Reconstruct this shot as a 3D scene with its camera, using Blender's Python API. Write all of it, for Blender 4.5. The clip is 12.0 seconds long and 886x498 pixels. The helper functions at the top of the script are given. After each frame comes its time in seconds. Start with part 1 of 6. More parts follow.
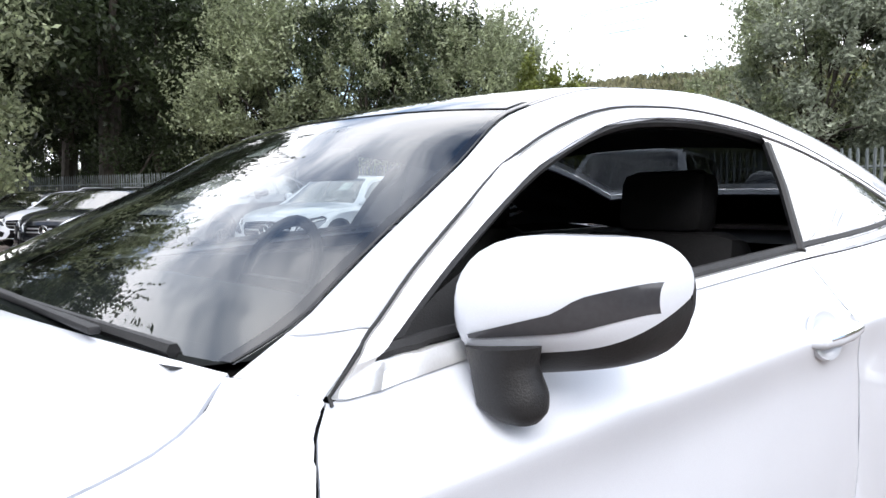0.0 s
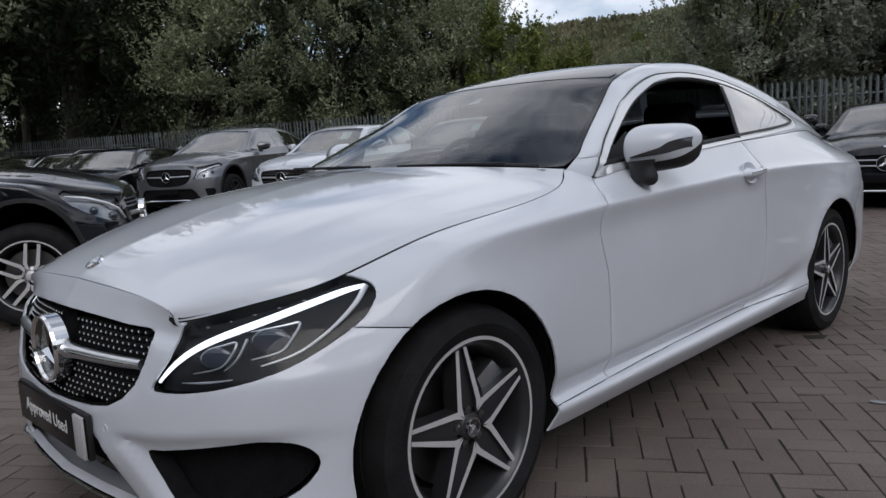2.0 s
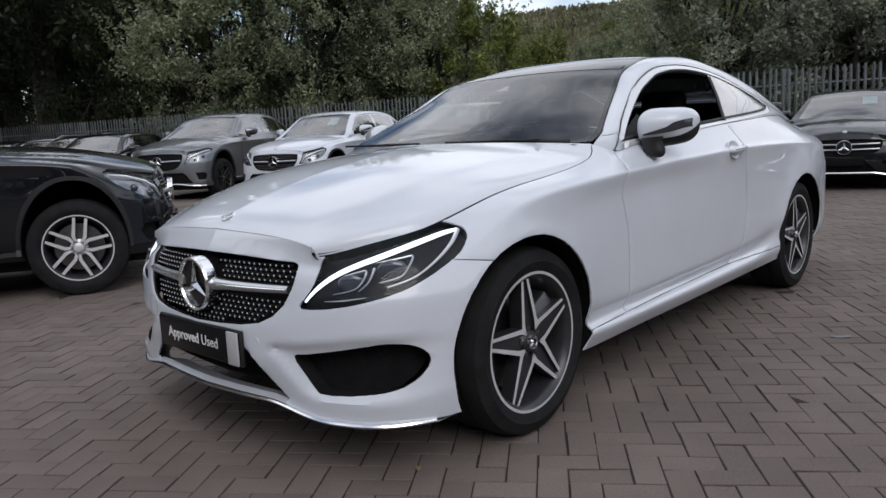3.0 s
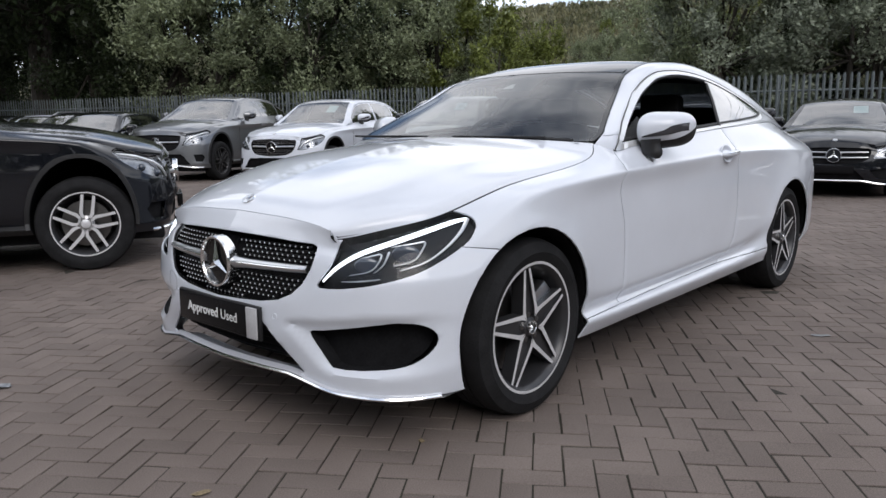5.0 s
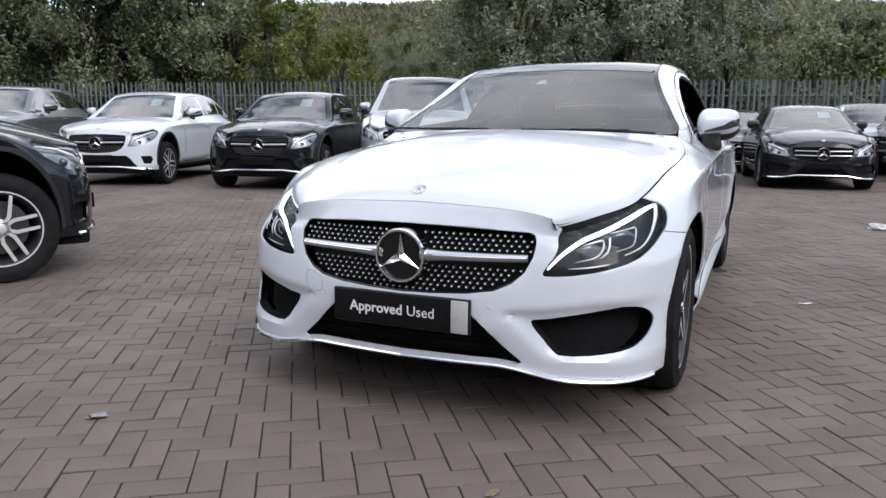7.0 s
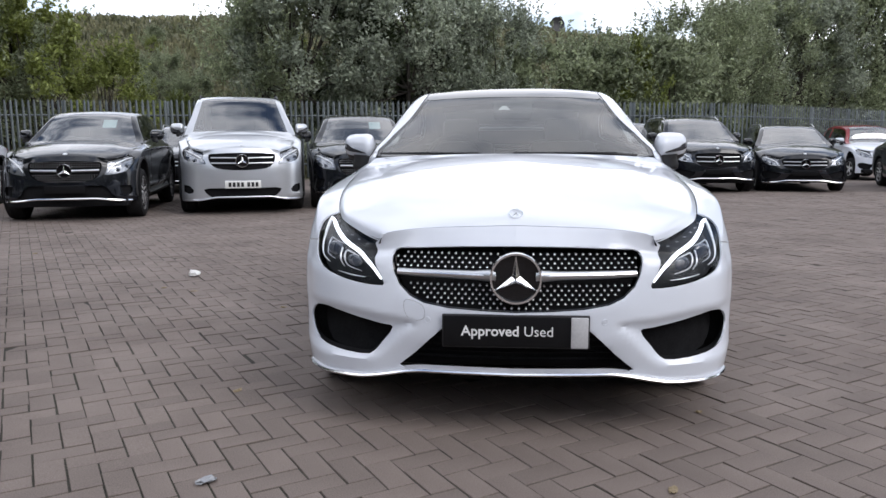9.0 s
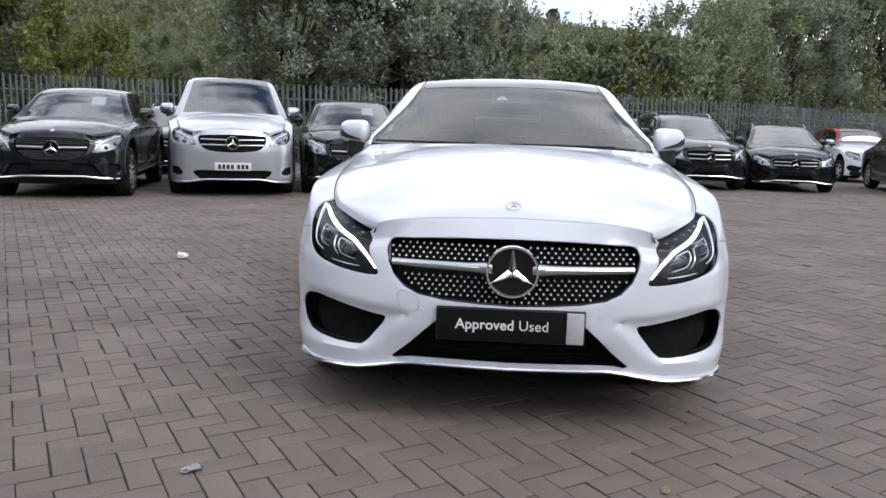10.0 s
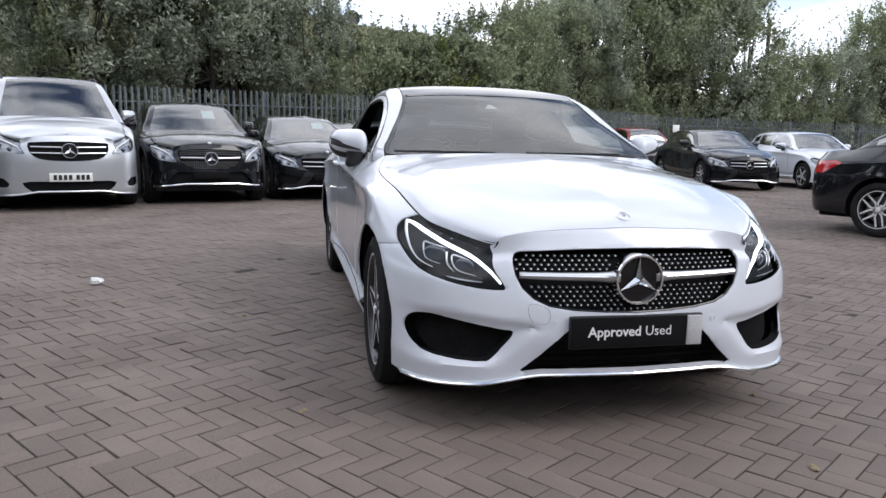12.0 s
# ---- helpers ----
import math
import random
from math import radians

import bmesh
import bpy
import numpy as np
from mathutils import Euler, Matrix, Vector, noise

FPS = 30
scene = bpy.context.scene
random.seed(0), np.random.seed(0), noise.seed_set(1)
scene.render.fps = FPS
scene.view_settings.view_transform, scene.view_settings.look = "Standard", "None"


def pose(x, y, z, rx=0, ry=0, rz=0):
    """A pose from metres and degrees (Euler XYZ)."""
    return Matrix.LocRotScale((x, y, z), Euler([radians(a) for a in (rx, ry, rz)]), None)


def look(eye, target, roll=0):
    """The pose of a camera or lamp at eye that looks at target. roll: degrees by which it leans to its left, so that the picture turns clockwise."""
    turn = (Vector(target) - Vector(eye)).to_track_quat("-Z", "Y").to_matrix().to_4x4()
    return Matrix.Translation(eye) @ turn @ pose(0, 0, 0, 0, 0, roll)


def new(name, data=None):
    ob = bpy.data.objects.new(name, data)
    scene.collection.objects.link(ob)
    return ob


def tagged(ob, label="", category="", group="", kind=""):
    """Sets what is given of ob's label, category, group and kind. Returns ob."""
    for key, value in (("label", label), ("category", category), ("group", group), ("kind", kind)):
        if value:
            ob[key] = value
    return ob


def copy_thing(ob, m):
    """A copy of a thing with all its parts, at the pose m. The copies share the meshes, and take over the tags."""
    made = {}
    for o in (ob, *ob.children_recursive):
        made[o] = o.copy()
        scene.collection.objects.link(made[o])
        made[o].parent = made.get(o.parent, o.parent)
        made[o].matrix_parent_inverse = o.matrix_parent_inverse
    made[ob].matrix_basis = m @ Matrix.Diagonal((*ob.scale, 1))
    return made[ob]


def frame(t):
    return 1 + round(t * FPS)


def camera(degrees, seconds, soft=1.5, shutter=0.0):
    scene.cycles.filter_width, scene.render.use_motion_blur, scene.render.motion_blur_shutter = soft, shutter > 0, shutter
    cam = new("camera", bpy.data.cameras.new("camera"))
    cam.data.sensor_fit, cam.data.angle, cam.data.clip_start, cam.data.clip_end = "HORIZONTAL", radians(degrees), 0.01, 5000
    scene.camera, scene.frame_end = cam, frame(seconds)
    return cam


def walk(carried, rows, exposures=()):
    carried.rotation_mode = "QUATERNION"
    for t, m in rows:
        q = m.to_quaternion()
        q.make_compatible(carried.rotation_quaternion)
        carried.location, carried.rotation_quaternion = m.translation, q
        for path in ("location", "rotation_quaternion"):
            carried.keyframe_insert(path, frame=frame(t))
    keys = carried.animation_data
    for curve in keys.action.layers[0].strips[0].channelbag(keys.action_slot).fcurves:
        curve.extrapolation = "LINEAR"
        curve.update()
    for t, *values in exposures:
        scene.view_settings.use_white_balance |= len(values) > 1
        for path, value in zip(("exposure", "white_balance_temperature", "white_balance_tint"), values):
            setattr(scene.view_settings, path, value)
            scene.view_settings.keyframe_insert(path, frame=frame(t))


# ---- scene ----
cam = camera(61.5, 12.0)
PATH = [
    (0, (1.433, 0.325, 1.159), (-0.055, 1.655, 1.025), -0.2),
    (0.2, (1.488, 0.147, 1.158), (0.018, 1.493, 0.988), -0.6),
    (0.5, (1.616, -0.113, 1.131), (0.157, 1.244, 0.959), -0.1),
    (1, (1.83, -0.55, 1.112), (0.387, 0.81, 0.844), -0.1),
    (1.5, (1.993, -1.009, 1.097), (0.573, 0.37, 0.812), -2.3),
    (2, (2.162, -1.363, 1.074), (0.767, 0.044, 0.803), -2.9),
    (2.5, (2.26, -1.694, 1.059), (0.9, -0.258, 0.759), -3.3),
    (3, (2.319, -2.006, 1.056), (0.988, -0.545, 0.748), -2.8),
    (5, (2.377, -2.171, 1.07), (1.069, -0.695, 0.739), -0.5),
    (5.5, (2.156, -2.387, 1.047), (0.88, -0.887, 0.699), 1.3),
    (6, (1.837, -2.562, 1.029), (0.644, -0.997, 0.668), -0.6),
    (6.5, (1.49, -2.718, 1.041), (0.483, -1.03, 0.671), -1.7),
    (7, (1.134, -2.972, 1.033), (0.348, -1.163, 0.701), 0.4),
    (7.2, (0.994, -3.076, 1.062), (0.277, -1.235, 0.745), -0.4),
    (9, (-0.039, -3.33, 1.064), (-0.205, -1.357, 0.781), -0.2),
    (9.5, (-0.063, -3.312, 1.068), (-0.203, -1.339, 0.776), 0.9),
    (10, (-0.073, -3.288, 1.064), (-0.205, -1.317, 0.752), 1.7),
    (10.5, (-0.145, -3.278, 1.051), (-0.239, -1.309, 0.716), 2.7),
    (11, (-0.497, -3.313, 1.065), (-0.407, -1.34, 0.749), 3.8),
    (11.5, (-0.886, -3.282, 1.057), (-0.611, -1.326, 0.744), 3.3),
    (12, (-1.273, -3.164, 1.082), (-0.843, -1.233, 0.785), 1.2),
]
EXPOSURES = [
    (0.0, 1.41, 6420, 12), (0.2, 0.78, 6380, 12), (0.5, 0.16, 6320, 12), (1.0, -0.29, 6280, 12), (1.5, -0.39, 6250, 12), (2.0, -0.29, 6260, 12), (2.5, -0.15, 6270, 12), (3.0, 0.01, 6290, 12),
    (5.0, 0.36, 6350, 12), (6.0, 0.50, 6320, 12), (7.0, 0.66, 6270, 13), (12.0, 0.70, 6280, 13),
]
walk(cam, [(t, look(eye, target, roll)) for t, eye, target, roll in PATH], EXPOSURES)

# world: bright broken cloud, soft sun through thin cloud
SUN_HEIGHT, SUN_TURN = radians(43), radians(122)
world = bpy.data.worlds.new("sky")
scene.world = world
world.use_nodes = True
wn, wl = world.node_tree.nodes, world.node_tree.links
sky = wn.new("ShaderNodeTexSky")
sky.sky_type, sky.sun_disc, sky.sun_elevation, sky.sun_rotation = "NISHITA", False, SUN_HEIGHT, SUN_TURN
spot = wn.new("ShaderNodeTexCoord")
wide = wn.new("ShaderNodeMapping")
wide.inputs["Scale"].default_value = (1.6, 1.6, 3.6)
puffs = wn.new("ShaderNodeTexNoise")
puffs.inputs["Scale"].default_value, puffs.inputs["Detail"].default_value, puffs.inputs["Roughness"].default_value = 1.5, 7, 0.55
cover = wn.new("ShaderNodeValToRGB")
cover.color_ramp.elements[0].position, cover.color_ramp.elements[1].position = 0.345, 0.515
shade = wn.new("ShaderNodeValToRGB")
shade.color_ramp.elements[0].position, shade.color_ramp.elements[1].position = 0.38, 0.7
shade.color_ramp.elements[0].color, shade.color_ramp.elements[1].color = (7.8, 8.5, 9.6, 1), (15.5, 15.5, 15.6, 1)
blend = wn.new("ShaderNodeMix")
blend.data_type = "RGBA"
wl.new(spot.outputs["Generated"], wide.inputs["Vector"])
wl.new(wide.outputs["Vector"], puffs.inputs["Vector"])
wl.new(puffs.outputs["Fac"], cover.inputs["Fac"])
wl.new(puffs.outputs["Fac"], shade.inputs["Fac"])
wl.new(cover.outputs["Color"], blend.inputs["Factor"])
wl.new(sky.outputs["Color"], blend.inputs["A"])
wl.new(shade.outputs["Color"], blend.inputs["B"])
# made-up dimming of the sky overhead, to cut light on upward faces
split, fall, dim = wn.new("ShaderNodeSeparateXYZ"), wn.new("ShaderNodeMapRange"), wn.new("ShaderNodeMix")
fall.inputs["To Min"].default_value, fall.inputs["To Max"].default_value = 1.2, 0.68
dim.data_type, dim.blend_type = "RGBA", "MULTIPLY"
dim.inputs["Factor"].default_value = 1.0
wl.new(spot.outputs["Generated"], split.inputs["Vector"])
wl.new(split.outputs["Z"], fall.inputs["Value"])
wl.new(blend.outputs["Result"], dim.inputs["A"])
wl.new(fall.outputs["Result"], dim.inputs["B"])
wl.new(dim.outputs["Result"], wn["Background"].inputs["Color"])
wn["Background"].inputs["Strength"].default_value = 0.1
sun = new("sun", bpy.data.lights.new("sun", "SUN"))
sun.data.energy, sun.data.angle, sun.data.color = 0.95, radians(35), (1.0, 0.96, 0.9)
sun.matrix_basis = look((10 * math.sin(SUN_TURN), 10 * math.cos(SUN_TURN), 10 * math.tan(SUN_HEIGHT)), (0, 0, 0))


# materials
def material(name, colour, rough=0.5, metal=0.0, vary=0.0, scale=8.0, bump=0.0, fine=120.0, coat=0.0, spread=0.0, other=None, ior=1.5):
    """A surface with stains at a large scale and grain at a small one; spread varies it from object to object."""
    m = bpy.data.materials.new(name)
    m.use_nodes = True
    n, l = m.node_tree.nodes, m.node_tree.links
    b = n["Principled BSDF"]
    b.inputs["Base Color"].default_value = (*colour, 1)
    b.inputs["Roughness"].default_value, b.inputs["Metallic"].default_value = rough, metal
    b.inputs["Coat Weight"].default_value, b.inputs["Coat Roughness"].default_value = coat, 0.03
    b.inputs["IOR"].default_value = ior
    at = n.new("ShaderNodeTexCoord")
    last = None
    if vary:
        big, small = n.new("ShaderNodeTexNoise"), n.new("ShaderNodeTexNoise")
        big.inputs["Scale"].default_value, big.inputs["Detail"].default_value = scale, 5
        small.inputs["Scale"].default_value, small.inputs["Detail"].default_value = fine, 3
        both = n.new("ShaderNodeMath")
        both.operation = "ADD"
        ramp = n.new("ShaderNodeValToRGB")
        low = [max(0.0, c * (1 - vary)) for c in colour]
        high = other or [min(1.0, c * (1 + vary)) for c in colour]
        both2 = n.new("ShaderNodeMath")
        both2.operation = "MULTIPLY"
        both2.inputs[1].default_value = 0.5
        ramp.color_ramp.elements[0].position, ramp.color_ramp.elements[1].position = 0.36, 0.64
        ramp.color_ramp.elements[0].color, ramp.color_ramp.elements[1].color = (*low, 1), (*high, 1)
        l.new(at.outputs["Object"], big.inputs["Vector"])
        l.new(at.outputs["Object"], small.inputs["Vector"])
        l.new(big.outputs["Fac"], both.inputs[0])
        l.new(small.outputs["Fac"], both.inputs[1])
        l.new(both.outputs[0], both2.inputs[0])
        l.new(both2.outputs[0], ramp.inputs["Fac"])
        last = ramp.outputs["Color"]
        if bump:
            rise = n.new("ShaderNodeBump")
            rise.inputs["Strength"].default_value, rise.inputs["Distance"].default_value = bump, 0.004
            l.new(small.outputs["Fac"], rise.inputs["Height"])
            l.new(rise.outputs["Normal"], b.inputs["Normal"])
    if spread and last:
        info, isle = n.new("ShaderNodeObjectInfo"), n.new("ShaderNodeNewGeometry")
        add = n.new("ShaderNodeMath")
        add.operation = "ADD"
        wrap = n.new("ShaderNodeMath")
        wrap.operation = "FRACT"
        tone = n.new("ShaderNodeMapRange")
        tone.inputs["To Min"].default_value, tone.inputs["To Max"].default_value = 1 - spread, 1 + spread
        hue = n.new("ShaderNodeHueSaturation")
        l.new(info.outputs["Random"], add.inputs[0])
        l.new(isle.outputs["Random Per Island"], add.inputs[1])
        l.new(add.outputs[0], wrap.inputs[0])
        l.new(wrap.outputs[0], tone.inputs["Value"])
        l.new(tone.outputs["Result"], hue.inputs["Value"])
        l.new(last, hue.inputs["Color"])
        last = hue.outputs["Color"]
    if last:
        l.new(last, b.inputs["Base Color"])
    return m


def glass(name, colour, opacity, most=1.0, power=4.0):
    """Thin tinted glass: clear film with a mirror-like skin."""
    m = bpy.data.materials.new(name)
    m.use_nodes = True
    n, l = m.node_tree.nodes, m.node_tree.links
    clear, skin, mix, face = n.new("ShaderNodeBsdfTransparent"), n.new("ShaderNodeBsdfGlossy"), n.new("ShaderNodeMixShader"), n.new("ShaderNodeLayerWeight")
    clear.inputs["Color"].default_value = (*colour, 1)
    skin.inputs["Roughness"].default_value = 0.015
    face.inputs["Blend"].default_value = 0.5
    steep, gloss = n.new("ShaderNodeMath"), n.new("ShaderNodeMapRange")
    steep.operation, steep.inputs[1].default_value = "POWER", power
    gloss.inputs["To Min"].default_value, gloss.inputs["To Max"].default_value = opacity, most
    l.new(face.outputs["Facing"], steep.inputs[0])
    l.new(steep.outputs[0], gloss.inputs["Value"])
    l.new(gloss.outputs["Result"], mix.inputs["Fac"])
    l.new(clear.outputs["BSDF"], mix.inputs[1])
    l.new(skin.outputs["BSDF"], mix.inputs[2])
    l.new(mix.outputs["Shader"], n["Material Output"].inputs["Surface"])
    return m


def lamp_glow(name, colour, power):
    m = material(name, colour, 0.3)
    b = m.node_tree.nodes["Principled BSDF"]
    b.inputs["Emission Color"].default_value, b.inputs["Emission Strength"].default_value = (*colour, 1), power
    return m


def paint(name, colour, metal=0.0, rough=0.35, lacquer=1.0):
    """Car paint: pigment under clear lacquer, with fine flakes and a film of dust."""
    m = material(name, colour, rough, metal, 0.05, 2.5, 0.0, 900.0, lacquer)
    m.node_tree.nodes["Principled BSDF"].inputs["Specular IOR Level"].default_value = 0.15
    return m


WHITE = paint("pearl white paint", (0.665, 0.695, 0.755), 0.0, 0.3)
BLACK = paint("black car paint", (0.005, 0.006, 0.009), 0.0, 0.25, 0.95)
DARK = paint("dark grey car paint", (0.012, 0.013, 0.017), 0.1, 0.3, 0.95)
SILVER = paint("silver car paint", (0.55, 0.57, 0.6), 0.75, 0.35)
GREY = paint("grey metallic paint", (0.22, 0.225, 0.235), 0.75, 0.35)
RED = paint("red car paint", (0.2, 0.02, 0.026), 0.0, 0.35)
TRIM = material("black plastic trim", (0.012, 0.012, 0.013), 0.55, 0, 0.3, 20, 0.2, 400)
GLOSS = material("gloss black trim", (0.006, 0.006, 0.007), 0.04)
# near-black puts the shade of cavities into the colour; black liners share it
VOID = material("unlit black cavity", (0.01, 0.01, 0.011), 0.9, 0, 0.3, 20)
LAMP_BLACK = material("dull black lamp lining", (0.016, 0.017, 0.019), 0.5, 0, 0.1, 20)
CHROME = material("bright chrome", (0.9, 0.91, 0.92), 0.14, 1.0, 0.04, 10, 0, 300)
BRIGHT = material("bright anodised strip", (0.85, 0.86, 0.87), 0.3, 0.55, 0.04, 10, 0, 300)
REFLECTOR = material("lamp reflector", (0.3, 0.31, 0.33), 0.25, 0.7, 0.3, 25, 0, 200)
LIP = material("silver satin splitter", (0.55, 0.56, 0.6), 0.35, 0.25, 0.1, 12, 0, 300)
PLATE_END = material("plain silver plate end", (0.5, 0.5, 0.51), 0.4, 0.0, 0.08, 20)
SATIN = material("satin silver trim", (0.62, 0.63, 0.65), 0.3, 1.0, 0.05, 10, 0, 300)
ALLOY = material("machined alloy", (0.72, 0.72, 0.73), 0.4, 0.35, 0.08, 15, 0.05, 500)
ALLOY_GREY = material("grey lacquered alloy", (0.035, 0.035, 0.038), 0.4, 0.3, 0.15, 15, 0.05, 500, 0.25)
RUBBER = material("tyre rubber", (0.018, 0.018, 0.019), 0.75, 0, 0.35, 12, 0.3, 260)
STEEL = material("brake disc steel", (0.2, 0.195, 0.19), 0.4, 1.0, 0.2, 20, 0.1, 300)
SEAT = material("black leather", (0.015, 0.015, 0.016), 0.5, 0, 0.25, 15, 0.3, 300)
TINT = glass("windscreen glass", (0.5, 0.55, 0.53), 0.095)
SCREEN = glass("parked car windscreen", (0.5, 0.55, 0.53), 0.3)
DARK_TINT = glass("dark tinted glass", (0.10, 0.11, 0.12), 0.34)
CLEAR = glass("clear lamp cover", (0.96, 0.97, 0.98), 0.025, 0.4, 5.0)
MIRRORED = glass("reflecting privacy glass", (0.03, 0.035, 0.04), 0.42)
SMOKED = material("smoked lamp glass", (0.05, 0.05, 0.055), 0.12, 0, 0.1, 30)
LIGHT = lamp_glow("lit daytime light guide", (0.9, 0.95, 1.0), 1.6)
LENS = material("projector lens", (0.03, 0.04, 0.06), 0.03, 0, 0, coat=1.0)
TAIL = material("red tail lamp", (0.45, 0.01, 0.015), 0.12, 0, 0.2, 20, 0, 200, 1.0)
INK = material("white lettering", (0.8, 0.8, 0.8), 0.5, 0, 0.05, 20)
PLATE = material("black plate", (0.01, 0.01, 0.011), 0.22, 0, 0.1, 20)
PLATE_WHITE = material("white number plate", (0.75, 0.75, 0.72), 0.4, 0, 0.06, 20)
STICKER = material("pale blue price card", (0.55, 0.75, 0.8), 0.5, 0, 0.08, 20)
BRICKS = material("grey brown paving block", (0.146, 0.113, 0.097), 0.85, 0, 0.3, 1.3, 0.35, 220, 0, 0.1, (0.19, 0.155, 0.136))
JOINT = material("mossy sand joint", (0.02, 0.018, 0.013), 0.95, 0, 0.6, 1.3, 0.6, 140, 0, 0, (0.042, 0.038, 0.025))
FAR_PAVING = material("far paving", (0.125, 0.099, 0.087), 0.9, 0, 0.4, 0.6, 0.4, 60, 0, 0, (0.185, 0.15, 0.132))
FENCE = material("weathered galvanised steel", (0.125, 0.145, 0.15), 0.55, 0.25, 0.35, 3, 0.2, 90, 0, 0.18)
BARK = material("rough bark", (0.05, 0.042, 0.034), 0.9, 0, 0.5, 3, 0.9, 50)
GRASS = material("rank bank grass", (0.1, 0.108, 0.05), 0.9, 0, 0.5, 0.5, 0.6, 25, 0, 0, (0.2, 0.19, 0.1))


for dull in (VOID, LAMP_BLACK, SEAT, RUBBER, PLATE):
    dull.node_tree.nodes["Principled BSDF"].inputs["Specular IOR Level"].default_value = 0.12


def leafage(name, dark, pale):
    """Leaves: matt, let light through, varied from leaf to leaf."""
    m = material(name, dark, 0.45, 0, 0.3, 0.35, 0, 6, 0, 0.45, pale)
    n, l = m.node_tree.nodes, m.node_tree.links
    b = n["Principled BSDF"]
    thru, mix = n.new("ShaderNodeBsdfTranslucent"), n.new("ShaderNodeMixShader")
    mix.inputs["Fac"].default_value = 0.45
    tint = b.inputs["Base Color"].links[0].from_socket
    l.new(tint, thru.inputs["Color"])
    l.new(b.outputs["BSDF"], mix.inputs[1])
    l.new(thru.outputs["BSDF"], mix.inputs[2])
    l.new(mix.outputs["Shader"], n["Material Output"].inputs["Surface"])
    return m


LEAF_DEEP = leafage("deep green leaves", (0.028, 0.042, 0.018), (0.052, 0.072, 0.03))
LEAF_WILLOW = leafage("grey green willow leaves", (0.2, 0.235, 0.165), (0.42, 0.46, 0.35))
LEAF_FRESH = leafage("yellow green leaves", (0.16, 0.195, 0.045), (0.29, 0.33, 0.09))
LEAF_MID = leafage("mid green leaves", (0.19, 0.225, 0.125), (0.37, 0.415, 0.25))


# small tools for meshes
def obj(name, mesh, mat, parent=None, label=""):
    ob = new(name, mesh)
    if mat and not mesh.materials:
        mesh.materials.append(mat)
    if parent:
        ob.parent = parent
    return tagged(ob, label)


def part(name, bm, mat, parent=None, label="", smooth=True):
    """Links a bmesh as one mesh object under a thing or a part."""
    me = bpy.data.meshes.new(name)
    bmesh.ops.recalc_face_normals(bm, faces=bm.faces[:])
    bm.to_mesh(me)
    bm.free()
    if smooth:
        me.shade_smooth()
        me.set_sharp_from_angle(angle=radians(38))
    return obj(name, me, mat, parent, label)


def root(name, m, label, category, group=""):
    ob = new(name)
    ob.empty_display_size = 0.2
    ob.matrix_basis = m
    return tagged(ob, label, category, group)


def box(bm, lo, hi, bevel=0.0, turn=None):
    """A box between two corners, with rounded edges; turn is a pose about its middle."""
    lo, hi = Vector(lo), Vector(hi)
    mid = (lo + hi) / 2
    made = bmesh.ops.create_cube(bm, size=1, matrix=Matrix.Translation(mid) @ (turn or Matrix()) @ Matrix.Diagonal((*(hi - lo), 1)))["verts"]
    if bevel:
        edges = list({e for v in made for e in v.link_edges})
        bmesh.ops.bevel(bm, geom=edges, offset=bevel, segments=2, affect="EDGES", profile=0.5)


def tube(bm, points, radius, sides=6, closed=False, flat=1.0, up=(0, 0, 1)):
    """A bar of round or flattened section along points; radius may be a list."""
    pts = [Vector(p) for p in points]
    n = len(pts)
    rings = []
    for i, p in enumerate(pts):
        a = pts[i - 1] if i or closed else p
        b = pts[(i + 1) % n] if i < n - 1 or closed else p
        d = (b - a).normalized()
        s = d.cross(Vector(up))
        s = s.normalized() if s.length > 1e-4 else Vector((1, 0, 0))
        w = s.cross(d)
        r = radius[i] if isinstance(radius, (list, tuple)) else radius
        rings.append([bm.verts.new(p + s * r * math.cos(q) + w * r * flat * math.sin(q)) for q in [2 * math.pi * k / sides for k in range(sides)]])
    for i in range(n if closed else n - 1):
        a, b = rings[i], rings[(i + 1) % n]
        for k in range(sides):
            bm.faces.new((a[k], a[(k + 1) % sides], b[(k + 1) % sides], b[k]))
    if not closed:
        bm.faces.new(rings[0]), bm.faces.new(rings[-1])


def lathe(bm, outline, around=48, m=Matrix()):
    """Turns an outline of (radius, height) about the local z axis."""
    rings = [[bm.verts.new(m @ Vector((r * math.cos(2 * math.pi * k / around), r * math.sin(2 * math.pi * k / around), h))) for k in range(around)] for r, h in outline]
    for a, b in zip(rings, rings[1:]):
        for k in range(around):
            bm.faces.new((a[k], a[(k + 1) % around], b[(k + 1) % around], b[k]))


def slab(bm, outline, depth, m=Matrix(), bevel=0.0):
    """A flat plate with the given outline (x, y), thickened from 0 to depth along the local z axis."""
    low = [bm.verts.new(m @ Vector((x, y, 0))) for x, y in outline]
    high = [bm.verts.new(m @ Vector((x, y, depth))) for x, y in outline]
    n = len(outline)
    bm.faces.new(low[::-1])
    top = bm.faces.new(high)
    for k in range(n):
        bm.faces.new((low[k], low[(k + 1) % n], high[(k + 1) % n], high[k]))
    if bevel:
        bmesh.ops.bevel(bm, geom=list(top.edges), offset=bevel, segments=2, affect="EDGES", profile=0.5)


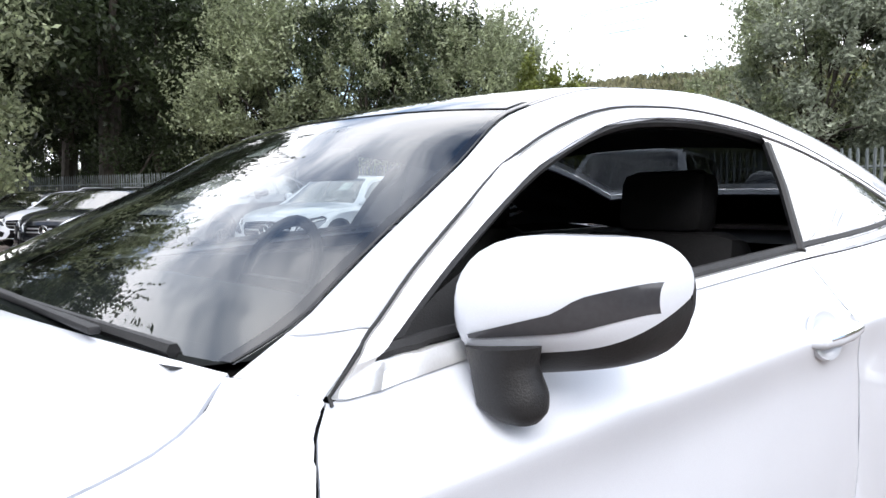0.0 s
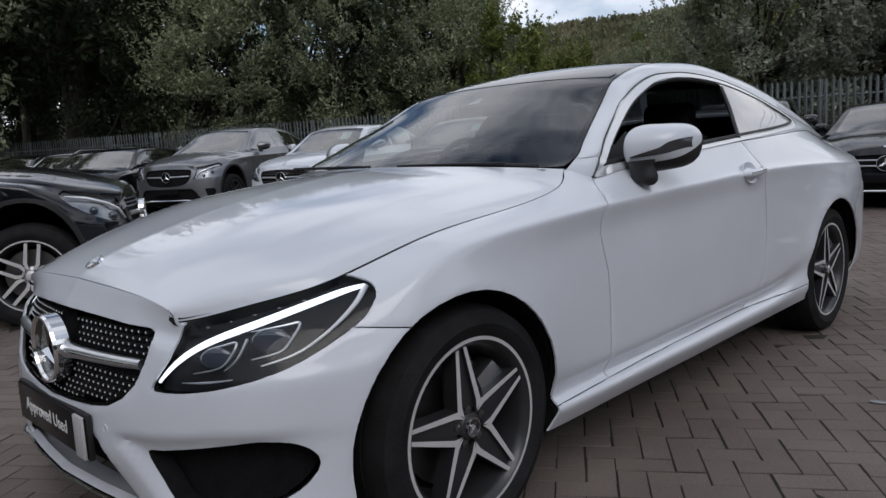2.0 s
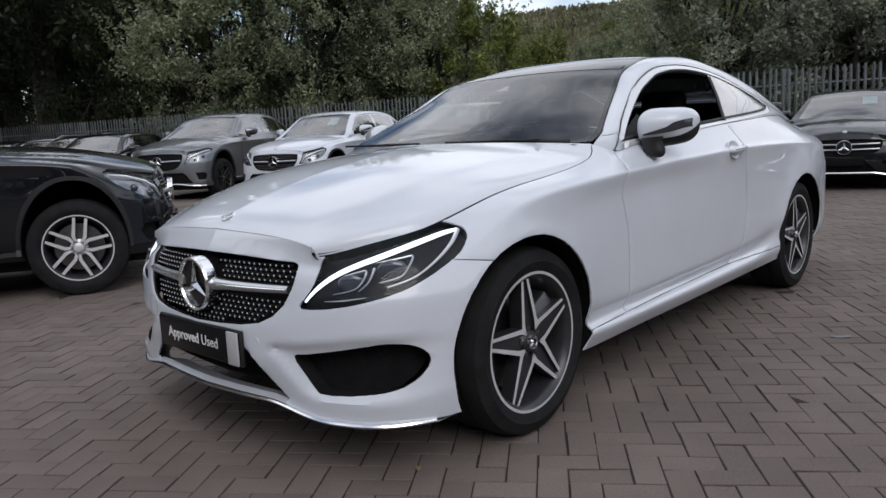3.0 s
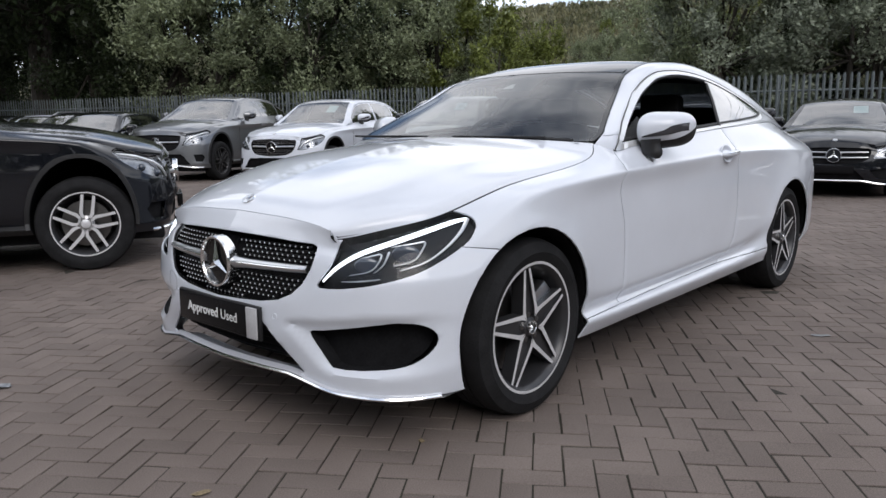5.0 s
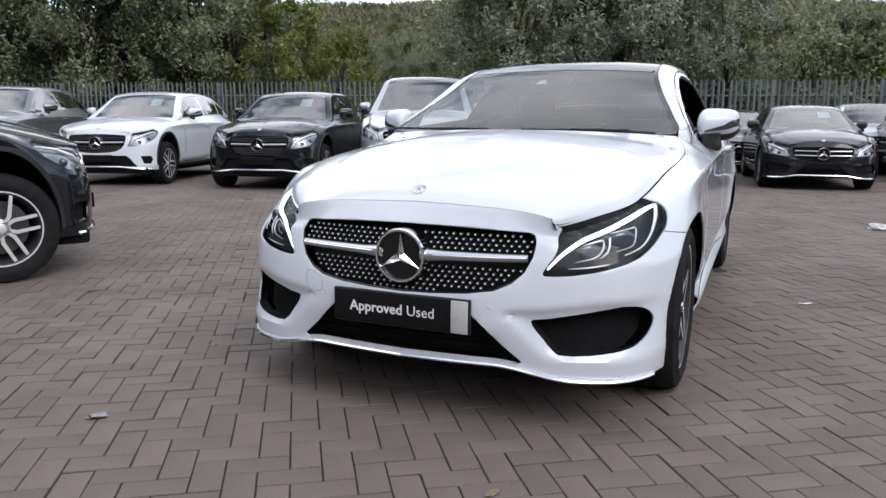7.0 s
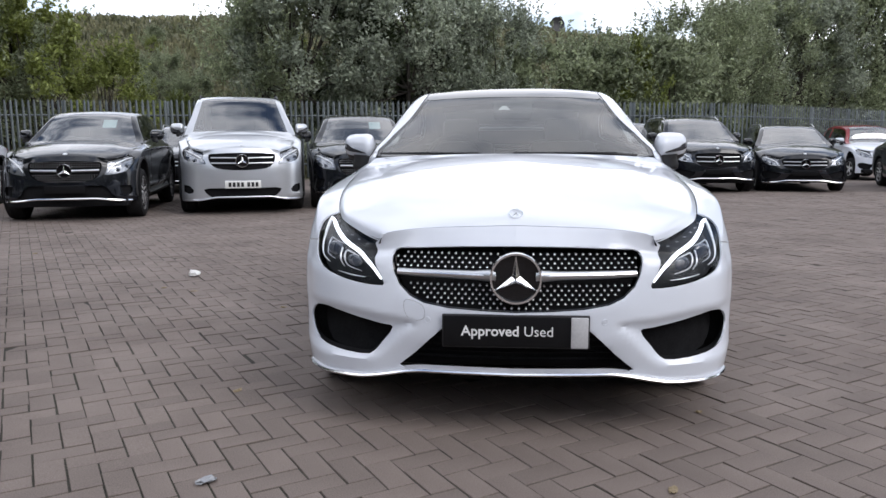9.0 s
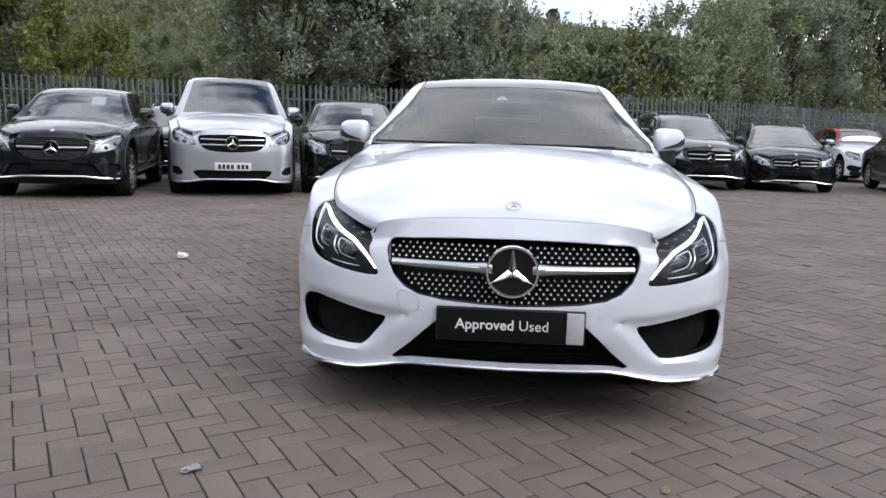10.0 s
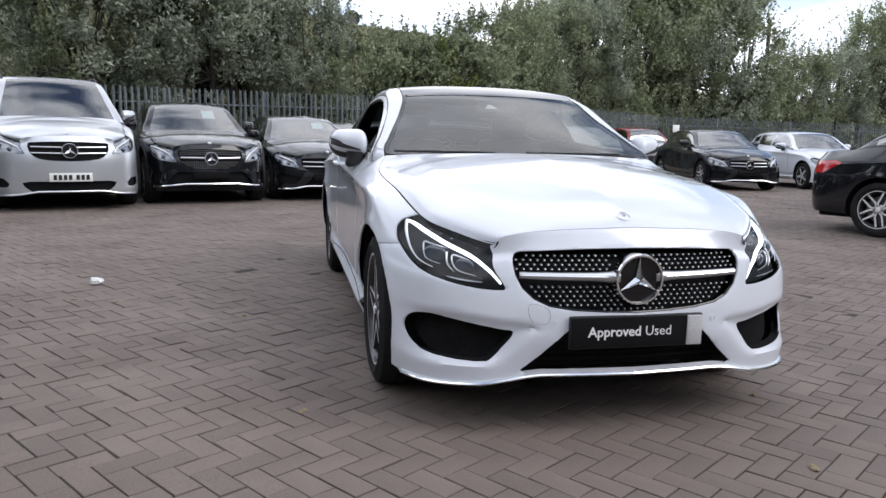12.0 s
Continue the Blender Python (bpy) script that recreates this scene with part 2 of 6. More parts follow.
def spline(keys, values, at):
    """A natural cubic spline through values at keys, read at the places given."""
    k, v = np.asarray(keys, float), np.asarray(values, float)
    n, h = len(k), np.diff(k)
    a, r = np.eye(n), np.zeros_like(v)
    for i in range(1, n - 1):
        a[i, i - 1], a[i, i], a[i, i + 1] = h[i - 1], 2 * (h[i - 1] + h[i]), h[i]
        r[i] = 6 * ((v[i + 1] - v[i]) / h[i] - (v[i] - v[i - 1]) / h[i - 1])
    m = np.linalg.solve(a, r)
    at = np.asarray(at, float)
    j = np.clip(np.searchsorted(k, at) - 1, 0, n - 2)
    q, p = at - k[j], k[j + 1] - at
    g = h[j]
    if v.ndim > 1:
        q, p, g = q[:, None], p[:, None], g[:, None]
    return m[j] * p**3 / (6 * g) + m[j + 1] * q**3 / (6 * g) + (v[j] / g - m[j] * g / 6) * p + (v[j + 1] / g - m[j + 1] * g / 6) * q


def gentle(keys, values, at):
    """A curve through values at keys that never overshoots them."""
    k, v = np.asarray(keys, float), np.asarray(values, float)
    at = np.asarray(at, float)
    h = np.diff(k)
    d = np.diff(v) / h
    m = np.zeros_like(v)
    m[0], m[-1] = d[0], d[-1]
    for i in range(1, len(k) - 1):
        if d[i - 1] * d[i] > 0:
            w1, w2 = 2 * h[i] + h[i - 1], h[i] + 2 * h[i - 1]
            m[i] = (w1 + w2) / (w1 / d[i - 1] + w2 / d[i])
    j = np.clip(np.searchsorted(k, at) - 1, 0, len(k) - 2)
    t = (at - k[j]) / h[j]
    return (1 + 2 * t) * (1 - t) ** 2 * v[j] + t * (1 - t) ** 2 * h[j] * m[j] + t * t * (3 - 2 * t) * v[j + 1] + t * t * (t - 1) * h[j] * m[j + 1]


def inside(poly, a, b):
    """Whether (a, b) lies in a polygon."""
    hit, n = False, len(poly)
    for i in range(n):
        (x1, y1), (x2, y2) = poly[i], poly[i - 1]
        if (y1 > b) != (y2 > b) and a < (x2 - x1) * (b - y1) / (y2 - y1) + x1:
            hit = not hit
    return hit


def rounded(poly, steps=5, closed=True):
    """A smooth closed outline through the corners given."""
    n, out = len(poly), []
    for i in range(n):
        p0, p1, p2, p3 = [Vector(poly[(i + k) % n]) for k in (-1, 0, 1, 2)]
        for s in range(steps):
            t = s / steps
            out.append(tuple(0.5 * (2 * p1 + (p2 - p0) * t + (2 * p0 - 5 * p1 + 4 * p2 - p3) * t * t + (3 * p1 - p0 - 3 * p2 + p3) * t**3)))
    return out


def eased(line, steps=4):
    """A smooth open line through the points given."""
    return rounded([line[0], *line, line[-1]], steps)[steps : steps * len(line) + 1]


def carve(bm, poly, flat, along, keep):
    """Cuts the outline poly into the faces that keep() takes, along a direction; flat(co) gives the two coordinates. Returns the faces within."""
    along = Vector(along)
    lo = [min(p[k] for p in poly) - 0.03 for k in (0, 1)]
    hi = [max(p[k] for p in poly) + 0.03 for k in (0, 1)]

    def near(f):
        c = flat(f.calc_center_median())
        return lo[0] - 0.05 < c[0] < hi[0] + 0.05 and lo[1] - 0.05 < c[1] < hi[1] + 0.05 and keep(f.calc_center_median())

    faces = {f for f in bm.faces if near(f)}
    base = [Vector(v) for v in ((1, 0, 0), (0, 1, 0), (0, 0, 1))]
    grad = [Vector([flat(b)[k] - flat(Vector())[k] for b in base]) for k in (0, 1)]
    for (a1, b1), (a2, b2) in zip(poly, poly[1:] + poly[:1]):
        if math.hypot(a2 - a1, b2 - b1) < 1e-6:
            continue
        m1, m2, m3, m4 = min(a1, a2) - 0.004, max(a1, a2) + 0.004, min(b1, b2) - 0.004, max(b1, b2) + 0.004
        touched = []
        for f in faces:
            ab = [flat(v.co) for v in f.verts]
            if max(p[0] for p in ab) >= m1 and min(p[0] for p in ab) <= m2 and max(p[1] for p in ab) >= m3 and min(p[1] for p in ab) <= m4:
                touched.append(f)
        if not touched:
            continue
        no = grad[0] * (b2 - b1) - grad[1] * (a2 - a1)
        g0, g1 = grad[0].length_squared, grad[1].length_squared
        co = grad[0] * (a1 / g0) + grad[1] * (b1 / g1)
        geom = list({v for f in touched for v in f.verts}) + list({e for f in touched for e in f.edges}) + touched
        res = bmesh.ops.bisect_plane(bm, geom=geom, dist=1e-5, plane_co=co, plane_no=no)
        faces |= {g for g in res["geom"] if isinstance(g, bmesh.types.BMFace)}
        faces = {f for f in faces if f.is_valid}
    return [f for f in faces if inside(poly, *flat(f.calc_center_median()))]


def lift(faces):
    """A new bmesh that holds copies of the faces."""
    out, seen = bmesh.new(), {}
    for f in faces:
        vs = []
        for v in f.verts:
            if v not in seen:
                seen[v] = out.verts.new(v.co)
            vs.append(seen[v])
        out.faces.new(vs)
    return out


def mirrored(bm, join=True):
    """Adds the other side across x = 0; joined at the middle."""
    made = bmesh.ops.duplicate(bm, geom=bm.verts[:] + bm.edges[:] + bm.faces[:])["geom"]
    for v in made:
        if isinstance(v, bmesh.types.BMVert):
            v.co.x = -v.co.x
    bmesh.ops.reverse_faces(bm, faces=[f for f in made if isinstance(f, bmesh.types.BMFace)])
    if join:
        bmesh.ops.remove_doubles(bm, verts=[v for v in bm.verts if abs(v.co.x) < 0.002], dist=0.001)
    return bm


def flipped(bm):
    """The same shape on the other side of x = 0."""
    out = bm.copy()
    for v in out.verts:
        v.co.x = -v.co.x
    bmesh.ops.reverse_faces(out, faces=out.faces[:])
    return out


def tuck(bm, gap=0.0022, sink=0.0012, hem=0.006, skip=None):
    """Draws the rim of a panel in by gap, rounds it down and folds a hem inwards, so that shut lines show between panels."""
    bm.normal_update()
    shift = {}
    rim = [e for e in bm.edges if e.is_boundary and not (skip and skip((e.verts[0].co + e.verts[1].co) / 2))]
    for e in rim:
        f = e.link_faces[0]
        d = (e.verts[1].co - e.verts[0].co).normalized()
        inw = f.normal.cross(d)
        if inw.dot(f.calc_center_median() - e.verts[0].co) < 0:
            inw = -inw
        for v in e.verts:
            shift.setdefault(v, []).append((inw, f.normal.copy()))
    for v, ways in shift.items():
        w = sum((a for a, _ in ways), Vector())
        no = sum((b for _, b in ways), Vector()).normalized()
        if w.length > 1e-3:
            v.co += w.normalized() * gap - no * sink
    made = bmesh.ops.extrude_edge_only(bm, edges=rim)["geom"]
    norm = {tuple(round(c, 5) for c in v.co): sum((b for _, b in ways), Vector()).normalized() for v, ways in shift.items()}
    for v in made:
        if isinstance(v, bmesh.types.BMVert):
            v.co -= norm.get(tuple(round(c, 5) for c in v.co), Vector((0, 0, 0))) * hem
    return bm


def pushed(bm, depth):
    """Moves a skin inwards (or outwards) along its normals."""
    bm.normal_update()
    for v, no in [(v, v.normal.copy()) for v in bm.verts]:
        v.co -= no * depth
    return bm


def sheet(bm, rows):
    """Faces over a grid of points (an array of rows)."""
    grid = [[bm.verts.new(p) for p in row] for row in rows]
    for r1, r2 in zip(grid, grid[1:]):
        for a, b, c, d in zip(r1, r1[1:], r2[1:], r2):
            if (a.co - b.co).length < 1e-6 and (c.co - d.co).length < 1e-6:
                continue
            bm.faces.new((a, b, c, d))
    return grid


def text(name, words, size, mat, parent, m, bold=0.0):
    c = bpy.data.curves.new(name, "FONT")
    c.body, c.size, c.offset, c.extrude = words, size, bold, 0.0006
    c.resolution_u = 3
    c.align_x, c.align_y = "LEFT", "BOTTOM_BASELINE"
    tmp = bpy.data.objects.new(name, c)
    me = bpy.data.meshes.new_from_object(tmp)
    bpy.data.objects.remove(tmp)
    me.transform(m)
    me.materials.clear()
    return obj(name, me, mat, parent)


# ground: block paving in a herringbone, each block with its own edges
bm = bmesh.new()
sheet(bm, [[(x, y, -0.016) for x in (-400, -60, -20, 20, 60, 400)] for y in (-400, -60, -20, 20, 60, 400)])
ground = tagged(part("ground", bm, FAR_PAVING), "grey brown block paving of the car yard", "ground", kind="structure")
bm = bmesh.new()
sheet(bm, [[(x, y, -0.0036) for x in np.linspace(-13, 13, 9)] for y in np.linspace(-9, 13.5, 9)])
bed = tagged(part("pavement", bm, JOINT), "mossy joints between the paving blocks", "paving", kind="structure")
LAY, UNIT, SHIFT = radians(34.5), 0.0956, (-0.315, 0.2255)
lay_rng = np.random.default_rng(4)
laid, spare = [], []
for i in range(-205, 205):
    for j in range(-205, 205):
        kind = (i + j) % 4
        if kind not in (0, 2):
            continue
        w, h = (2, 1) if kind == 0 else (1, 2)
        u, v = (i + w / 2 + SHIFT[0]) * UNIT, (j + h / 2 + SHIFT[1]) * UNIT
        x, y = u * math.cos(LAY) - v * math.sin(LAY), u * math.sin(LAY) + v * math.cos(LAY)
        if -12.9 < x < 12.9 and -8.9 < y < 13.4:
            (laid if -1.25 < x < 1.75 and -2.15 < y < -0.4 else spare).append((x, y, kind))
block = bmesh.new()
low = [(-0.093, -0.0452, -0.012), (0.093, -0.0452, -0.012), (0.093, 0.0452, -0.012), (-0.093, 0.0452, -0.012)]
mid = [(x, y, -0.0022) for x, y, _ in low]
high = [(x * 0.986, y * 0.97, 0.0) for x, y, _ in low]
rings = [[block.verts.new(p) for p in ring] for ring in (low, mid, high)]
block.faces.new(rings[2])
for a, b in zip(rings, rings[1:]):
    for k in range(4):
        block.faces.new((a[k], a[(k + 1) % 4], b[(k + 1) % 4], b[k]))
block_mesh = bpy.data.meshes.new("paving_block")
block.to_mesh(block_mesh)
block.free()
block_mesh.materials.append(BRICKS)
base = np.array(low + mid + high)
quads = np.array([[8, 9, 10, 11]] + [[a + k, a + (k + 1) % 4, a + 4 + (k + 1) % 4, a + 4 + k] for a in (0, 4) for k in range(4)])
pts, faces = [], []
for n, (x, y, kind) in enumerate(spare):
    a = LAY + (0 if kind == 0 else math.pi / 2) + lay_rng.normal(0, 0.006)
    c, s = math.cos(a), math.sin(a)
    tip = lay_rng.normal(0, 0.008, 2)
    q = base.copy()
    q[:, 2] += q[:, 0] * tip[0] + q[:, 1] * tip[1] * 1.5 + lay_rng.normal(0, 0.0012)
    pts.append(np.c_[q[:, 0] * c - q[:, 1] * s + x + lay_rng.normal(0, 0.0014), q[:, 0] * s + q[:, 1] * c + y + lay_rng.normal(0, 0.0014), q[:, 2]])
    faces.append(quads + 12 * n)
me = bpy.data.meshes.new("paving_blocks")
me.from_pydata(np.concatenate(pts).tolist(), [], np.concatenate(faces).tolist())
me.materials.append(BRICKS)
tagged(obj("paving_blocks", me, None, bed), "grey brown concrete blocks laid in herringbone", kind="stuff")

# bank behind the fence, rough grass
FENCE_X = [-45, -34.6, -27, -16.5, -12.5, -4.8, -1.5, 4.5, 7.8, 12, 16, 26, 50]
FENCE_Y = [7.5, 10.7, 13, 15.9, 16.6, 18.6, 19.3, 20.3, 21.7, 25.5, 29, 32, 36]


def bank_height(x, y):
    far = y - np.interp(x, FENCE_X, FENCE_Y) - 1.5
    crest = np.interp(x, [-40, -15, 0, 6, 12, 40], [8.3, 8.5, 8.5, 7.8, 8.0, 5.5])
    t = min(max(far / 26, 0), 1)
    return crest * (t * t * (3 - 2 * t)) * 0.55 + crest * 0.45 * t + 0.22 * noise.noise(Vector((x * 0.4, y * 0.4, 0))) * min(1, max(0, far)) - 0.014


bm = bmesh.new()
sheet(bm, [[(x, np.interp(x, FENCE_X, FENCE_Y) + d, bank_height(x, np.interp(x, FENCE_X, FENCE_Y) + d)) for x in np.linspace(-75, 70, 110)] for d in (0.4, 1.5, 2.2, 3, 4, 5.5, 7, 9, 11, 13, 15, 17, 19, 21, 23, 25, 27, 29, 34, 60, 150)])
tagged(part("bank", bm, GRASS), "rough grass bank rising behind the fence", "bank", kind="structure")
grass_rng = np.random.default_rng(8)
pts, faces = [], []
for n in range(60000):
    x = grass_rng.uniform(-36, 24)
    d = 1.2 + 27 * grass_rng.random() ** 1.1
    y = np.interp(x, FENCE_X, FENCE_Y) + d
    z = bank_height(x, y)
    a, tall, w = grass_rng.uniform(0, math.pi), grass_rng.uniform(0.15, 0.5), grass_rng.uniform(0.02, 0.05)
    lean = grass_rng.normal(0, 0.13, 2)
    c, s = math.cos(a) * w, math.sin(a) * w
    k = len(pts)
    pts += [(x - c, y - s, z - 0.03), (x + c, y + s, z - 0.03), (x + c * 0.4 + lean[0], y + s * 0.4 + lean[1], z + tall), (x - c * 0.5 + lean[0] * 1.4, y - s * 0.5, z + tall * 0.85)]
    faces.append((k, k + 1, k + 2, k + 3))
me = bpy.data.meshes.new("bank_grass")
me.from_pydata(pts, [], faces)
WEED = leafage("dry and green weeds", (0.085, 0.1, 0.045), (0.24, 0.225, 0.13))
tagged(obj("bank_grass", me, WEED), "tufts of dry grass and weeds on the bank", "grass", kind="stuff")


# palisade fence
def fence():
    f = root("palisade_fence", Matrix(), "weathered grey steel palisade fence with pointed pales", "fence")
    tagged(f, kind="structure")
    bm = bmesh.new()
    outline = [(-0.036, 0.06), (-0.036, 2.2), (-0.017, 2.29), (0, 2.25), (0.017, 2.29), (0.036, 2.2), (0.036, 0.06)]
    fold = [0.012, 0.012, 0.0, -0.012, 0.0, 0.012, 0.012]
    v = [bm.verts.new((x, d, z)) for (x, z), d in zip(outline, fold)]
    lowm = bm.verts.new((0, -0.012, 0.06))
    bm.faces.new((v[0], v[1], v[2], v[3], lowm)), bm.faces.new((lowm, v[3], v[4], v[5], v[6]))
    bmesh.ops.solidify(bm, geom=bm.faces[:], thickness=0.004)
    pale = bpy.data.meshes.new("pale")
    bm.to_mesh(pale)
    bm.free()
    pale.materials.append(FENCE)
    run = np.r_[0, np.cumsum(np.hypot(np.diff(FENCE_X), np.diff(FENCE_Y)))]
    pts, faces = [], []
    at = 0.0
    rng = np.random.default_rng(2)
    while at < run[-1]:
        x, y = np.interp(at, run, FENCE_X), np.interp(at, run, FENCE_Y)
        x2, y2 = np.interp(at + 0.1, run, FENCE_X), np.interp(at + 0.1, run, FENCE_Y)
        m = pose(x, y, rng.normal(0, 0.006), 0, rng.normal(0, 0.4), math.degrees(math.atan2(y2 - y, x2 - x)))
        if -27.5 < x < 13:
            o = new("pale", pale)
            o.parent, o.matrix_basis = f, m
        else:
            k = len(pts)
            pts += [m @ q.co for q in pale.vertices]
            faces += [[k + i for i in p.vertices] for p in pale.polygons]
        at += 0.157
    me = bpy.data.meshes.new("pales")
    me.from_pydata(pts, [], faces)
    tagged(obj("far_pales", me, FENCE, f), "far stretch of pales", kind="stuff")
    for z in (0.45, 1.85):
        for a in range(len(FENCE_X) - 1):
            bm = bmesh.new()
            p, q = Vector((FENCE_X[a], FENCE_Y[a] + 0.04, z)), Vector((FENCE_X[a + 1], FENCE_Y[a + 1] + 0.04, z))
            tube(bm, [p, q], 0.028, 4)
            part("rail", bm, FENCE, f)
    at = 1.0
    while at < run[-1]:
        x, y = np.interp(at, run, FENCE_X), np.interp(at, run, FENCE_Y)
        bm = bmesh.new()
        box(bm, (x - 0.05, y + 0.05, 0), (x + 0.05, y + 0.12, 2.25), 0.004)
        part("post", bm, FENCE, f)
        at += 2.75


fence()


# small notices fixed to the fence
def notice(x, z, wide, tall, mat, label):
    y = float(np.interp(x, FENCE_X, FENCE_Y)) - 0.06
    a = math.atan2(np.interp(x + 0.5, FENCE_X, FENCE_Y) - np.interp(x - 0.5, FENCE_X, FENCE_Y), 1.0)
    bm = bmesh.new()
    box(bm, (-wide / 2, -0.01, -tall / 2), (wide / 2, 0.01, tall / 2), 0.004)
    ob = tagged(part("fence_notice", bm, mat), label, "sign")
    ob.matrix_basis = pose(x, y, z, 0, 0, math.degrees(a))


notice(27.1, 1.29, 0.36, 0.62, PLATE_WHITE, "plain white notice board fixed to the fence")
notice(17.1, 1.71, 0.42, 0.34, PLATE_WHITE, "small white notice fixed to the steel fence")


# trees and shrubs
def leaves(seed, tall, wide, base, lumps, count, size, spiky, droop=0.0):
    """A crown of single leaves gathered in uneven lumps, with shoots that break the outline."""
    rng = np.random.default_rng(seed)
    spots = []
    for _ in range(lumps):
        z = base + (tall - base) * rng.random() ** 0.85
        share = (z - base) / (tall - base)
        reach = wide * (0.35 + 0.75 * math.sin(math.pi * min(1, 0.18 + share * 0.78)) ** 0.9) * rng.uniform(0.25, 1.0) ** 0.55
        a = rng.uniform(0, 2 * math.pi)
        spots.append((reach * math.cos(a), reach * math.sin(a), z, rng.uniform(0.35, 0.8) * wide * 0.42))
    own = []
    per = int(count * (1 - spiky)) // lumps
    for x, y, z, r in spots:
        d = rng.normal(0, 1, (per, 3))
        d /= np.linalg.norm(d, axis=1)[:, None]
        d *= r * rng.random((per, 1)) ** 0.45
        d[:, 2] *= 0.75
        own.append(d + (x, y, z))
    shoots = max(1, int(count * spiky) // 30)
    for _ in range(shoots):
        x, y, z, r = spots[rng.integers(len(spots))]
        t = rng.random((30, 1))
        way = np.array([rng.normal(0, 0.35) + x / (wide + 0.01) * 0.5, rng.normal(0, 0.35) + y / (wide + 0.01) * 0.5, 1.0 - droop])
        own.append(np.array((x, y, z)) + way * t * rng.uniform(0.8, 1.7) * r * 1.6 + rng.normal(0, 0.07, (30, 3)) * (1.2 - t))
    at = np.concatenate(own)
    at[:, 2] = np.maximum(at[:, 2], 0.15)
    n = len(at)
    a = rng.normal(0, 1, (n, 3))
    a /= np.linalg.norm(a, axis=1)[:, None]
    b = np.cross(a, rng.normal(0, 1, (n, 3)))
    b /= np.linalg.norm(b, axis=1)[:, None]
    s = size * rng.uniform(0.6, 1.35, (n, 1))
    quad = np.stack([at - a * s, at + b * s * 0.42, at + a * s, at - b * s * 0.42], 1).reshape(-1, 3)
    me = bpy.data.meshes.new("crown")
    me.from_pydata(quad.tolist(), [], np.arange(4 * n).reshape(-1, 4).tolist())
    return me, spots


def tree(name, label, seed, tall, wide, base, lumps, count, size, spiky, mat, trunk=0.12, stems=1):
    t = root(name, Matrix(), label, "tree" if tall > 4.2 else "shrub", "trees round the yard")
    me, spots = leaves(seed, tall, wide, base, lumps, count, size, spiky)
    obj("crown", me, mat, t)
    rng = random.Random(seed)
    for _ in range(stems):
        bm = bmesh.new()
        ox, oy = (rng.uniform(-0.5, 0.5), rng.uniform(-0.5, 0.5)) if stems > 1 else (0, 0)
        mid = (ox * 1.6 + rng.uniform(-0.2, 0.2), oy * 1.6, tall * 0.4)
        tube(bm, [(ox, oy, -0.3), (ox * 1.2, oy * 1.2, tall * 0.15), mid, (mid[0] * 1.2, mid[1] * 1.2, tall * 0.72)], [trunk * 1.25, trunk, trunk * 0.72, trunk * 0.25], 9)
        for x, y, z, r in rng.sample(spots, min(9, len(spots))):
            tube(bm, [mid, ((mid[0] + x) / 2, (mid[1] + y) / 2, (mid[2] + z) / 2 - 0.15), (x, y, z)], [trunk * 0.4, trunk * 0.26, trunk * 0.1], 6)
        part("trunk", bm, BARK, t)
    return t


KINDS = {
    "big": tree("broadleaf_tree", "tall dark green broadleaf tree behind the fence", 1, 15, 6.0, 4.6, 90, 30000, 0.18, 0.14, LEAF_DEEP, 0.36, 2),
    "dark": tree("broadleaf_tree", "dense dark green tree, behind the fence and in the added unseen ring", 2, 8.2, 2.7, 0.6, 80, 30000, 0.085, 0.26, LEAF_DEEP, 0.14, 2),
    "mid": tree("broadleaf_tree", "mid green bushy tree, behind the fence and in the added unseen ring", 3, 7.4, 2.5, 0.4, 80, 32000, 0.075, 0.36, LEAF_MID, 0.12, 3),
    "willow": tree("willow_tree", "grey green willow, behind the fence and in the added unseen ring", 4, 6.6, 2.4, 0.3, 72, 30000, 0.078, 0.34, LEAF_WILLOW, 0.1, 3),
    "fresh": tree("shrub", "yellow green shrub behind the fence", 5, 3.9, 1.25, 0.2, 34, 14000, 0.058, 0.35, LEAF_FRESH, 0.05, 3),
    "low": tree("shrub", "low green shrub behind the fence", 6, 3.4, 2.0, 0.1, 46, 18000, 0.068, 0.22, LEAF_MID, 0.06, 3),
}
TALL = {"big": 15, "dark": 8.2, "mid": 7.4, "willow": 6.6, "fresh": 3.9, "low": 3.4}
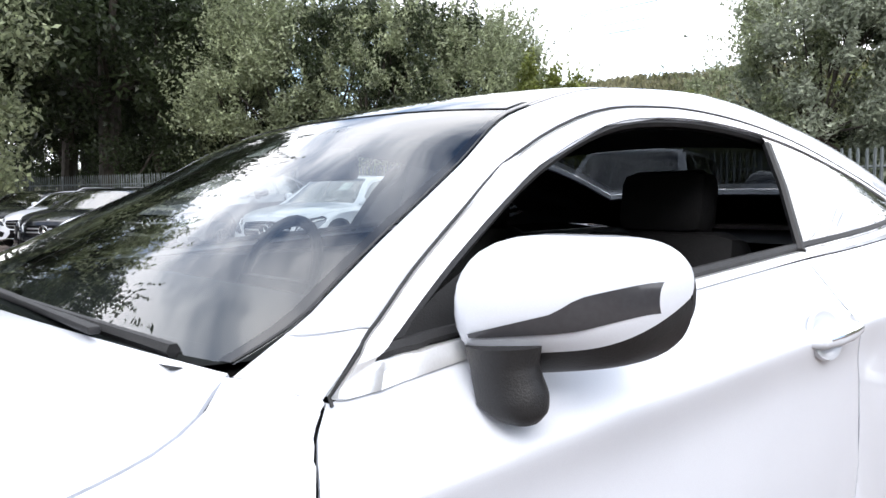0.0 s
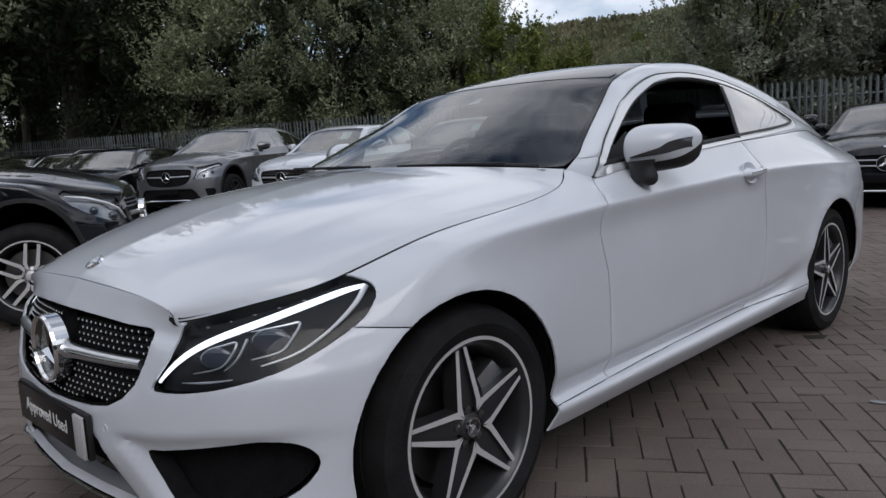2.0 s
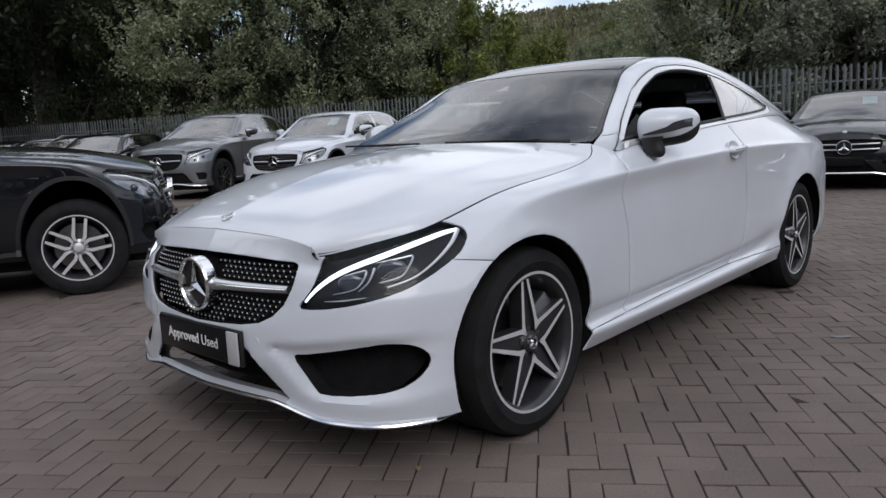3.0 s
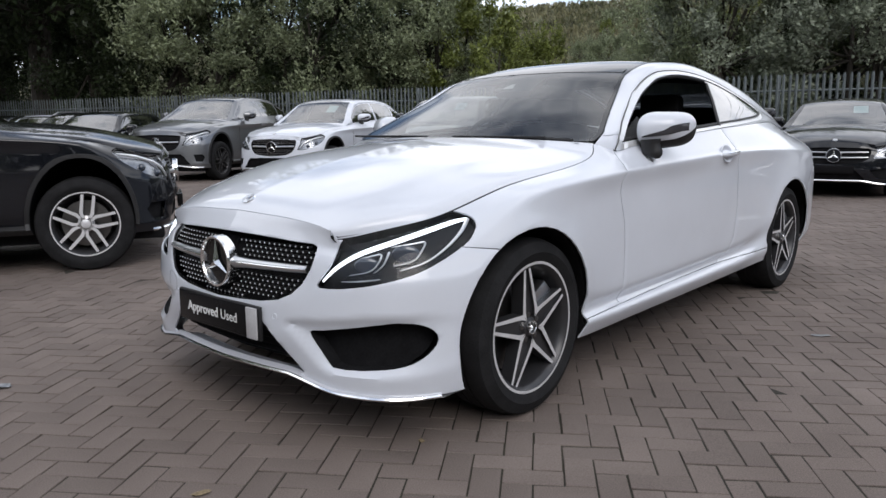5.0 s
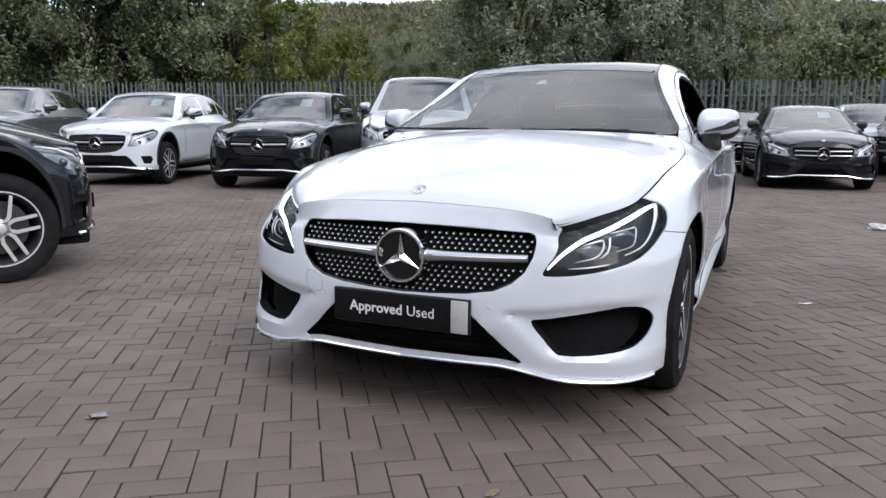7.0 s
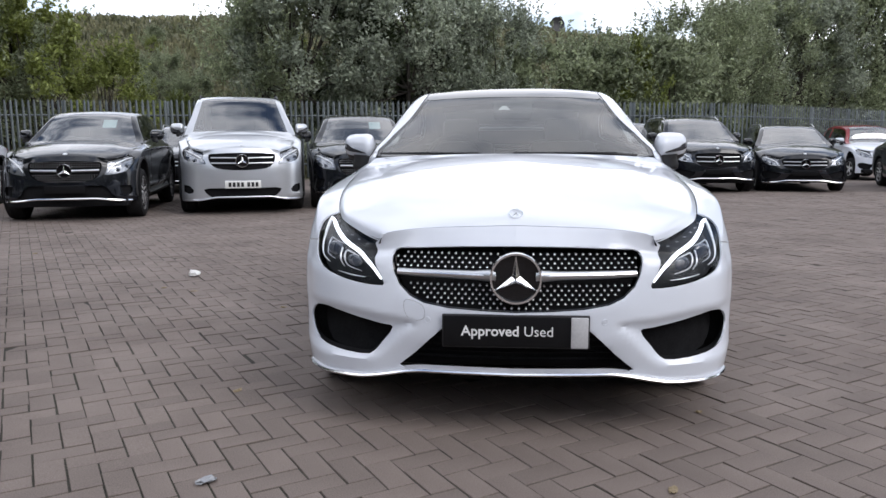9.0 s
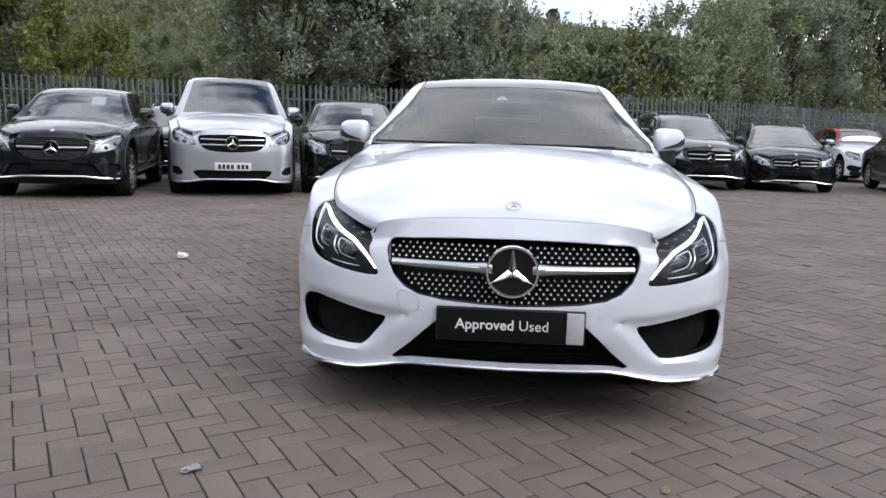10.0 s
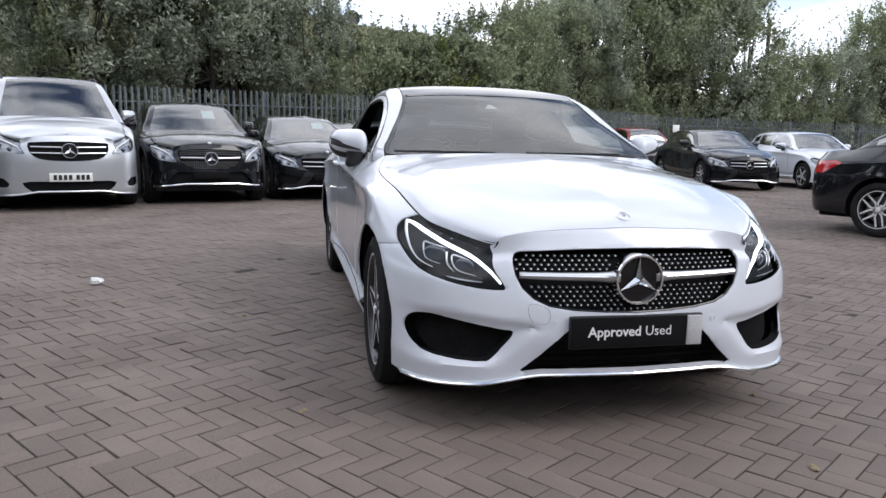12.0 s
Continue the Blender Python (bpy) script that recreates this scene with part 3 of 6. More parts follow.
STAND = [  # kind, place along the fence, distance behind it, height of the top
    ("big", -36, 2.2, 15), ("big", -43, 3.8, 13.5), ("big", -47, 5.6, 17), ("big", -53, 9, 18),
    ("dark", -33, 3.2, 9.9), ("dark", -30.4, 3.4, 9.6), ("mid", -27.8, 3.0, 9.1), ("mid", -25.4, 3.2, 9.0), ("dark", -23.2, 3.4, 8.7), ("mid", -21.2, 3.2, 8.2), ("dark", -19.5, 3.6, 8.0), ("mid", -17.8, 3.4, 7.2), ("mid", -16.2, 3.2, 6.4),
    ("fresh", -14.4, 2.4, 5.2), ("fresh", -11.9, 2.3, 3.9),
    ("mid", -7.8, 4.2, 7.2), ("willow", -6.2, 3.0, 6.7), ("dark", -4.8, 4.6, 7.3), ("willow", -3.3, 3.0, 6.5), ("mid", -1.9, 4.2, 6.6), ("willow", -0.4, 2.7, 5.3),
    ("low", 1.5, 3.0, 4.1), ("low", 3.1, 3.4, 4.1), ("fresh", 4.2, 2.8, 4.2), ("low", 5.3, 3.8, 4.4), ("mid", 6.8, 4.2, 5.7), ("mid", 8.4, 4.4, 5.9), ("mid", 10.3, 4.2, 6.5), ("willow", 12.1, 4.4, 7.5), ("mid", 14.2, 4.4, 8.5), ("mid", 16.4, 4.0, 9.4),
    ("mid", 18.6, 4.2, 10.2), ("willow", 20.9, 4.0, 9.9), ("mid", 23.3, 3.8, 9.4), ("low", 26.4, 3.0, 4.6), ("mid", 28.6, 3.2, 6.1), ("willow", 31.3, 3.4, 6.4), ("mid", 34.6, 3.6, 8.7), ("mid", 37.8, 3.6, 8.2), ("mid", 42, 4.4, 8.6),
    ("dark", -37.5, 6, 8.6), ("dark", -41, 6.5, 8.8), ("dark", -48, 6, 9.2), ("dark", -55, 6, 10), ("dark", -62, 6, 10),
]
GROVE = []
for kind, x, behind, top in STAND:
    y = np.interp(x, FENCE_X, FENCE_Y) + behind
    GROVE.append((kind, x, y, (top - bank_height(x, y)) / TALL[kind]))
# unseen trees opposite the fence, added and enlarged to darken reflections
GROVE += [(("mid", "dark", "willow")[k % 3], 34 * math.sin(radians(a)) + 1, -2 - 31 * math.cos(radians(a)), 1.9 if a < -40 else 1.6) for k, a in enumerate(range(-100, 116, 6))]
scrub_rng = random.Random(31)
GROVE += [("low" if scrub_rng.random() < 0.7 else "fresh", x, np.interp(x, FENCE_X, FENCE_Y) + scrub_rng.uniform(6, 22), scrub_rng.uniform(0.25, 0.5)) for x in np.linspace(-19, -4, 24)]
used = set()
turn_rng = random.Random(5)
for kind, x, y, size in GROVE:
    m = pose(x, y, (bank_height(x, y) if y > np.interp(x, FENCE_X, FENCE_Y) else 0) - 0.05, 0, 0, turn_rng.uniform(0, 360)) @ Matrix.Diagonal((size * turn_rng.uniform(0.9, 1.1), size * turn_rng.uniform(0.9, 1.1), size, 1))
    ob = KINDS[kind] if kind not in used else copy_thing(KINDS[kind], Matrix())
    used.add(kind)
    ob.matrix_basis = m

# pole, dish and overhead wires
bm = bmesh.new()
tube(bm, [(28, 38.3, -0.5), (28, 38.3, 8.6)], [0.14, 0.11], 10)
pole = tagged(part("utility_pole", bm, BARK), "dark wooden utility pole behind the trees", "pole")
bm = bmesh.new()
box(bm, (27.7, 38.15, 8.3), (28.3, 38.22, 8.4), 0.01)
part("cross_arm", bm, BARK, pole)
bm = bmesh.new()
lathe(bm, [(0.38, 0.06), (0.36, 0.05), (0.2, -0.02), (0.001, -0.05)], 24, pose(2.5, 35.9, 6.95, 80, 0, 20))
dish = tagged(part("round_dish", bm, TRIM), "dark round dish on a short post on the bank", "dish")
bm = bmesh.new()
tube(bm, [(2.5, 36.0, 4.2), (2.5, 36.0, 6.9)], 0.04, 8)
part("post", bm, BARK, dish)
for x, y, z in ((-60, 40, 14.6), (30, 50, 16)):
    bm = bmesh.new()
    tube(bm, [(x, y, -1), (x, y, z)], [0.17, 0.13], 10)
    tagged(part("utility_pole", bm, BARK), "tall wooden pole that carries the overhead wires", "pole")
for k, (z1, z2) in enumerate(((14.2, 15.6), (13.2, 14.6), (12.6, 14.0))):
    bm = bmesh.new()
    tube(bm, [(-60 + 90 * a, 40 + 10 * a, z1 + (z2 - z1) * a - 3 * a * (1 - a)) for a in np.linspace(0, 1, 12)], 0.018, 4)
    tagged(part("overhead_wire", bm, TRIM), "thin dark overhead wire", "wire", "overhead wires")


# cars: skins drawn from a plan outline, levels up the side, hood, deck and greenhouse; nose to -y, front axle at y = 0
PLAN_X = [0, 0.33, 0.6, 0.775, 0.85, 0.887, 0.897, 0.893, 0.889, 0.888, 0.9, 0.88, 0.76, 0.42, 0]
PLAN_Y = [-0.745, -0.718, -0.65, -0.53, -0.36, 0, 0.42, 0.74, 1.2, 2.0, 2.84, 3.35, 3.68, 3.82, 3.85]
LEVELS = [  # heights, then how far each level lies inside the plan
    ([0.235, 0.235, 0.197, 0.19, 0.19, 0.23, 0.215, 0.215, 0.215, 0.22, 0.24, 0.25, 0.25, 0.25, 0.25], [0.03, 0.03, 0.015, 0.015, 0.01, 0.02, 0.03, 0.03, 0.03, 0.03, 0.02, 0.04, 0.04, 0.04, 0.04]),
    ([0.29, 0.29, 0.275, 0.275, 0.28, 0.3, 0.285, 0.285, 0.285, 0.29, 0.32, 0.32, 0.32, 0.32, 0.32], [0.02, 0.02, 0.006, 0.004, 0, 0.012, -0.004, -0.006, -0.006, -0.004, 0.01, 0.01, 0.01, 0.01, 0.01]),
    ([0.38, 0.38, 0.375, 0.375, 0.38, 0.4, 0.322, 0.318, 0.322, 0.336, 0.42, 0.42, 0.42, 0.42, 0.42], [0.008, 0.006, 0.01, 0.014, 0.006, 0.004, 0.032, 0.038, 0.038, 0.036, 0.004, 0, 0, 0, 0]),
    ([0.475, 0.475, 0.462, 0.462, 0.475, 0.52, 0.41, 0.388, 0.39, 0.405, 0.57, 0.56, 0.56, 0.56, 0.56], [0.012, 0.01, 0.017, 0.018, 0.012, 0, 0.01, 0.009, 0.009, 0.009, 0, 0, 0, 0, 0]),
    ([0.57, 0.57, 0.56, 0.56, 0.57, 0.64, 0.6, 0.6, 0.61, 0.66, 0.71, 0.7, 0.7, 0.7, 0.7], [0.032, 0.032, 0.03, 0.026, 0.016, 0, 0.006, 0.007, 0.007, 0.005, 0, 0, 0, 0, 0]),
    ([0.615, 0.615, 0.598, 0.598, 0.61, 0.73, 0.765, 0.78, 0.792, 0.818, 0.815, 0.79, 0.78, 0.77, 0.77], [0.042, 0.042, 0.042, 0.039, 0.029, 0.004, 0.012, 0.013, 0.012, 0.008, 0.004, 0.01, 0.014, 0.014, 0.014]),
    ([0.66, 0.66, 0.635, 0.635, 0.65, 0.812, 0.852, 0.868, 0.882, 0.9, 0.885, 0.86, 0.84, 0.83, 0.83], [0.056, 0.056, 0.058, 0.055, 0.045, 0.01, 0.0, -0.003, -0.003, -0.002, 0.01, 0.02, 0.03, 0.03, 0.03]),
    ([0.7, 0.7, 0.665, 0.675, 0.69, 0.832, 0.874, 0.892, 0.91, 0.927, 0.917, 0.9, 0.88, 0.88, 0.88], [0.078, 0.078, 0.085, 0.082, 0.07, 0.032, 0.022, 0.018, 0.018, 0.018, 0.035, 0.05, 0.05, 0.04, 0.04]),
]
TOP_AT = [0, 1, 1.75, 1.92, 2, 3, 4, 5, 6, 6.45, 6.62, 6.75, 6.87, 7.0, 7.2, 8, 9, 10, 11, 12, 13, 14]
TOP_X = [0, 0.3, 0.462, 0.493, 0.503, 0.625, 0.715, 0.77, 0.795, 0.778, 0.757, 0.733, 0.766, 0.786, 0.79, 0.8, 0.8, 0.735, 0.66, 0.6, 0.36, 0]
TOP_Y = [-0.625, -0.618, -0.608, -0.602, -0.592, -0.46, -0.32, 0, 0.42, 0.565, 0.62, 0.66, 0.7, 0.74, 0.82, 1.2, 2.0, 2.84, 3.3, 3.58, 3.74, 3.76]
TOP_Z = [0.765, 0.755, 0.737, 0.724, 0.697, 0.728, 0.764, 0.85, 0.907, 0.935, 0.958, 0.985, 0.965, 0.95, 0.966, 0.998, 1.04, 1.065, 1.02, 1.0, 0.985, 0.98]


class Shell:
    """The skins of one side of a car (x > 0), as arrays of points, mapped from the coupe's by reach (y) and rise (z)."""

    def __init__(self, along=150, up=40, wide=1.0, dense=1.0, sculpt=None, reach=((-1, 4.2), (-1, 4.2)), rise=((0, 2), (0, 2)), roof=None, crown=None):
        run = np.r_[0, np.cumsum(np.hypot(np.diff(PLAN_X), np.diff(PLAN_Y)))]
        s = run[-1] * np.linspace(0, 1, along) ** dense
        plan = spline(run, np.c_[PLAN_X, PLAN_Y], s)
        way = np.gradient(plan, axis=0)
        out = np.c_[way[:, 1], -way[:, 0]] / np.linalg.norm(way, axis=1)[:, None]
        rings = []
        for z, inset in LEVELS:
            zz, ins = gentle(run, z, s), gentle(run, inset, s)
            xy = plan - out * ins[:, None]
            xy[:, 0] = np.maximum(xy[:, 0], 0)
            rings.append(np.c_[xy, zz])
        trun = np.interp(TOP_AT, range(len(run)), run)
        top = np.c_[gentle(trun, TOP_X, s), gentle(trun, TOP_Y, s), gentle(trun, TOP_Z, s)]
        rings.append(top)
        rings = np.array(rings)
        rings[:, 0, 0] = rings[:, -1, 0] = 0
        k = np.linspace(0, len(rings) - 1, up)
        keys = np.arange(len(rings))
        side = np.stack([np.stack([gentle(keys, rings[:, i, c], k) for c in range(3)], -1) for i in range(along)], 1)
        if sculpt:
            side = sculpt(side)
        self.go = lambda p: np.stack([p[..., 0] * wide, np.interp(p[..., 1], *reach), np.interp(p[..., 2], *rise)], -1)
        self.raw, self.side, self.s, self.run = side, self.go(side), s, run
        self.wide, self.reach, self.rise = wide, reach, rise

        def edge(a, b, share_of):
            first, last = np.interp([a, b], range(len(run)), run)
            q = first + (last - first) * share_of
            return np.c_[gentle(trun, TOP_X, q), gentle(trun, TOP_Y, q), gentle(trun, TOP_Z, q)]

        nu, nv = 40, 60
        v, u = np.linspace(0, 1, nv), np.linspace(0, 1, nu)
        front, flank = edge(0, 2, u), edge(2, 6.75, v)
        fl = flank[:, 1]
        share = (fl - fl[0]) / (fl[-1] - fl[0])
        ck = [-0.625, -0.58, -0.5, -0.3, 0.0, 0.3, 0.545]
        cz = [0.765, 0.797, 0.828, 0.884, 0.946, 0.99, 1.008]
        cy = -0.625 + share * 1.17
        middle = np.c_[0 * cy, cy, gentle(ck, cz, cy)]
        back = np.c_[u * flank[-1, 0], 0.545 + (flank[-1, 1] - 0.545) * u**2, 1.008 + (flank[-1, 2] - 1.008) * u**2.4]
        V, U = v[:, None, None], u[None, :, None]
        S = share[:, None, None]
        hood = (1 - S) * front[None] + S * back[None] + (1 - U) * middle[:, None] + U * flank[:, None]
        hood = hood - ((1 - S) * (1 - U) * front[0] + (1 - S) * U * front[-1] + S * (1 - U) * back[0] + S * U * back[-1])
        hood[..., 2] += 0.013 * (np.sin(np.pi * U[..., 0]) ** 1.2) * np.sin(np.pi * np.clip(S[..., 0], 0, 1)) ** 0.5
        hood[..., 2] += 0.006 * np.sin(np.pi * np.clip(S[..., 0], 0, 1)) ** 0.6 / (1 + np.exp((U[..., 0] - 0.66 - 0.1 * S[..., 0]) / 0.02))
        self.hood = self.go(hood)
        # greenhouse: middle, glass edge, rail, belt at stations along the car
        belt = top[(top[:, 1] > 0.6)]
        belt = self.go(belt[:len(belt) - 1])
        order = np.argsort(belt[:, 1])
        belt = belt[order]
        self.belt = belt
        y, c, xr, zr, xd, zd = roof
        rows = np.linspace(y[0], y[-1], 84)
        f = lambda vals: gentle(y, vals, rows)
        bow = np.array([crown(r) if crown else 0.0 for r in rows])
        g = lambda vals: gentle(y, vals, np.minimum(rows + bow, y[-1]))
        C, XR, ZR, XD, ZD = f(c), g(xr), g(zr), g(xd), g(zd)
        XB, ZB = np.interp(rows + bow, belt[:, 1], belt[:, 0]), np.interp(rows + bow, belt[:, 1], belt[:, 2])
        grid = []
        for i in range(len(rows)):
            a = 1 - (1 - np.linspace(0, 1, 22)) ** 1.25
            t1 = np.c_[XR[i] * a, 0 * a, C[i] + (ZR[i] - C[i]) * a**2.6]
            b = np.linspace(0, 1, 9)[1:]
            t2 = np.c_[XR[i] + (XD[i] - XR[i]) * np.sin(b * np.pi / 2) ** 0.9, 0 * b, ZR[i] + (ZD[i] - ZR[i]) * b**1.25]
            d = np.linspace(0, 1, 15)[1:]
            t3 = np.c_[XD[i] + (XB[i] - XD[i]) * d + 0.012 * np.sin(np.pi * d), 0 * d, ZD[i] + (ZB[i] - ZD[i]) * d]
            line = np.r_[t1, t2, t3]
            line[:, 1] = rows[i]
            line[:, 1] += bow[i] * np.clip(line[:, 0] / XR[i], 0, 1) ** 2
            grid.append(line)
        self.house, self.rows = np.array(grid), rows
        self.rail = (rows, XD, ZD, XB, ZB)

    def spot(self, p, z, turn=40):
        """A point of the side skin, by its height and its place across a view from ahead and beside."""
        return Vector(skin_at(self.side, p, z, turn))


def skin_at(skin, p, z, turn=40):
    """The skin's point at a height and a place across a view from ahead, from a flat patch through its neighbours."""
    c, sn = math.cos(radians(turn)), math.sin(radians(turn))
    pts = skin.reshape(-1, 3)
    pts = pts[pts[:, 1] < 0.3]
    q = np.c_[pts[:, 0] * c + pts[:, 1] * sn - p, pts[:, 2] - z]
    d = (q**2).sum(1)
    near = np.argsort(d)[:12]
    w = np.exp(-d[near] / (d[near][5] + 1e-7))[:, None]
    a = np.c_[np.ones(12), q[near]]
    return np.linalg.lstsq(a * w, pts[near] * w, rcond=None)[0][0]


def skin_x(sh, y, z):
    pts = sh.raw.reshape(-1, 3)
    pts = pts[pts[:, 0] > 0.5]
    d = (pts[:, 1] - y) ** 2 + (pts[:, 2] - z) ** 2
    near = np.argsort(d)[:4]
    w = 1 / (d[near] + 1e-6)
    return float((pts[near, 0] * w).sum() / w.sum())


def slant(turn):
    c, s = math.cos(radians(turn)), math.sin(radians(turn))
    return (lambda co: (co[0] * c + co[1] * s, co[2])), (-s, c, 0)


def side_view(co):
    return co[1], co[2]


def front_view(co):
    return co[0], co[2]


def ring_of(y, z, r, n=40):
    return [(y + r * math.cos(2 * math.pi * k / n), z + r * math.sin(2 * math.pi * k / n)) for k in range(n)]


LAMP = [(-0.052, 0.553), (-0.004, 0.62), (0.05, 0.72), (0.2, 0.765), (0.33, 0.79), (0.41, 0.775), (0.458, 0.755), (0.466, 0.722), (0.425, 0.672), (0.292, 0.604), (0.13, 0.563), (0.04, 0.549), (-0.02, 0.545)]
GRILLE = [(-0.05, 0.464), (0.0, 0.464), (0.12, 0.467), (0.24, 0.475), (0.33, 0.49), (0.385, 0.515), (0.425, 0.553), (0.447, 0.6), (0.453, 0.632), (0.452, 0.655), (0.443, 0.672), (0.425, 0.68), (0.3, 0.687), (0.15, 0.692), (0.0, 0.694), (-0.05, 0.694)]
INTAKE = [(0.452, 0.39), (0.5, 0.4), (0.6, 0.417), (0.7, 0.435), (0.75, 0.438), (0.79, 0.425), (0.812, 0.395), (0.812, 0.36), (0.79, 0.322), (0.75, 0.297), (0.68, 0.285), (0.6, 0.28), (0.55, 0.282), (0.525, 0.295), (0.49, 0.335)]
MOUTH = [(-0.05, 0.43), (0.2, 0.43), (0.25, 0.41), (0.3, 0.365), (0.36, 0.305), (0.425, 0.25), (0.4, 0.236), (0.3, 0.23), (-0.05, 0.23)]


def wheel(parent, m, r, width, bars, style="star", spokes=5, detail=True, tone=None):
    """A wheel at the pose m, its face to the local +x: tyre, rim, spokes, hub, disc."""
    w = new("wheel")
    w.parent, w.matrix_basis, w.empty_display_size = parent, m, 0.1
    turn = pose(0, 0, 0, 0, 90, 0)
    rim_r = bars
    n = 64 if detail else 36
    bm = bmesh.new()
    h = width / 2
    lathe(bm, [(rim_r - 0.012, -h * 0.8), (rim_r + 0.01, -h * 0.98), (r - 0.05, -h * 1.05), (r - 0.012, -h * 0.9), (r, -h * 0.6), (r, -h * 0.3), (r - 0.006, -h * 0.29), (r - 0.006, -h * 0.22), (r, -h * 0.21), (r, h * 0.21), (r - 0.006, h * 0.22), (r - 0.006, h * 0.29), (r, h * 0.3), (r, h * 0.6), (r - 0.012, h * 0.9), (r - 0.05, h * 1.05), (rim_r + 0.035, h * 1.04), (rim_r + 0.03, h * 1.015), (rim_r + 0.01, h * 0.98), (rim_r - 0.012, h * 0.8)], n, turn)
    part("tyre", bm, RUBBER, w)
    bm = bmesh.new()
    lathe(bm, [(rim_r - 0.03, -h * 0.8), (rim_r - 0.045, 0), (rim_r - 0.025, h * 0.7), (rim_r - 0.018, h * 0.84), (rim_r - 0.006, h * 0.93), (rim_r + 0.006, h * 0.93), (rim_r + 0.012, h * 0.84), (rim_r + 0.004, h * 0.7)], n, turn)
    rim = part("rim", bm, ALLOY if detail else (tone or ALLOY), w)
    rim.data.materials.append(ALLOY_GREY)
    for f in rim.data.polygons:
        if not -0.008 < (f.center.y**2 + f.center.z**2) ** 0.5 - rim_r < 0.008:
            f.material_index = 1
    bm = bmesh.new()
    lathe(bm, [(0.02, h * 0.1), (rim_r * 0.72, h * 0.1), (rim_r * 0.72, h * 0.0), (0.02, 0)], 40, turn)
    part("brake_disc", bm, STEEL, w, "grey steel brake disc")
    bm = bmesh.new()
    lathe(bm, [(rim_r - 0.047, -h * 0.2), (0.01, -h * 0.2), (0.01, -h * 0.25)], 32, turn)
    part("back_plate", bm, VOID, w)
    if detail:
        bm = bmesh.new()
        slab(bm, [(0.11, -0.06), (0.19, -0.05), (0.2, 0.0), (0.19, 0.05), (0.11, 0.06), (0.1, 0)], 0.06, turn @ pose(0, 0, h * 0.08, 0, 0, 118), 0.01)
        part("brake_caliper", bm, SATIN, w, "silver brake caliper")
    face = h * 0.86
    for k in range(spokes):
        at = turn @ pose(0, 0, 0, 0, 0, 360 / spokes * k + 180)
        bm = bmesh.new()
        long = rim_r - 0.012
        if style == "star":
            outlines = [([(0.03, -0.036), (0.06, -0.041), (long, -0.015), (long, 0.015), (0.06, 0.041), (0.03, 0.036)], face - 0.06, face - 0.014, 1),
                        ([(0.036, 0.024), (0.062, 0.046), (long, 0.0195), (long, 0.008), (0.068, 0.028)], face - 0.05, face - 0.002, 0),
                        ([(0.036, -0.024), (0.068, -0.028), (long, -0.008), (long, -0.0195), (0.062, -0.046)], face - 0.05, face - 0.002, 0)]
        elif style == "twin":
            outlines = [([(0.04, 0.008), (0.085, 0.026), (long, 0.03), (long, 0.05), (0.08, 0.051), (0.05, 0.036)], face - 0.04, face, 0), ([(0.04, -0.008), (0.05, -0.036), (0.08, -0.051), (long, -0.05), (long, -0.03), (0.085, -0.026)], face - 0.04, face, 0)]
        else:
            outlines = [([(0.03, -0.03), (long, -0.02), (long, 0.02), (0.03, 0.03)], face - 0.04, face, 0)]
        marks = []
        for outline, low, high, slot in outlines:
            before = len(bm.faces)
            slab(bm, outline, high - low, at @ pose(0, 0, low))
            marks += [slot] * (len(bm.faces) - before)
        sp = part("spoke", bm, tone or ALLOY, w, smooth=False)
        sp.data.materials.append(ALLOY_GREY)
        for f, slot in zip(sp.data.polygons, marks):
            side = abs((f.normal).x) < 0.5
            f.material_index = 1 if slot == 1 or side else 0
    bm = bmesh.new()
    lathe(bm, [(0.062, face - 0.06), (0.06, face - 0.026), (0.04, face - 0.018), (0.036, face - 0.01), (0.032, face - 0.007), (0.001, face - 0.006)], 32, turn)
    part("hub_cap", bm, ALLOY_GREY if style == "star" else (tone or ALLOY), w, "grey centre cap")
    if detail:
        emblem(w, "cap_badge", turn @ pose(0, 0, face - 0.008), 0.026)
        for k in range(5):
            bm = bmesh.new()
            a = 2 * math.pi * (k + 0.5) / 5
            lathe(bm, [(0.011, face - 0.05), (0.011, face - 0.022), (0.001, face - 0.02)], 8, turn @ pose(0.049 * math.cos(a), 0.049 * math.sin(a), 0.012))
            part("wheel_bolt", bm, STEEL, w)
    return w


def emblem(parent, name, m, r, detail=True):
    """A round badge: chrome ring with three tapering arms on a black disc, facing the local +z."""
    bm = bmesh.new()
    lathe(bm, [(r * 1.0, -0.03), (r * 1.0, 0.004), (r * 0.97, 0.012), (r * 0.9, 0.012), (r * 0.87, 0.004), (r * 0.87, -0.01)], 48 if detail else 24, m)
    for k in range(3):
        a = pose(0, 0, 0, 0, 0, 90 + 120 * k)
        tip, root_l, root_r, mid = [bm.verts.new(m @ a @ Vector(p)) for p in ((r * 0.88, 0, 0.002), (r * 0.1, r * 0.15, 0.002), (r * 0.1, -r * 0.15, 0.002), (r * 0.02, 0, 0.016))]
        bm.faces.new((tip, root_l, mid)), bm.faces.new((tip, mid, root_r)), bm.faces.new((tip, root_r, root_l))
    b = part(name, bm, CHROME, parent, "round chrome badge with three arms", smooth=False)
    bm = bmesh.new()
    lathe(bm, [(r * 0.9, -0.012), (r * 0.9, -0.004), (0.0005, -0.004)], 32, m)
    part("badge_disc", bm, GLOSS, b)
    return b


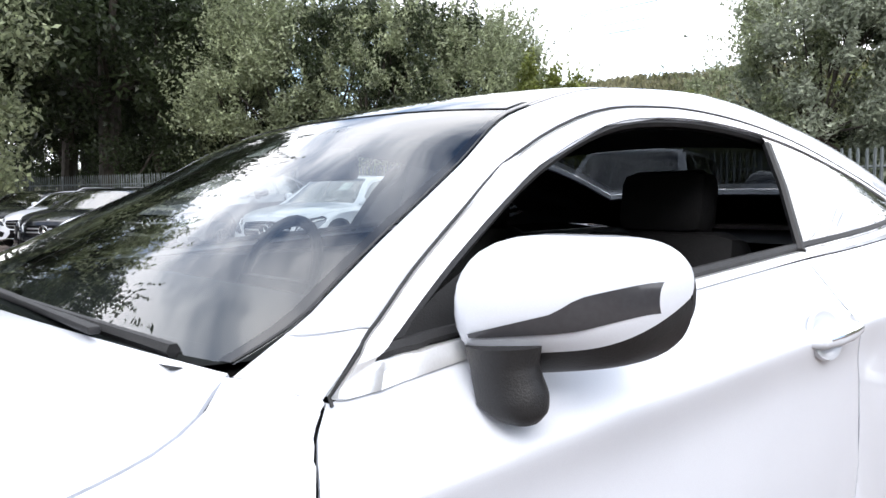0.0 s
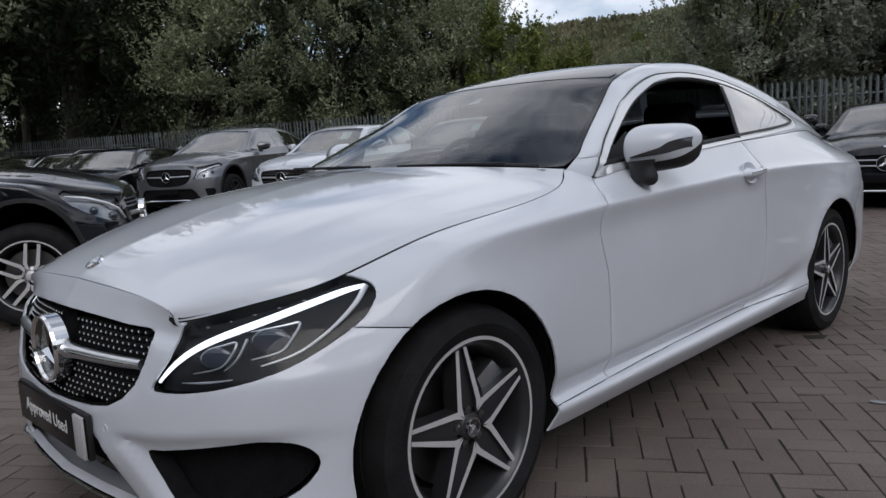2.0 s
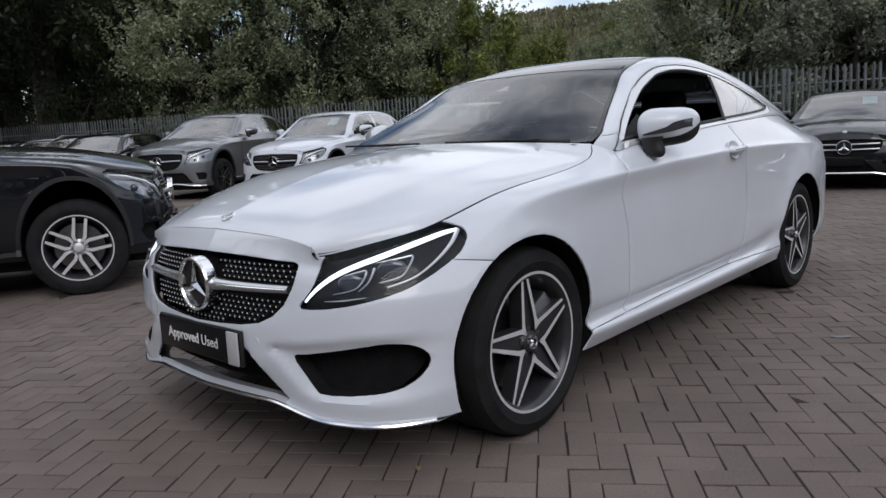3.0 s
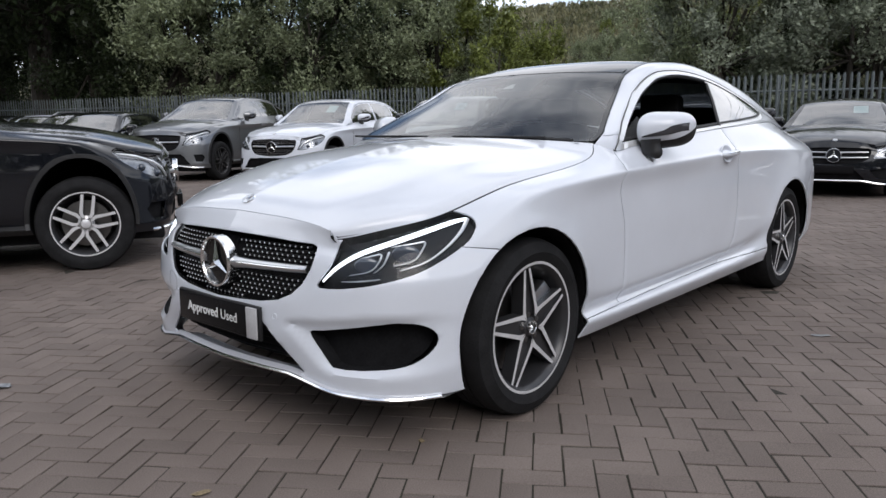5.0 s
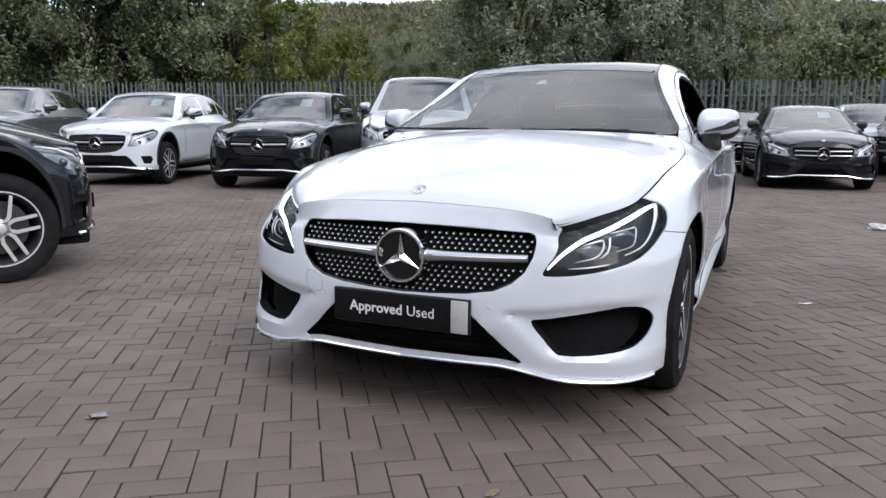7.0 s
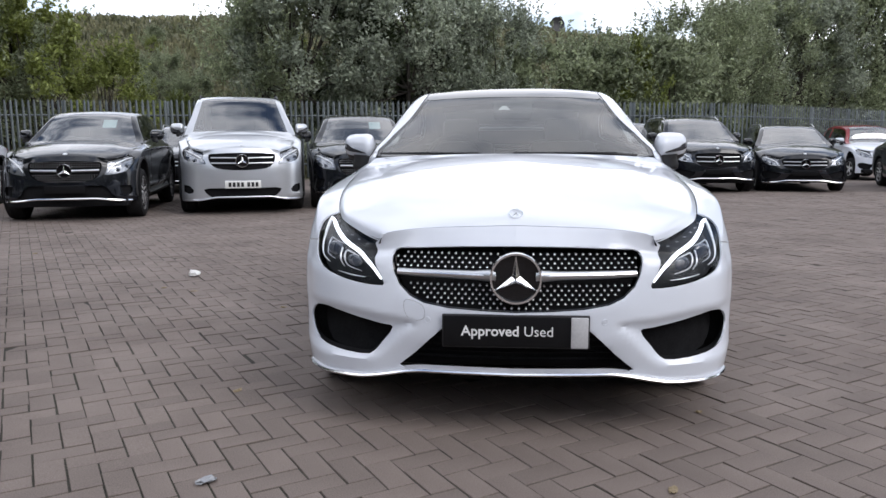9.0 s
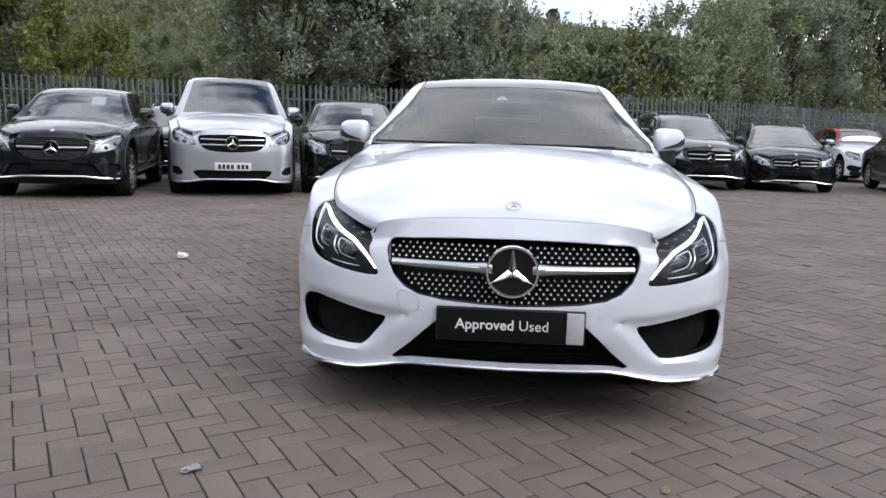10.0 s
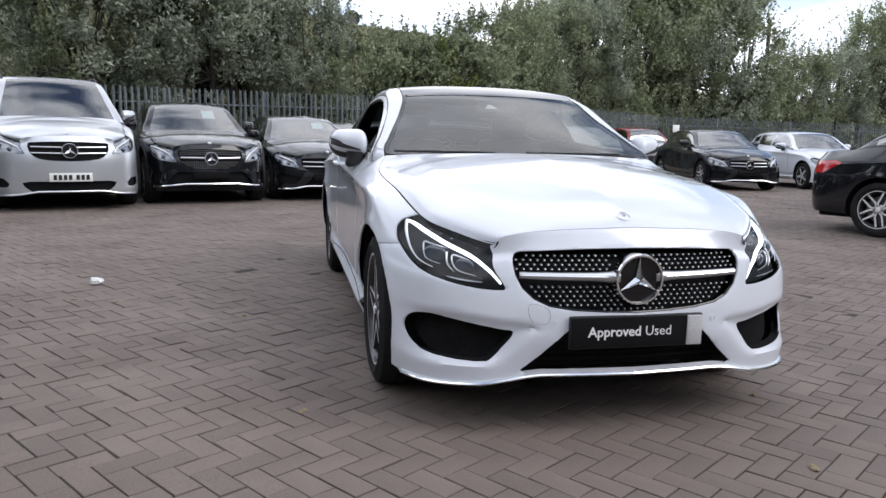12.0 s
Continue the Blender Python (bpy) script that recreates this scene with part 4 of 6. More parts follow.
def mirror(parent, side, paint_mat, at, size=1.0):
    """A door mirror: painted cap, dark band with a thin lamp, black base and arm."""
    holder = new("door_mirror")
    holder.parent, holder.empty_display_size = parent, 0.05
    x0, y0, z0 = at

    across = 0.5 - 0.5 * np.cos(np.pi * np.linspace(0, 1, 30))

    def shape(lo, hi, grow=0.0):
        rows = []
        for a in across:
            x = x0 - 0.036 + 0.2 * size * a
            full = max(0.0004, 1 - abs(2 * a - 1) ** (4.2 if a > 0.5 else 5)) ** 0.5
            tall, deep = 0.084 * size * full * (1 - 0.2 * a), 0.096 * size * full
            row = []
            for q in np.linspace(lo, hi, 15):
                cq, sq = math.cos(q), math.sin(q)
                dy = -deep * 1.25 * abs(cq) ** 0.8 * (1 if cq > 0 else -0.42)
                row.append((side * x, y0 + dy * (1 + grow) + 0.028 + 0.118 * a, z0 + tall * (1 + grow) * abs(sq) ** 0.85 * (1 if sq > 0 else -1) + 0.012 * a))
            rows.append(row)
        return np.array(rows)

    for name, lo, hi, mat, grow, label in (("mirror_cap", -0.72, 2.2, paint_mat, 0.0, ""), ("mirror_base", -1.9, -0.72, TRIM, -0.02, "black lower shell"), ("mirror_rim", 2.2, 4.4, TRIM, -0.03, "black rear rim")):
        bm = bmesh.new()
        shell = shape(lo, hi, grow)
        if name == "mirror_base":
            shell[..., 2] -= 0.011 * size * np.sin(np.pi * np.clip(across, 0.04, 0.98))[:, None] ** 0.4 * np.minimum(1, 3 * np.linspace(1, 0, 15))[None]
        sheet(bm, shell)
        part(name, bm, mat, holder, label)
    bm = bmesh.new()
    bands = []
    for i in np.flatnonzero((across > 0.19) & (across < 0.988)):
        a = across[i]
        tall = 0.084 * size * max(0.0004, 1 - abs(2 * a - 1) ** (4.2 if a > 0.5 else 5)) ** 0.5 * (1 - 0.2 * a)
        low, high = (np.interp(a, (0.14, 0.65, 0.76, 0.95), zs) * size for zs in ((-0.035, -0.029, -0.026, -0.014), (-0.033, -0.007, 0.009, 0.02)))
        angle = lambda dz: math.asin(max(-0.96, min(0.96, math.copysign(abs(dz / tall) ** (1 / 0.85), dz))))
        bands.append(shape(angle(low), angle(high), 0.022)[i])
    sheet(bm, bands)
    part("turn_lamp", bm, SMOKED, holder, "smoked turn signal strip")
    bm = bmesh.new()
    foot = eased([(0.034, -0.03, -0.04), (0.036, -0.03, -0.062), (0.04, -0.028, -0.082), (0.044, -0.026, -0.098), (0.044, -0.025, -0.109), (0.042, -0.024, -0.115)])
    tube(bm, [(side * (x0 + dx), y0 + dy, z0 + dz) for dx, dy, dz in foot], list(np.interp(np.linspace(0, 1, len(foot)), (0, 0.2, 0.4, 0.6, 0.75, 0.85, 0.94, 1), (0.048, 0.043, 0.044, 0.046, 0.044, 0.037, 0.025, 0.008))), 20, flat=0.8, up=(0, 1, 0))
    part("mirror_arm", bm, TRIM, holder, "black arm")
    bm = bmesh.new()
    gl = shape(2.75, 3.55, -0.14)[5:25]
    gl[..., 1] = gl[..., 1].mean() + 0.0
    sheet(bm, gl)
    part("mirror_glass", bm, CHROME, holder, "mirror glass")
    return holder


HOLLOW = [(0.335, 0.422), (0.5, 0.436), (0.66, 0.456), (0.8, 0.462), (0.87, 0.44), (0.87, 0.3), (0.79, 0.272), (0.68, 0.262), (0.56, 0.262), (0.51, 0.28), (0.46, 0.325), (0.4, 0.385)]


def hollow_corners(skin):
    """Sinks the bumper round the side intakes, with a crease along the edge of the hollow."""
    out = skin.copy()
    ends = [(np.array(a), np.array(b)) for a, b in zip(HOLLOW, HOLLOW[1:] + HOLLOW[:1])]
    for i, j in np.ndindex(skin.shape[:2]):
        x, y, z = skin[i, j]
        if y < -0.28 and 0.3 < x < 0.87 and 0.26 < z < 0.47 and inside(HOLLOW, x, z):
            q = np.array((x, z))
            d = min(np.linalg.norm(q - a - (b - a) * min(1, max(0, (q - a) @ (b - a) / ((b - a) @ (b - a))))) for a, b in ends)
            soft = min(1, d / 0.034)
            deep = 0.018 * soft * (2 - soft) * min(1, (0.87 - x) / 0.12)
            out[i, j, 1] += deep
            out[i, j, 0] -= deep * 0.3
    return out


def coupe():
    """The white two-door coupe in the middle of the yard."""
    car = root("coupe_car", Matrix(), "pearl white two-door coupe parked on block paving", "car")
    sh = Shell(
        200, 49, dense=1.4, sculpt=hollow_corners,
        crown=lambda y: np.interp(y, [0.57, 1.3, 2.0], [0.09, 0.045, 0.0]),
        roof=(
            [0.575, 0.66, 0.725, 0.811, 0.9, 1.0, 1.1, 1.28, 1.6, 1.9, 2.3, 2.7, 3.1, 3.38],
            [0.99, 1.037, 1.072, 1.117, 1.162, 1.212, 1.26, 1.342, 1.408, 1.423, 1.39, 1.315, 1.185, 1.075],
            [0.72, 0.732, 0.734, 0.703, 0.67, 0.633, 0.598, 0.548, 0.53, 0.53, 0.53, 0.53, 0.53, 0.52],
            [0.97, 0.99, 1.018, 1.061, 1.108, 1.157, 1.208, 1.308, 1.383, 1.397, 1.362, 1.288, 1.165, 1.06],
            [0.725, 0.735, 0.762, 0.767, 0.732, 0.7, 0.675, 0.635, 0.617, 0.62, 0.635, 0.655, 0.66, 0.64],
            [0.968, 0.987, 1.0, 1.017, 1.07, 1.128, 1.183, 1.27, 1.335, 1.338, 1.28, 1.19, 1.095, 1.03],
        ),
    )
    # side skin with its openings
    bm = bmesh.new()
    sheet(bm, sh.side)
    gone = []
    for y in (0.0, 2.84):
        gone += carve(bm, ring_of(y, 0.338, 0.368), side_view, (1, 0, 0), lambda c: c.x > 0.5)
    bmesh.ops.delete(bm, geom=[f for f in gone if f.is_valid], context="FACES")
    for v in bm.verts:  # rolled lips round the wheel arches
        for y in (0.0, 2.84):
            d = math.hypot(v.co.y - y, v.co.z - 0.338) - 0.368
            if v.co.x > 0.6 and -0.01 < d < 0.25 and v.co.z > 0.25:
                v.co.x += min(1, (v.co.z - 0.25) / 0.25) * (0.009 * math.exp(-((d / 0.04) ** 2)) + 0.009 * math.exp(-((d / 0.11) ** 2)))
    skins = {}
    flat, way = slant(40)
    for name, poly, view, along, keep in (
        ("lamp", rounded(LAMP, 4), flat, way, lambda c: c.y < 0.0 and c.x > 0.3),
        ("grille", GRILLE, front_view, (0, 1, 0), lambda c: c.y < -0.4),
        ("intake", rounded(INTAKE, 3), front_view, (0, 1, 0), lambda c: c.y < -0.3),
        ("mouth", MOUTH, front_view, (0, 1, 0), lambda c: c.y < -0.4),
    ):
        faces = carve(bm, poly, view, along, keep)
        skins[name] = lift(faces)
        bmesh.ops.delete(bm, geom=faces, context="FACES")
    bump_edge = [(-1.2, 0.1), (-0.28, 0.1), (-0.25, 0.55), (-0.19, 0.652), (-0.33, 0.672), (-0.42, 0.7), (-0.42, 0.95), (-1.2, 0.95)]
    panels = {}
    front = carve(bm, bump_edge, side_view, (1, 0, 0), lambda c: c.y < 0.2)
    panels["front_bumper"] = lift(front)
    bmesh.ops.delete(bm, geom=front, context="FACES")
    door_line = [(0.737, 0.949), (0.719, 0.938), (0.704, 0.927), (0.692, 0.914), (0.68, 0.898), (0.67, 0.885), (0.656, 0.866), (0.633, 0.83), (0.633, 0.784), (0.642, 0.75), (0.668, 0.66), (0.676, 0.56), (0.678, 0.43), (0.675, 0.302)]
    back_line = [(1.78, 0.318), (1.88, 0.36), (1.945, 0.44), (1.965, 0.6), (1.96, 0.8), (1.93, 0.93), (1.86, 1.08)]
    door = carve(bm, door_line + back_line + [(0.737, 1.08)], side_view, (1, 0, 0), lambda c: c.x > 0.5 and 0.3 < c.y < 2.4)
    panels["door"] = lift(door)
    bmesh.ops.delete(bm, geom=door, context="FACES")
    sill = carve(bm, [(0.2, 0.1), (2.7, 0.1), (2.7, 0.31), (1.78, 0.318), (0.675, 0.302), (0.2, 0.297)], side_view, (1, 0, 0), lambda c: 0.2 < c.y < 2.7)
    panels["side_skirt"] = lift(sill)
    bmesh.ops.delete(bm, geom=sill, context="FACES")
    fend = carve(bm, [(-0.5, 0.05), (0.9, 0.05), (0.9, 1.2), (-0.5, 1.2)], side_view, (1, 0, 0), lambda c: c.y < 1.2)
    panels["front_wing"] = lift(fend)
    bmesh.ops.delete(bm, geom=fend, context="FACES")
    rear = carve(bm, [(3.2, 0.1), (5, 0.1), (5, 0.8), (3.6, 0.8), (3.3, 0.72), (3.17, 0.6)], side_view, (1, 0, 0), lambda c: c.y > 2.9)
    panels["rear_bumper"] = lift(rear)
    bmesh.ops.delete(bm, geom=rear, context="FACES")
    panels["rear_wing"] = bm
    for name in ("front_bumper", "rear_bumper"):
        b = tuck(mirrored(panels.pop(name)), 0.0012)
        part(name, b, WHITE, car)
    for name, b in panels.items():
        tuck(b, skip=(lambda c: 0.655 < c.y < 0.76 and c.z > 0.94) if name == "front_wing" else None)
        part(name, flipped(b), WHITE, car)
        part(name, b, WHITE, car)
    bm = bmesh.new()
    sheet(bm, sh.hood)
    hood = part("bonnet", tuck(mirrored(bm), 0.0024), WHITE, car)
    # black sheets behind the shut lines, standing in for the shade in the gaps
    bm = bmesh.new()
    sheet(bm, sh.side)
    cut = []
    for y in (0.0, 2.84):
        cut += carve(bm, ring_of(y, 0.338, 0.372, 24), side_view, (1, 0, 0), lambda c: c.x > 0.5)
    for poly, view, along, keep in ((LAMP, flat, way, lambda c: c.y < 0 and c.x > 0.3), (GRILLE, front_view, (0, 1, 0), lambda c: c.y < -0.4), (INTAKE, front_view, (0, 1, 0), lambda c: c.y < -0.3), (MOUTH, front_view, (0, 1, 0), lambda c: c.y < -0.4)):
        cut += carve(bm, poly, view, along, keep)
    bmesh.ops.delete(bm, geom=[f for f in set(cut) if f.is_valid], context="FACES")
    pushed(bm, 0.011)
    mirrored(bm, False)
    part("inner_frame", bm, VOID, car, "black sheet behind the panel gaps, painting in their shade")
    bm = bmesh.new()
    sheet(bm, sh.hood[1:-1, :-1])
    for v in bm.verts:
        v.co.z -= 0.014
    part("bonnet_liner", mirrored(bm), VOID, car)
    # boot deck
    bm = bmesh.new()
    tail = sh.side[-1][sh.side[-1][:, 1] > 3.3]
    rows = []
    for a in np.linspace(0, 1, 8):
        lead = np.array([[x * tail[0][0], 3.33, 1.068 - 0.03 * x * x] for x in np.linspace(0, 1, len(tail))])[::-1]
        rows.append(lead * (1 - a) + tail * a)
    sheet(bm, rows)
    part("boot_lid", mirrored(bm), WHITE, car)
    # wheel housings
    for y in (0.0, 2.84):
        for s in (-1, 1):
            bm = bmesh.new()
            n = 24
            rows = []
            for x, r in ((0.012, 0.37), (0.04, 0.376), (0.3, 0.385)):
                rows.append([(s * (skin_x(sh, y + r * math.cos(a), 0.338 + r * math.sin(a)) - x), y + r * math.cos(a), 0.338 + r * math.sin(a)) for a in np.linspace(-0.35, math.pi + 0.35, n)])
            rows.append([(s * 0.6, y + 0.01 * math.cos(a), 0.338 + 0.01 * math.sin(a)) for a in np.linspace(-0.35, math.pi + 0.35, n)])
            sheet(bm, rows)
            part("wheel_housing", bm, VOID, car, "black wheel arch liner")
    bm = bmesh.new()
    box(bm, (-0.55, -0.45, 0.19), (0.55, 3.5, 0.25), 0.02)
    part("underbody", bm, VOID, car, "black underbody tray")
    # greenhouse
    bm = bmesh.new()
    sheet(bm, sh.house)
    rim_pairs = [  # glass edge and outer edge of the bright strip, along the car and up
        (0.8, 0.984, 0.746, 0.951), (0.84, 0.987, 0.82, 0.957), (0.95, 0.995, 0.95, 0.972), (1.2, 1.01, 1.2, 0.994), (1.85, 1.05, 1.85, 1.035), (2.4, 1.08, 2.4, 1.066),
        (2.64, 1.1, 2.66, 1.083), (2.69, 1.122, 2.712, 1.125), (2.62, 1.155, 2.63, 1.172), (2.45, 1.212, 2.455, 1.228), (2.22, 1.267, 2.225, 1.284), (1.98, 1.302, 1.98, 1.32),
        (1.78, 1.317, 1.78, 1.336), (1.6, 1.313, 1.6, 1.333), (1.42, 1.287, 1.405, 1.309), (1.2, 1.208, 1.188, 1.232), (1.0, 1.102, 0.985, 1.12), (0.86, 1.022, 0.842, 1.036), (0.82, 0.998, 0.785, 0.995),
    ]
    dlo = [(y, z) for y, z, _, _ in rim_pairs]
    glassed = carve(bm, dlo, side_view, (1, 0, 0), lambda c: c.x > 0.55)
    pane = lift([f for f in glassed if f.calc_center_median().y > 1.87 + (f.calc_center_median().z - 1.05) * 0.511])
    bmesh.ops.delete(bm, geom=glassed, context="FACES")

    def region(lo, hi, a, b):
        out = bmesh.new()
        grid = sh.house[:, a:b]
        keep = [r for r in grid if lo <= r[0][1] <= hi]
        sheet(out, keep)
        return out

    # painted rail, pillars and quarter, outside the glass edge
    gone = [f for f in bm.faces if f.calc_center_median().x < np.interp(f.calc_center_median().y, sh.house[:, 21, 1], sh.house[:, 21, 0]) - 0.001 and f.calc_center_median().y < 3.08]
    bmesh.ops.delete(bm, geom=gone, context="FACES")
    # end of the wing between the screen, the pillar and the door
    tip = carve(bm, [(0.5, 0.85), (0.733, 0.85), (0.737, 0.949), (0.761, 0.977), (0.811, 1.0165), (0.5, 1.0165)], side_view, (1, 0, 0), lambda c: c.x > 0.6 and c.y < 1)
    bmesh.ops.delete(bm, geom=tip, context="FACES")
    us, vs = np.linspace(0, 1, 9), np.linspace(0, 1, 9)
    foot = [np.array((np.interp(y, sh.belt[:, 1], sh.belt[:, 0]), y, np.interp(y, sh.belt[:, 1], sh.belt[:, 2]))) for y in 0.66 + 0.077 * us]
    head = [np.array((0.735, 0.725, 1.0165)) * (1 - u) + np.array((0.768, 0.81, 1.0155)) * u + np.array((0.003, 0, 0.002)) * math.sin(math.pi * u) for u in us]
    left = [foot[0] * (1 - v) + head[0] * v for v in vs]
    right = [np.array([np.interp(v, [0, 0.4, 1], c) for c in zip(foot[-1], (0.7855, 0.761, 0.977), head[-1])]) for v in vs]
    rows = [[(1 - v) * foot[i] + v * head[i] + (1 - u) * left[j] + u * right[j] - ((1 - u) * (1 - v) * foot[0] + u * (1 - v) * foot[-1] + (1 - u) * v * head[0] + u * v * head[-1]) + np.array((0.004, -0.002, 0.003)) * math.sin(math.pi * u) * math.sin(math.pi * v) for i, u in enumerate(us)] for j, v in enumerate(vs)]
    tip = bmesh.new()
    sheet(tip, rows)
    for b in (flipped(tip), tip):
        part("wing_end", b, WHITE, car)
    frame_bm = bm.copy()
    part("body_side_frame", tuck(flipped(bm), 0.001, 0.001, 0.02), WHITE, car, "white pillars and roof rail")
    part("body_side_frame", tuck(bm, 0.001, 0.001, 0.02), WHITE, car, "white pillars and roof rail")
    bmesh.ops.delete(frame_bm, geom=[f for f in frame_bm.faces if f.calc_center_median().y < 0.98], context="FACES")
    for b in (flipped(frame_bm), frame_bm):
        part("pillar_lining", pushed(b, 0.03), SEAT, car, "black pillar lining")
    ws = region(0.5, 1.27, 0, 22)
    part("windscreen", mirrored(ws), TINT, car, "tinted windscreen").visible_shadow = False
    bm = bmesh.new()
    g = sh.house[(sh.rows <= 1.3)]
    border = 0.25 * g[:, 20] + 0.75 * g[:, 21]
    sheet(bm, np.stack([0.4 * g[:, 19] + 0.6 * g[:, 20], g[:, 20], border], axis=1) + np.array([0, 0, 0.0015]))
    for b in (flipped(bm), bm):
        part("screen_border", b, GLOSS, car, "black printed border of the screen")
    bm = bmesh.new()
    g = sh.house[(sh.rows <= 2.36)]
    border = 0.3 * g[:, 20] + 0.7 * g[:, 21]
    sheet(bm, np.stack([border, g[:, 21]], axis=1) + np.array([0, 0, 0.003]))
    for b in (flipped(bm), bm):
        part("windscreen_seal", b, TRIM, car, "black edge seal of screen and roof glass")
    bm = bmesh.new()
    n = int((sh.rows <= 1.24).sum())
    sheet(bm, sh.house[n : n + 3, :20] + np.array([0, 0, 0.002]))
    part("windscreen_header", mirrored(bm), GLOSS, car, "black band along the screen top")
    bm = bmesh.new()
    sheet(bm, sh.house[(sh.rows >= 1.26) & (sh.rows <= 2.36), :22])
    part("glass_roof", mirrored(bm), GLOSS, car, "black panoramic glass roof panel")
    bm = bmesh.new()
    sheet(bm, sh.house[(sh.rows >= 2.33) & (sh.rows <= 3.1), :22])
    part("rear_window", mirrored(bm), DARK_TINT, car, "dark tinted rear window")
    for b in (flipped(pane), pane):
        part("quarter_window", b, MIRRORED, car, "dark reflecting rear quarter glass")
    # trims round the side opening
    cloud = np.concatenate([sh.house[:, 23:].reshape(-1, 3), sh.side[-5:].reshape(-1, 3)])
    cloud = cloud[(cloud[:, 1] > 0.71) & (cloud[:, 0] > 0.5)]

    def on_house(y, z):
        """The point of the cabin's side at a place along the car and a height."""
        q = cloud[:, 1:] - (y, z)
        near = np.argsort((q**2).sum(1))[:10]
        w = np.exp(-(q[near] ** 2).sum(1) / 0.0006)[:, None] + 1e-6
        a = np.c_[np.ones(10), q[near]]
        return Vector((float(np.linalg.lstsq(a * w, cloud[near, :1] * w, rcond=None)[0][0, 0]), y, z))

    for s in (-1, 1):
        around = rounded(dlo, 4)
        n = len(around)
        pts = [on_house(y, z) for y, z in around]
        pts = [Vector((s * (p.x + 0.004), p.y, p.z)) for p in pts]
        outside = rounded([(y, z) for _, _, y, z in rim_pairs], 4)
        strip, gap = [[], [], [], []], []
        for (y, z), (yo, zo) in zip(around, outside):
            at = lambda q, lift_by: (lambda c: Vector((s * (c.x + lift_by), c.y, c.z)))(on_house(y + (yo - y) * q, z + (zo - z) * q))
            for row, q, up_by in zip(strip, (1.0, 0.93, 0.06, 0.0), (-0.003, 0.005, 0.005, -0.008)):
                row.append(at(q, up_by))
            gap.append(at(1.12, 0.004))
        for row in strip:
            row.append(row[0])
        bm = bmesh.new()
        sheet(bm, strip)
        part("window_chrome", bm, BRIGHT, car, "polished strip round the side windows")
        # dark tube drawn in for the shaded gap between pillar and strip
        bm = bmesh.new()
        tube(bm, gap[26:] + gap[:1], 0.0023, 6)
        part("strip_seal", bm, TRIM, car, "thin dark line for the shaded gap")
        bm = bmesh.new()
        inner = []
        for k, p in enumerate(pts):
            d = pts[(k + 1) % n] - pts[k - 1]
            d = Vector((0, d.y, d.z)).normalized()
            inner.append(Vector((s * (abs(p.x) - 0.012), p.y - d.z * 0.008, p.z + d.y * 0.008)))
        tube(bm, inner, 0.009, 6, True)
        part("window_seal", bm, TRIM, car, "black rubber window seal")
        bm = bmesh.new()
        post = [on_house(1.985, 1.275), on_house(1.93, 1.18), on_house(1.87, 1.05)]
        tube(bm, [(s * (p.x + 0.001), p.y, p.z) for p in post], 0.016, 8, flat=0.6, up=(1, 0, 0))
        part("door_pillar", bm, TRIM, car, "black pillar strip")
        bm = bmesh.new()
        tri = [on_house(0.81, 0.987), on_house(1.06, 1.0), on_house(1.05, 1.1), on_house(0.92, 1.045)]
        vs = [bm.verts.new((s * (p.x - 0.004), p.y, p.z)) for p in tri]
        bm.faces.new(vs)
        bmesh.ops.solidify(bm, geom=bm.faces[:], thickness=0.012)
        part("mirror_sail", bm, TRIM, car, "black triangle at the window corner")
        mirror(car, s, WHITE, (0.828, 0.955, 1.035))
        # door handle in its dished cup
        grip = on_house(1.8, 0.905).x
        lay = pose(s * (grip + 0.001), 1.775, 0.903, 0, 90 * s, 0) @ pose(0, 0, 0, 0, -14, 0) @ Matrix.Diagonal((0.82, 1.25, 1, 1))
        bm = bmesh.new()
        lathe(bm, [(0.058, -0.004), (0.056, 0.003), (0.051, 0.003), (0.04, -0.002), (0.02, -0.008), (0.001, -0.009)], 40, lay)
        part("handle_cup", bm, WHITE, car, "dished white handle recess")
        bm = bmesh.new()
        tube(bm, [(s * (grip + dx), y, z) for y, dx, z in ((1.7, 0.0, 0.897), (1.715, 0.018, 0.899), (1.76, 0.026, 0.902), (1.82, 0.027, 0.905), (1.87, 0.022, 0.907), (1.885, 0.002, 0.907))], [0.009, 0.013, 0.015, 0.0155, 0.013, 0.009], 12)
        grip_bar = part("door_handle", bm, WHITE, car, "white pull handle with chrome edge")
        bm = bmesh.new()
        tube(bm, [(s * (grip + dx), y, z) for y, dx, z in ((1.72, 0.03, 0.905), (1.76, 0.0385, 0.909), (1.82, 0.0395, 0.912), (1.868, 0.033, 0.912))], 0.0042, 8)
        part("handle_chrome", bm, CHROME, grip_bar, "chrome strip")
    # wheels
    for y in (0.0, 2.84):
        for s in (-1, 1):
            wheel(car, pose(s * (0.764 if y < 1 else 0.77), y + (0.03 if y < 1 else 0), 0.33, 0, 0, 0 if s > 0 else 180) @ pose(0, 0, 0, 8, 0, 0), 0.33, 0.225, 0.242)
    # headlamps
    for s in (-1, 1):
        base = skins["lamp"] if s > 0 else flipped(skins["lamp"])
        lamp = part("headlamp", base.copy() if s > 0 else base, CLEAR, car, "clear headlamp with dark inside and white light strip")
        lamp.visible_shadow = False
        b = (skins["lamp"].copy() if s > 0 else flipped(skins["lamp"]))
        b.normal_update()
        pushed(b, 0.035)
        part("lamp_housing", b, LAMP_BLACK, lamp, "dark lamp housing")
        at = lambda p, z, deep: (lambda q, n: Vector((s * (q.x - n.x * deep), q.y - n.y * deep, q.z)))(sh.spot(p, z), Vector((0.6, -0.8, 0)))
        bm = bmesh.new()
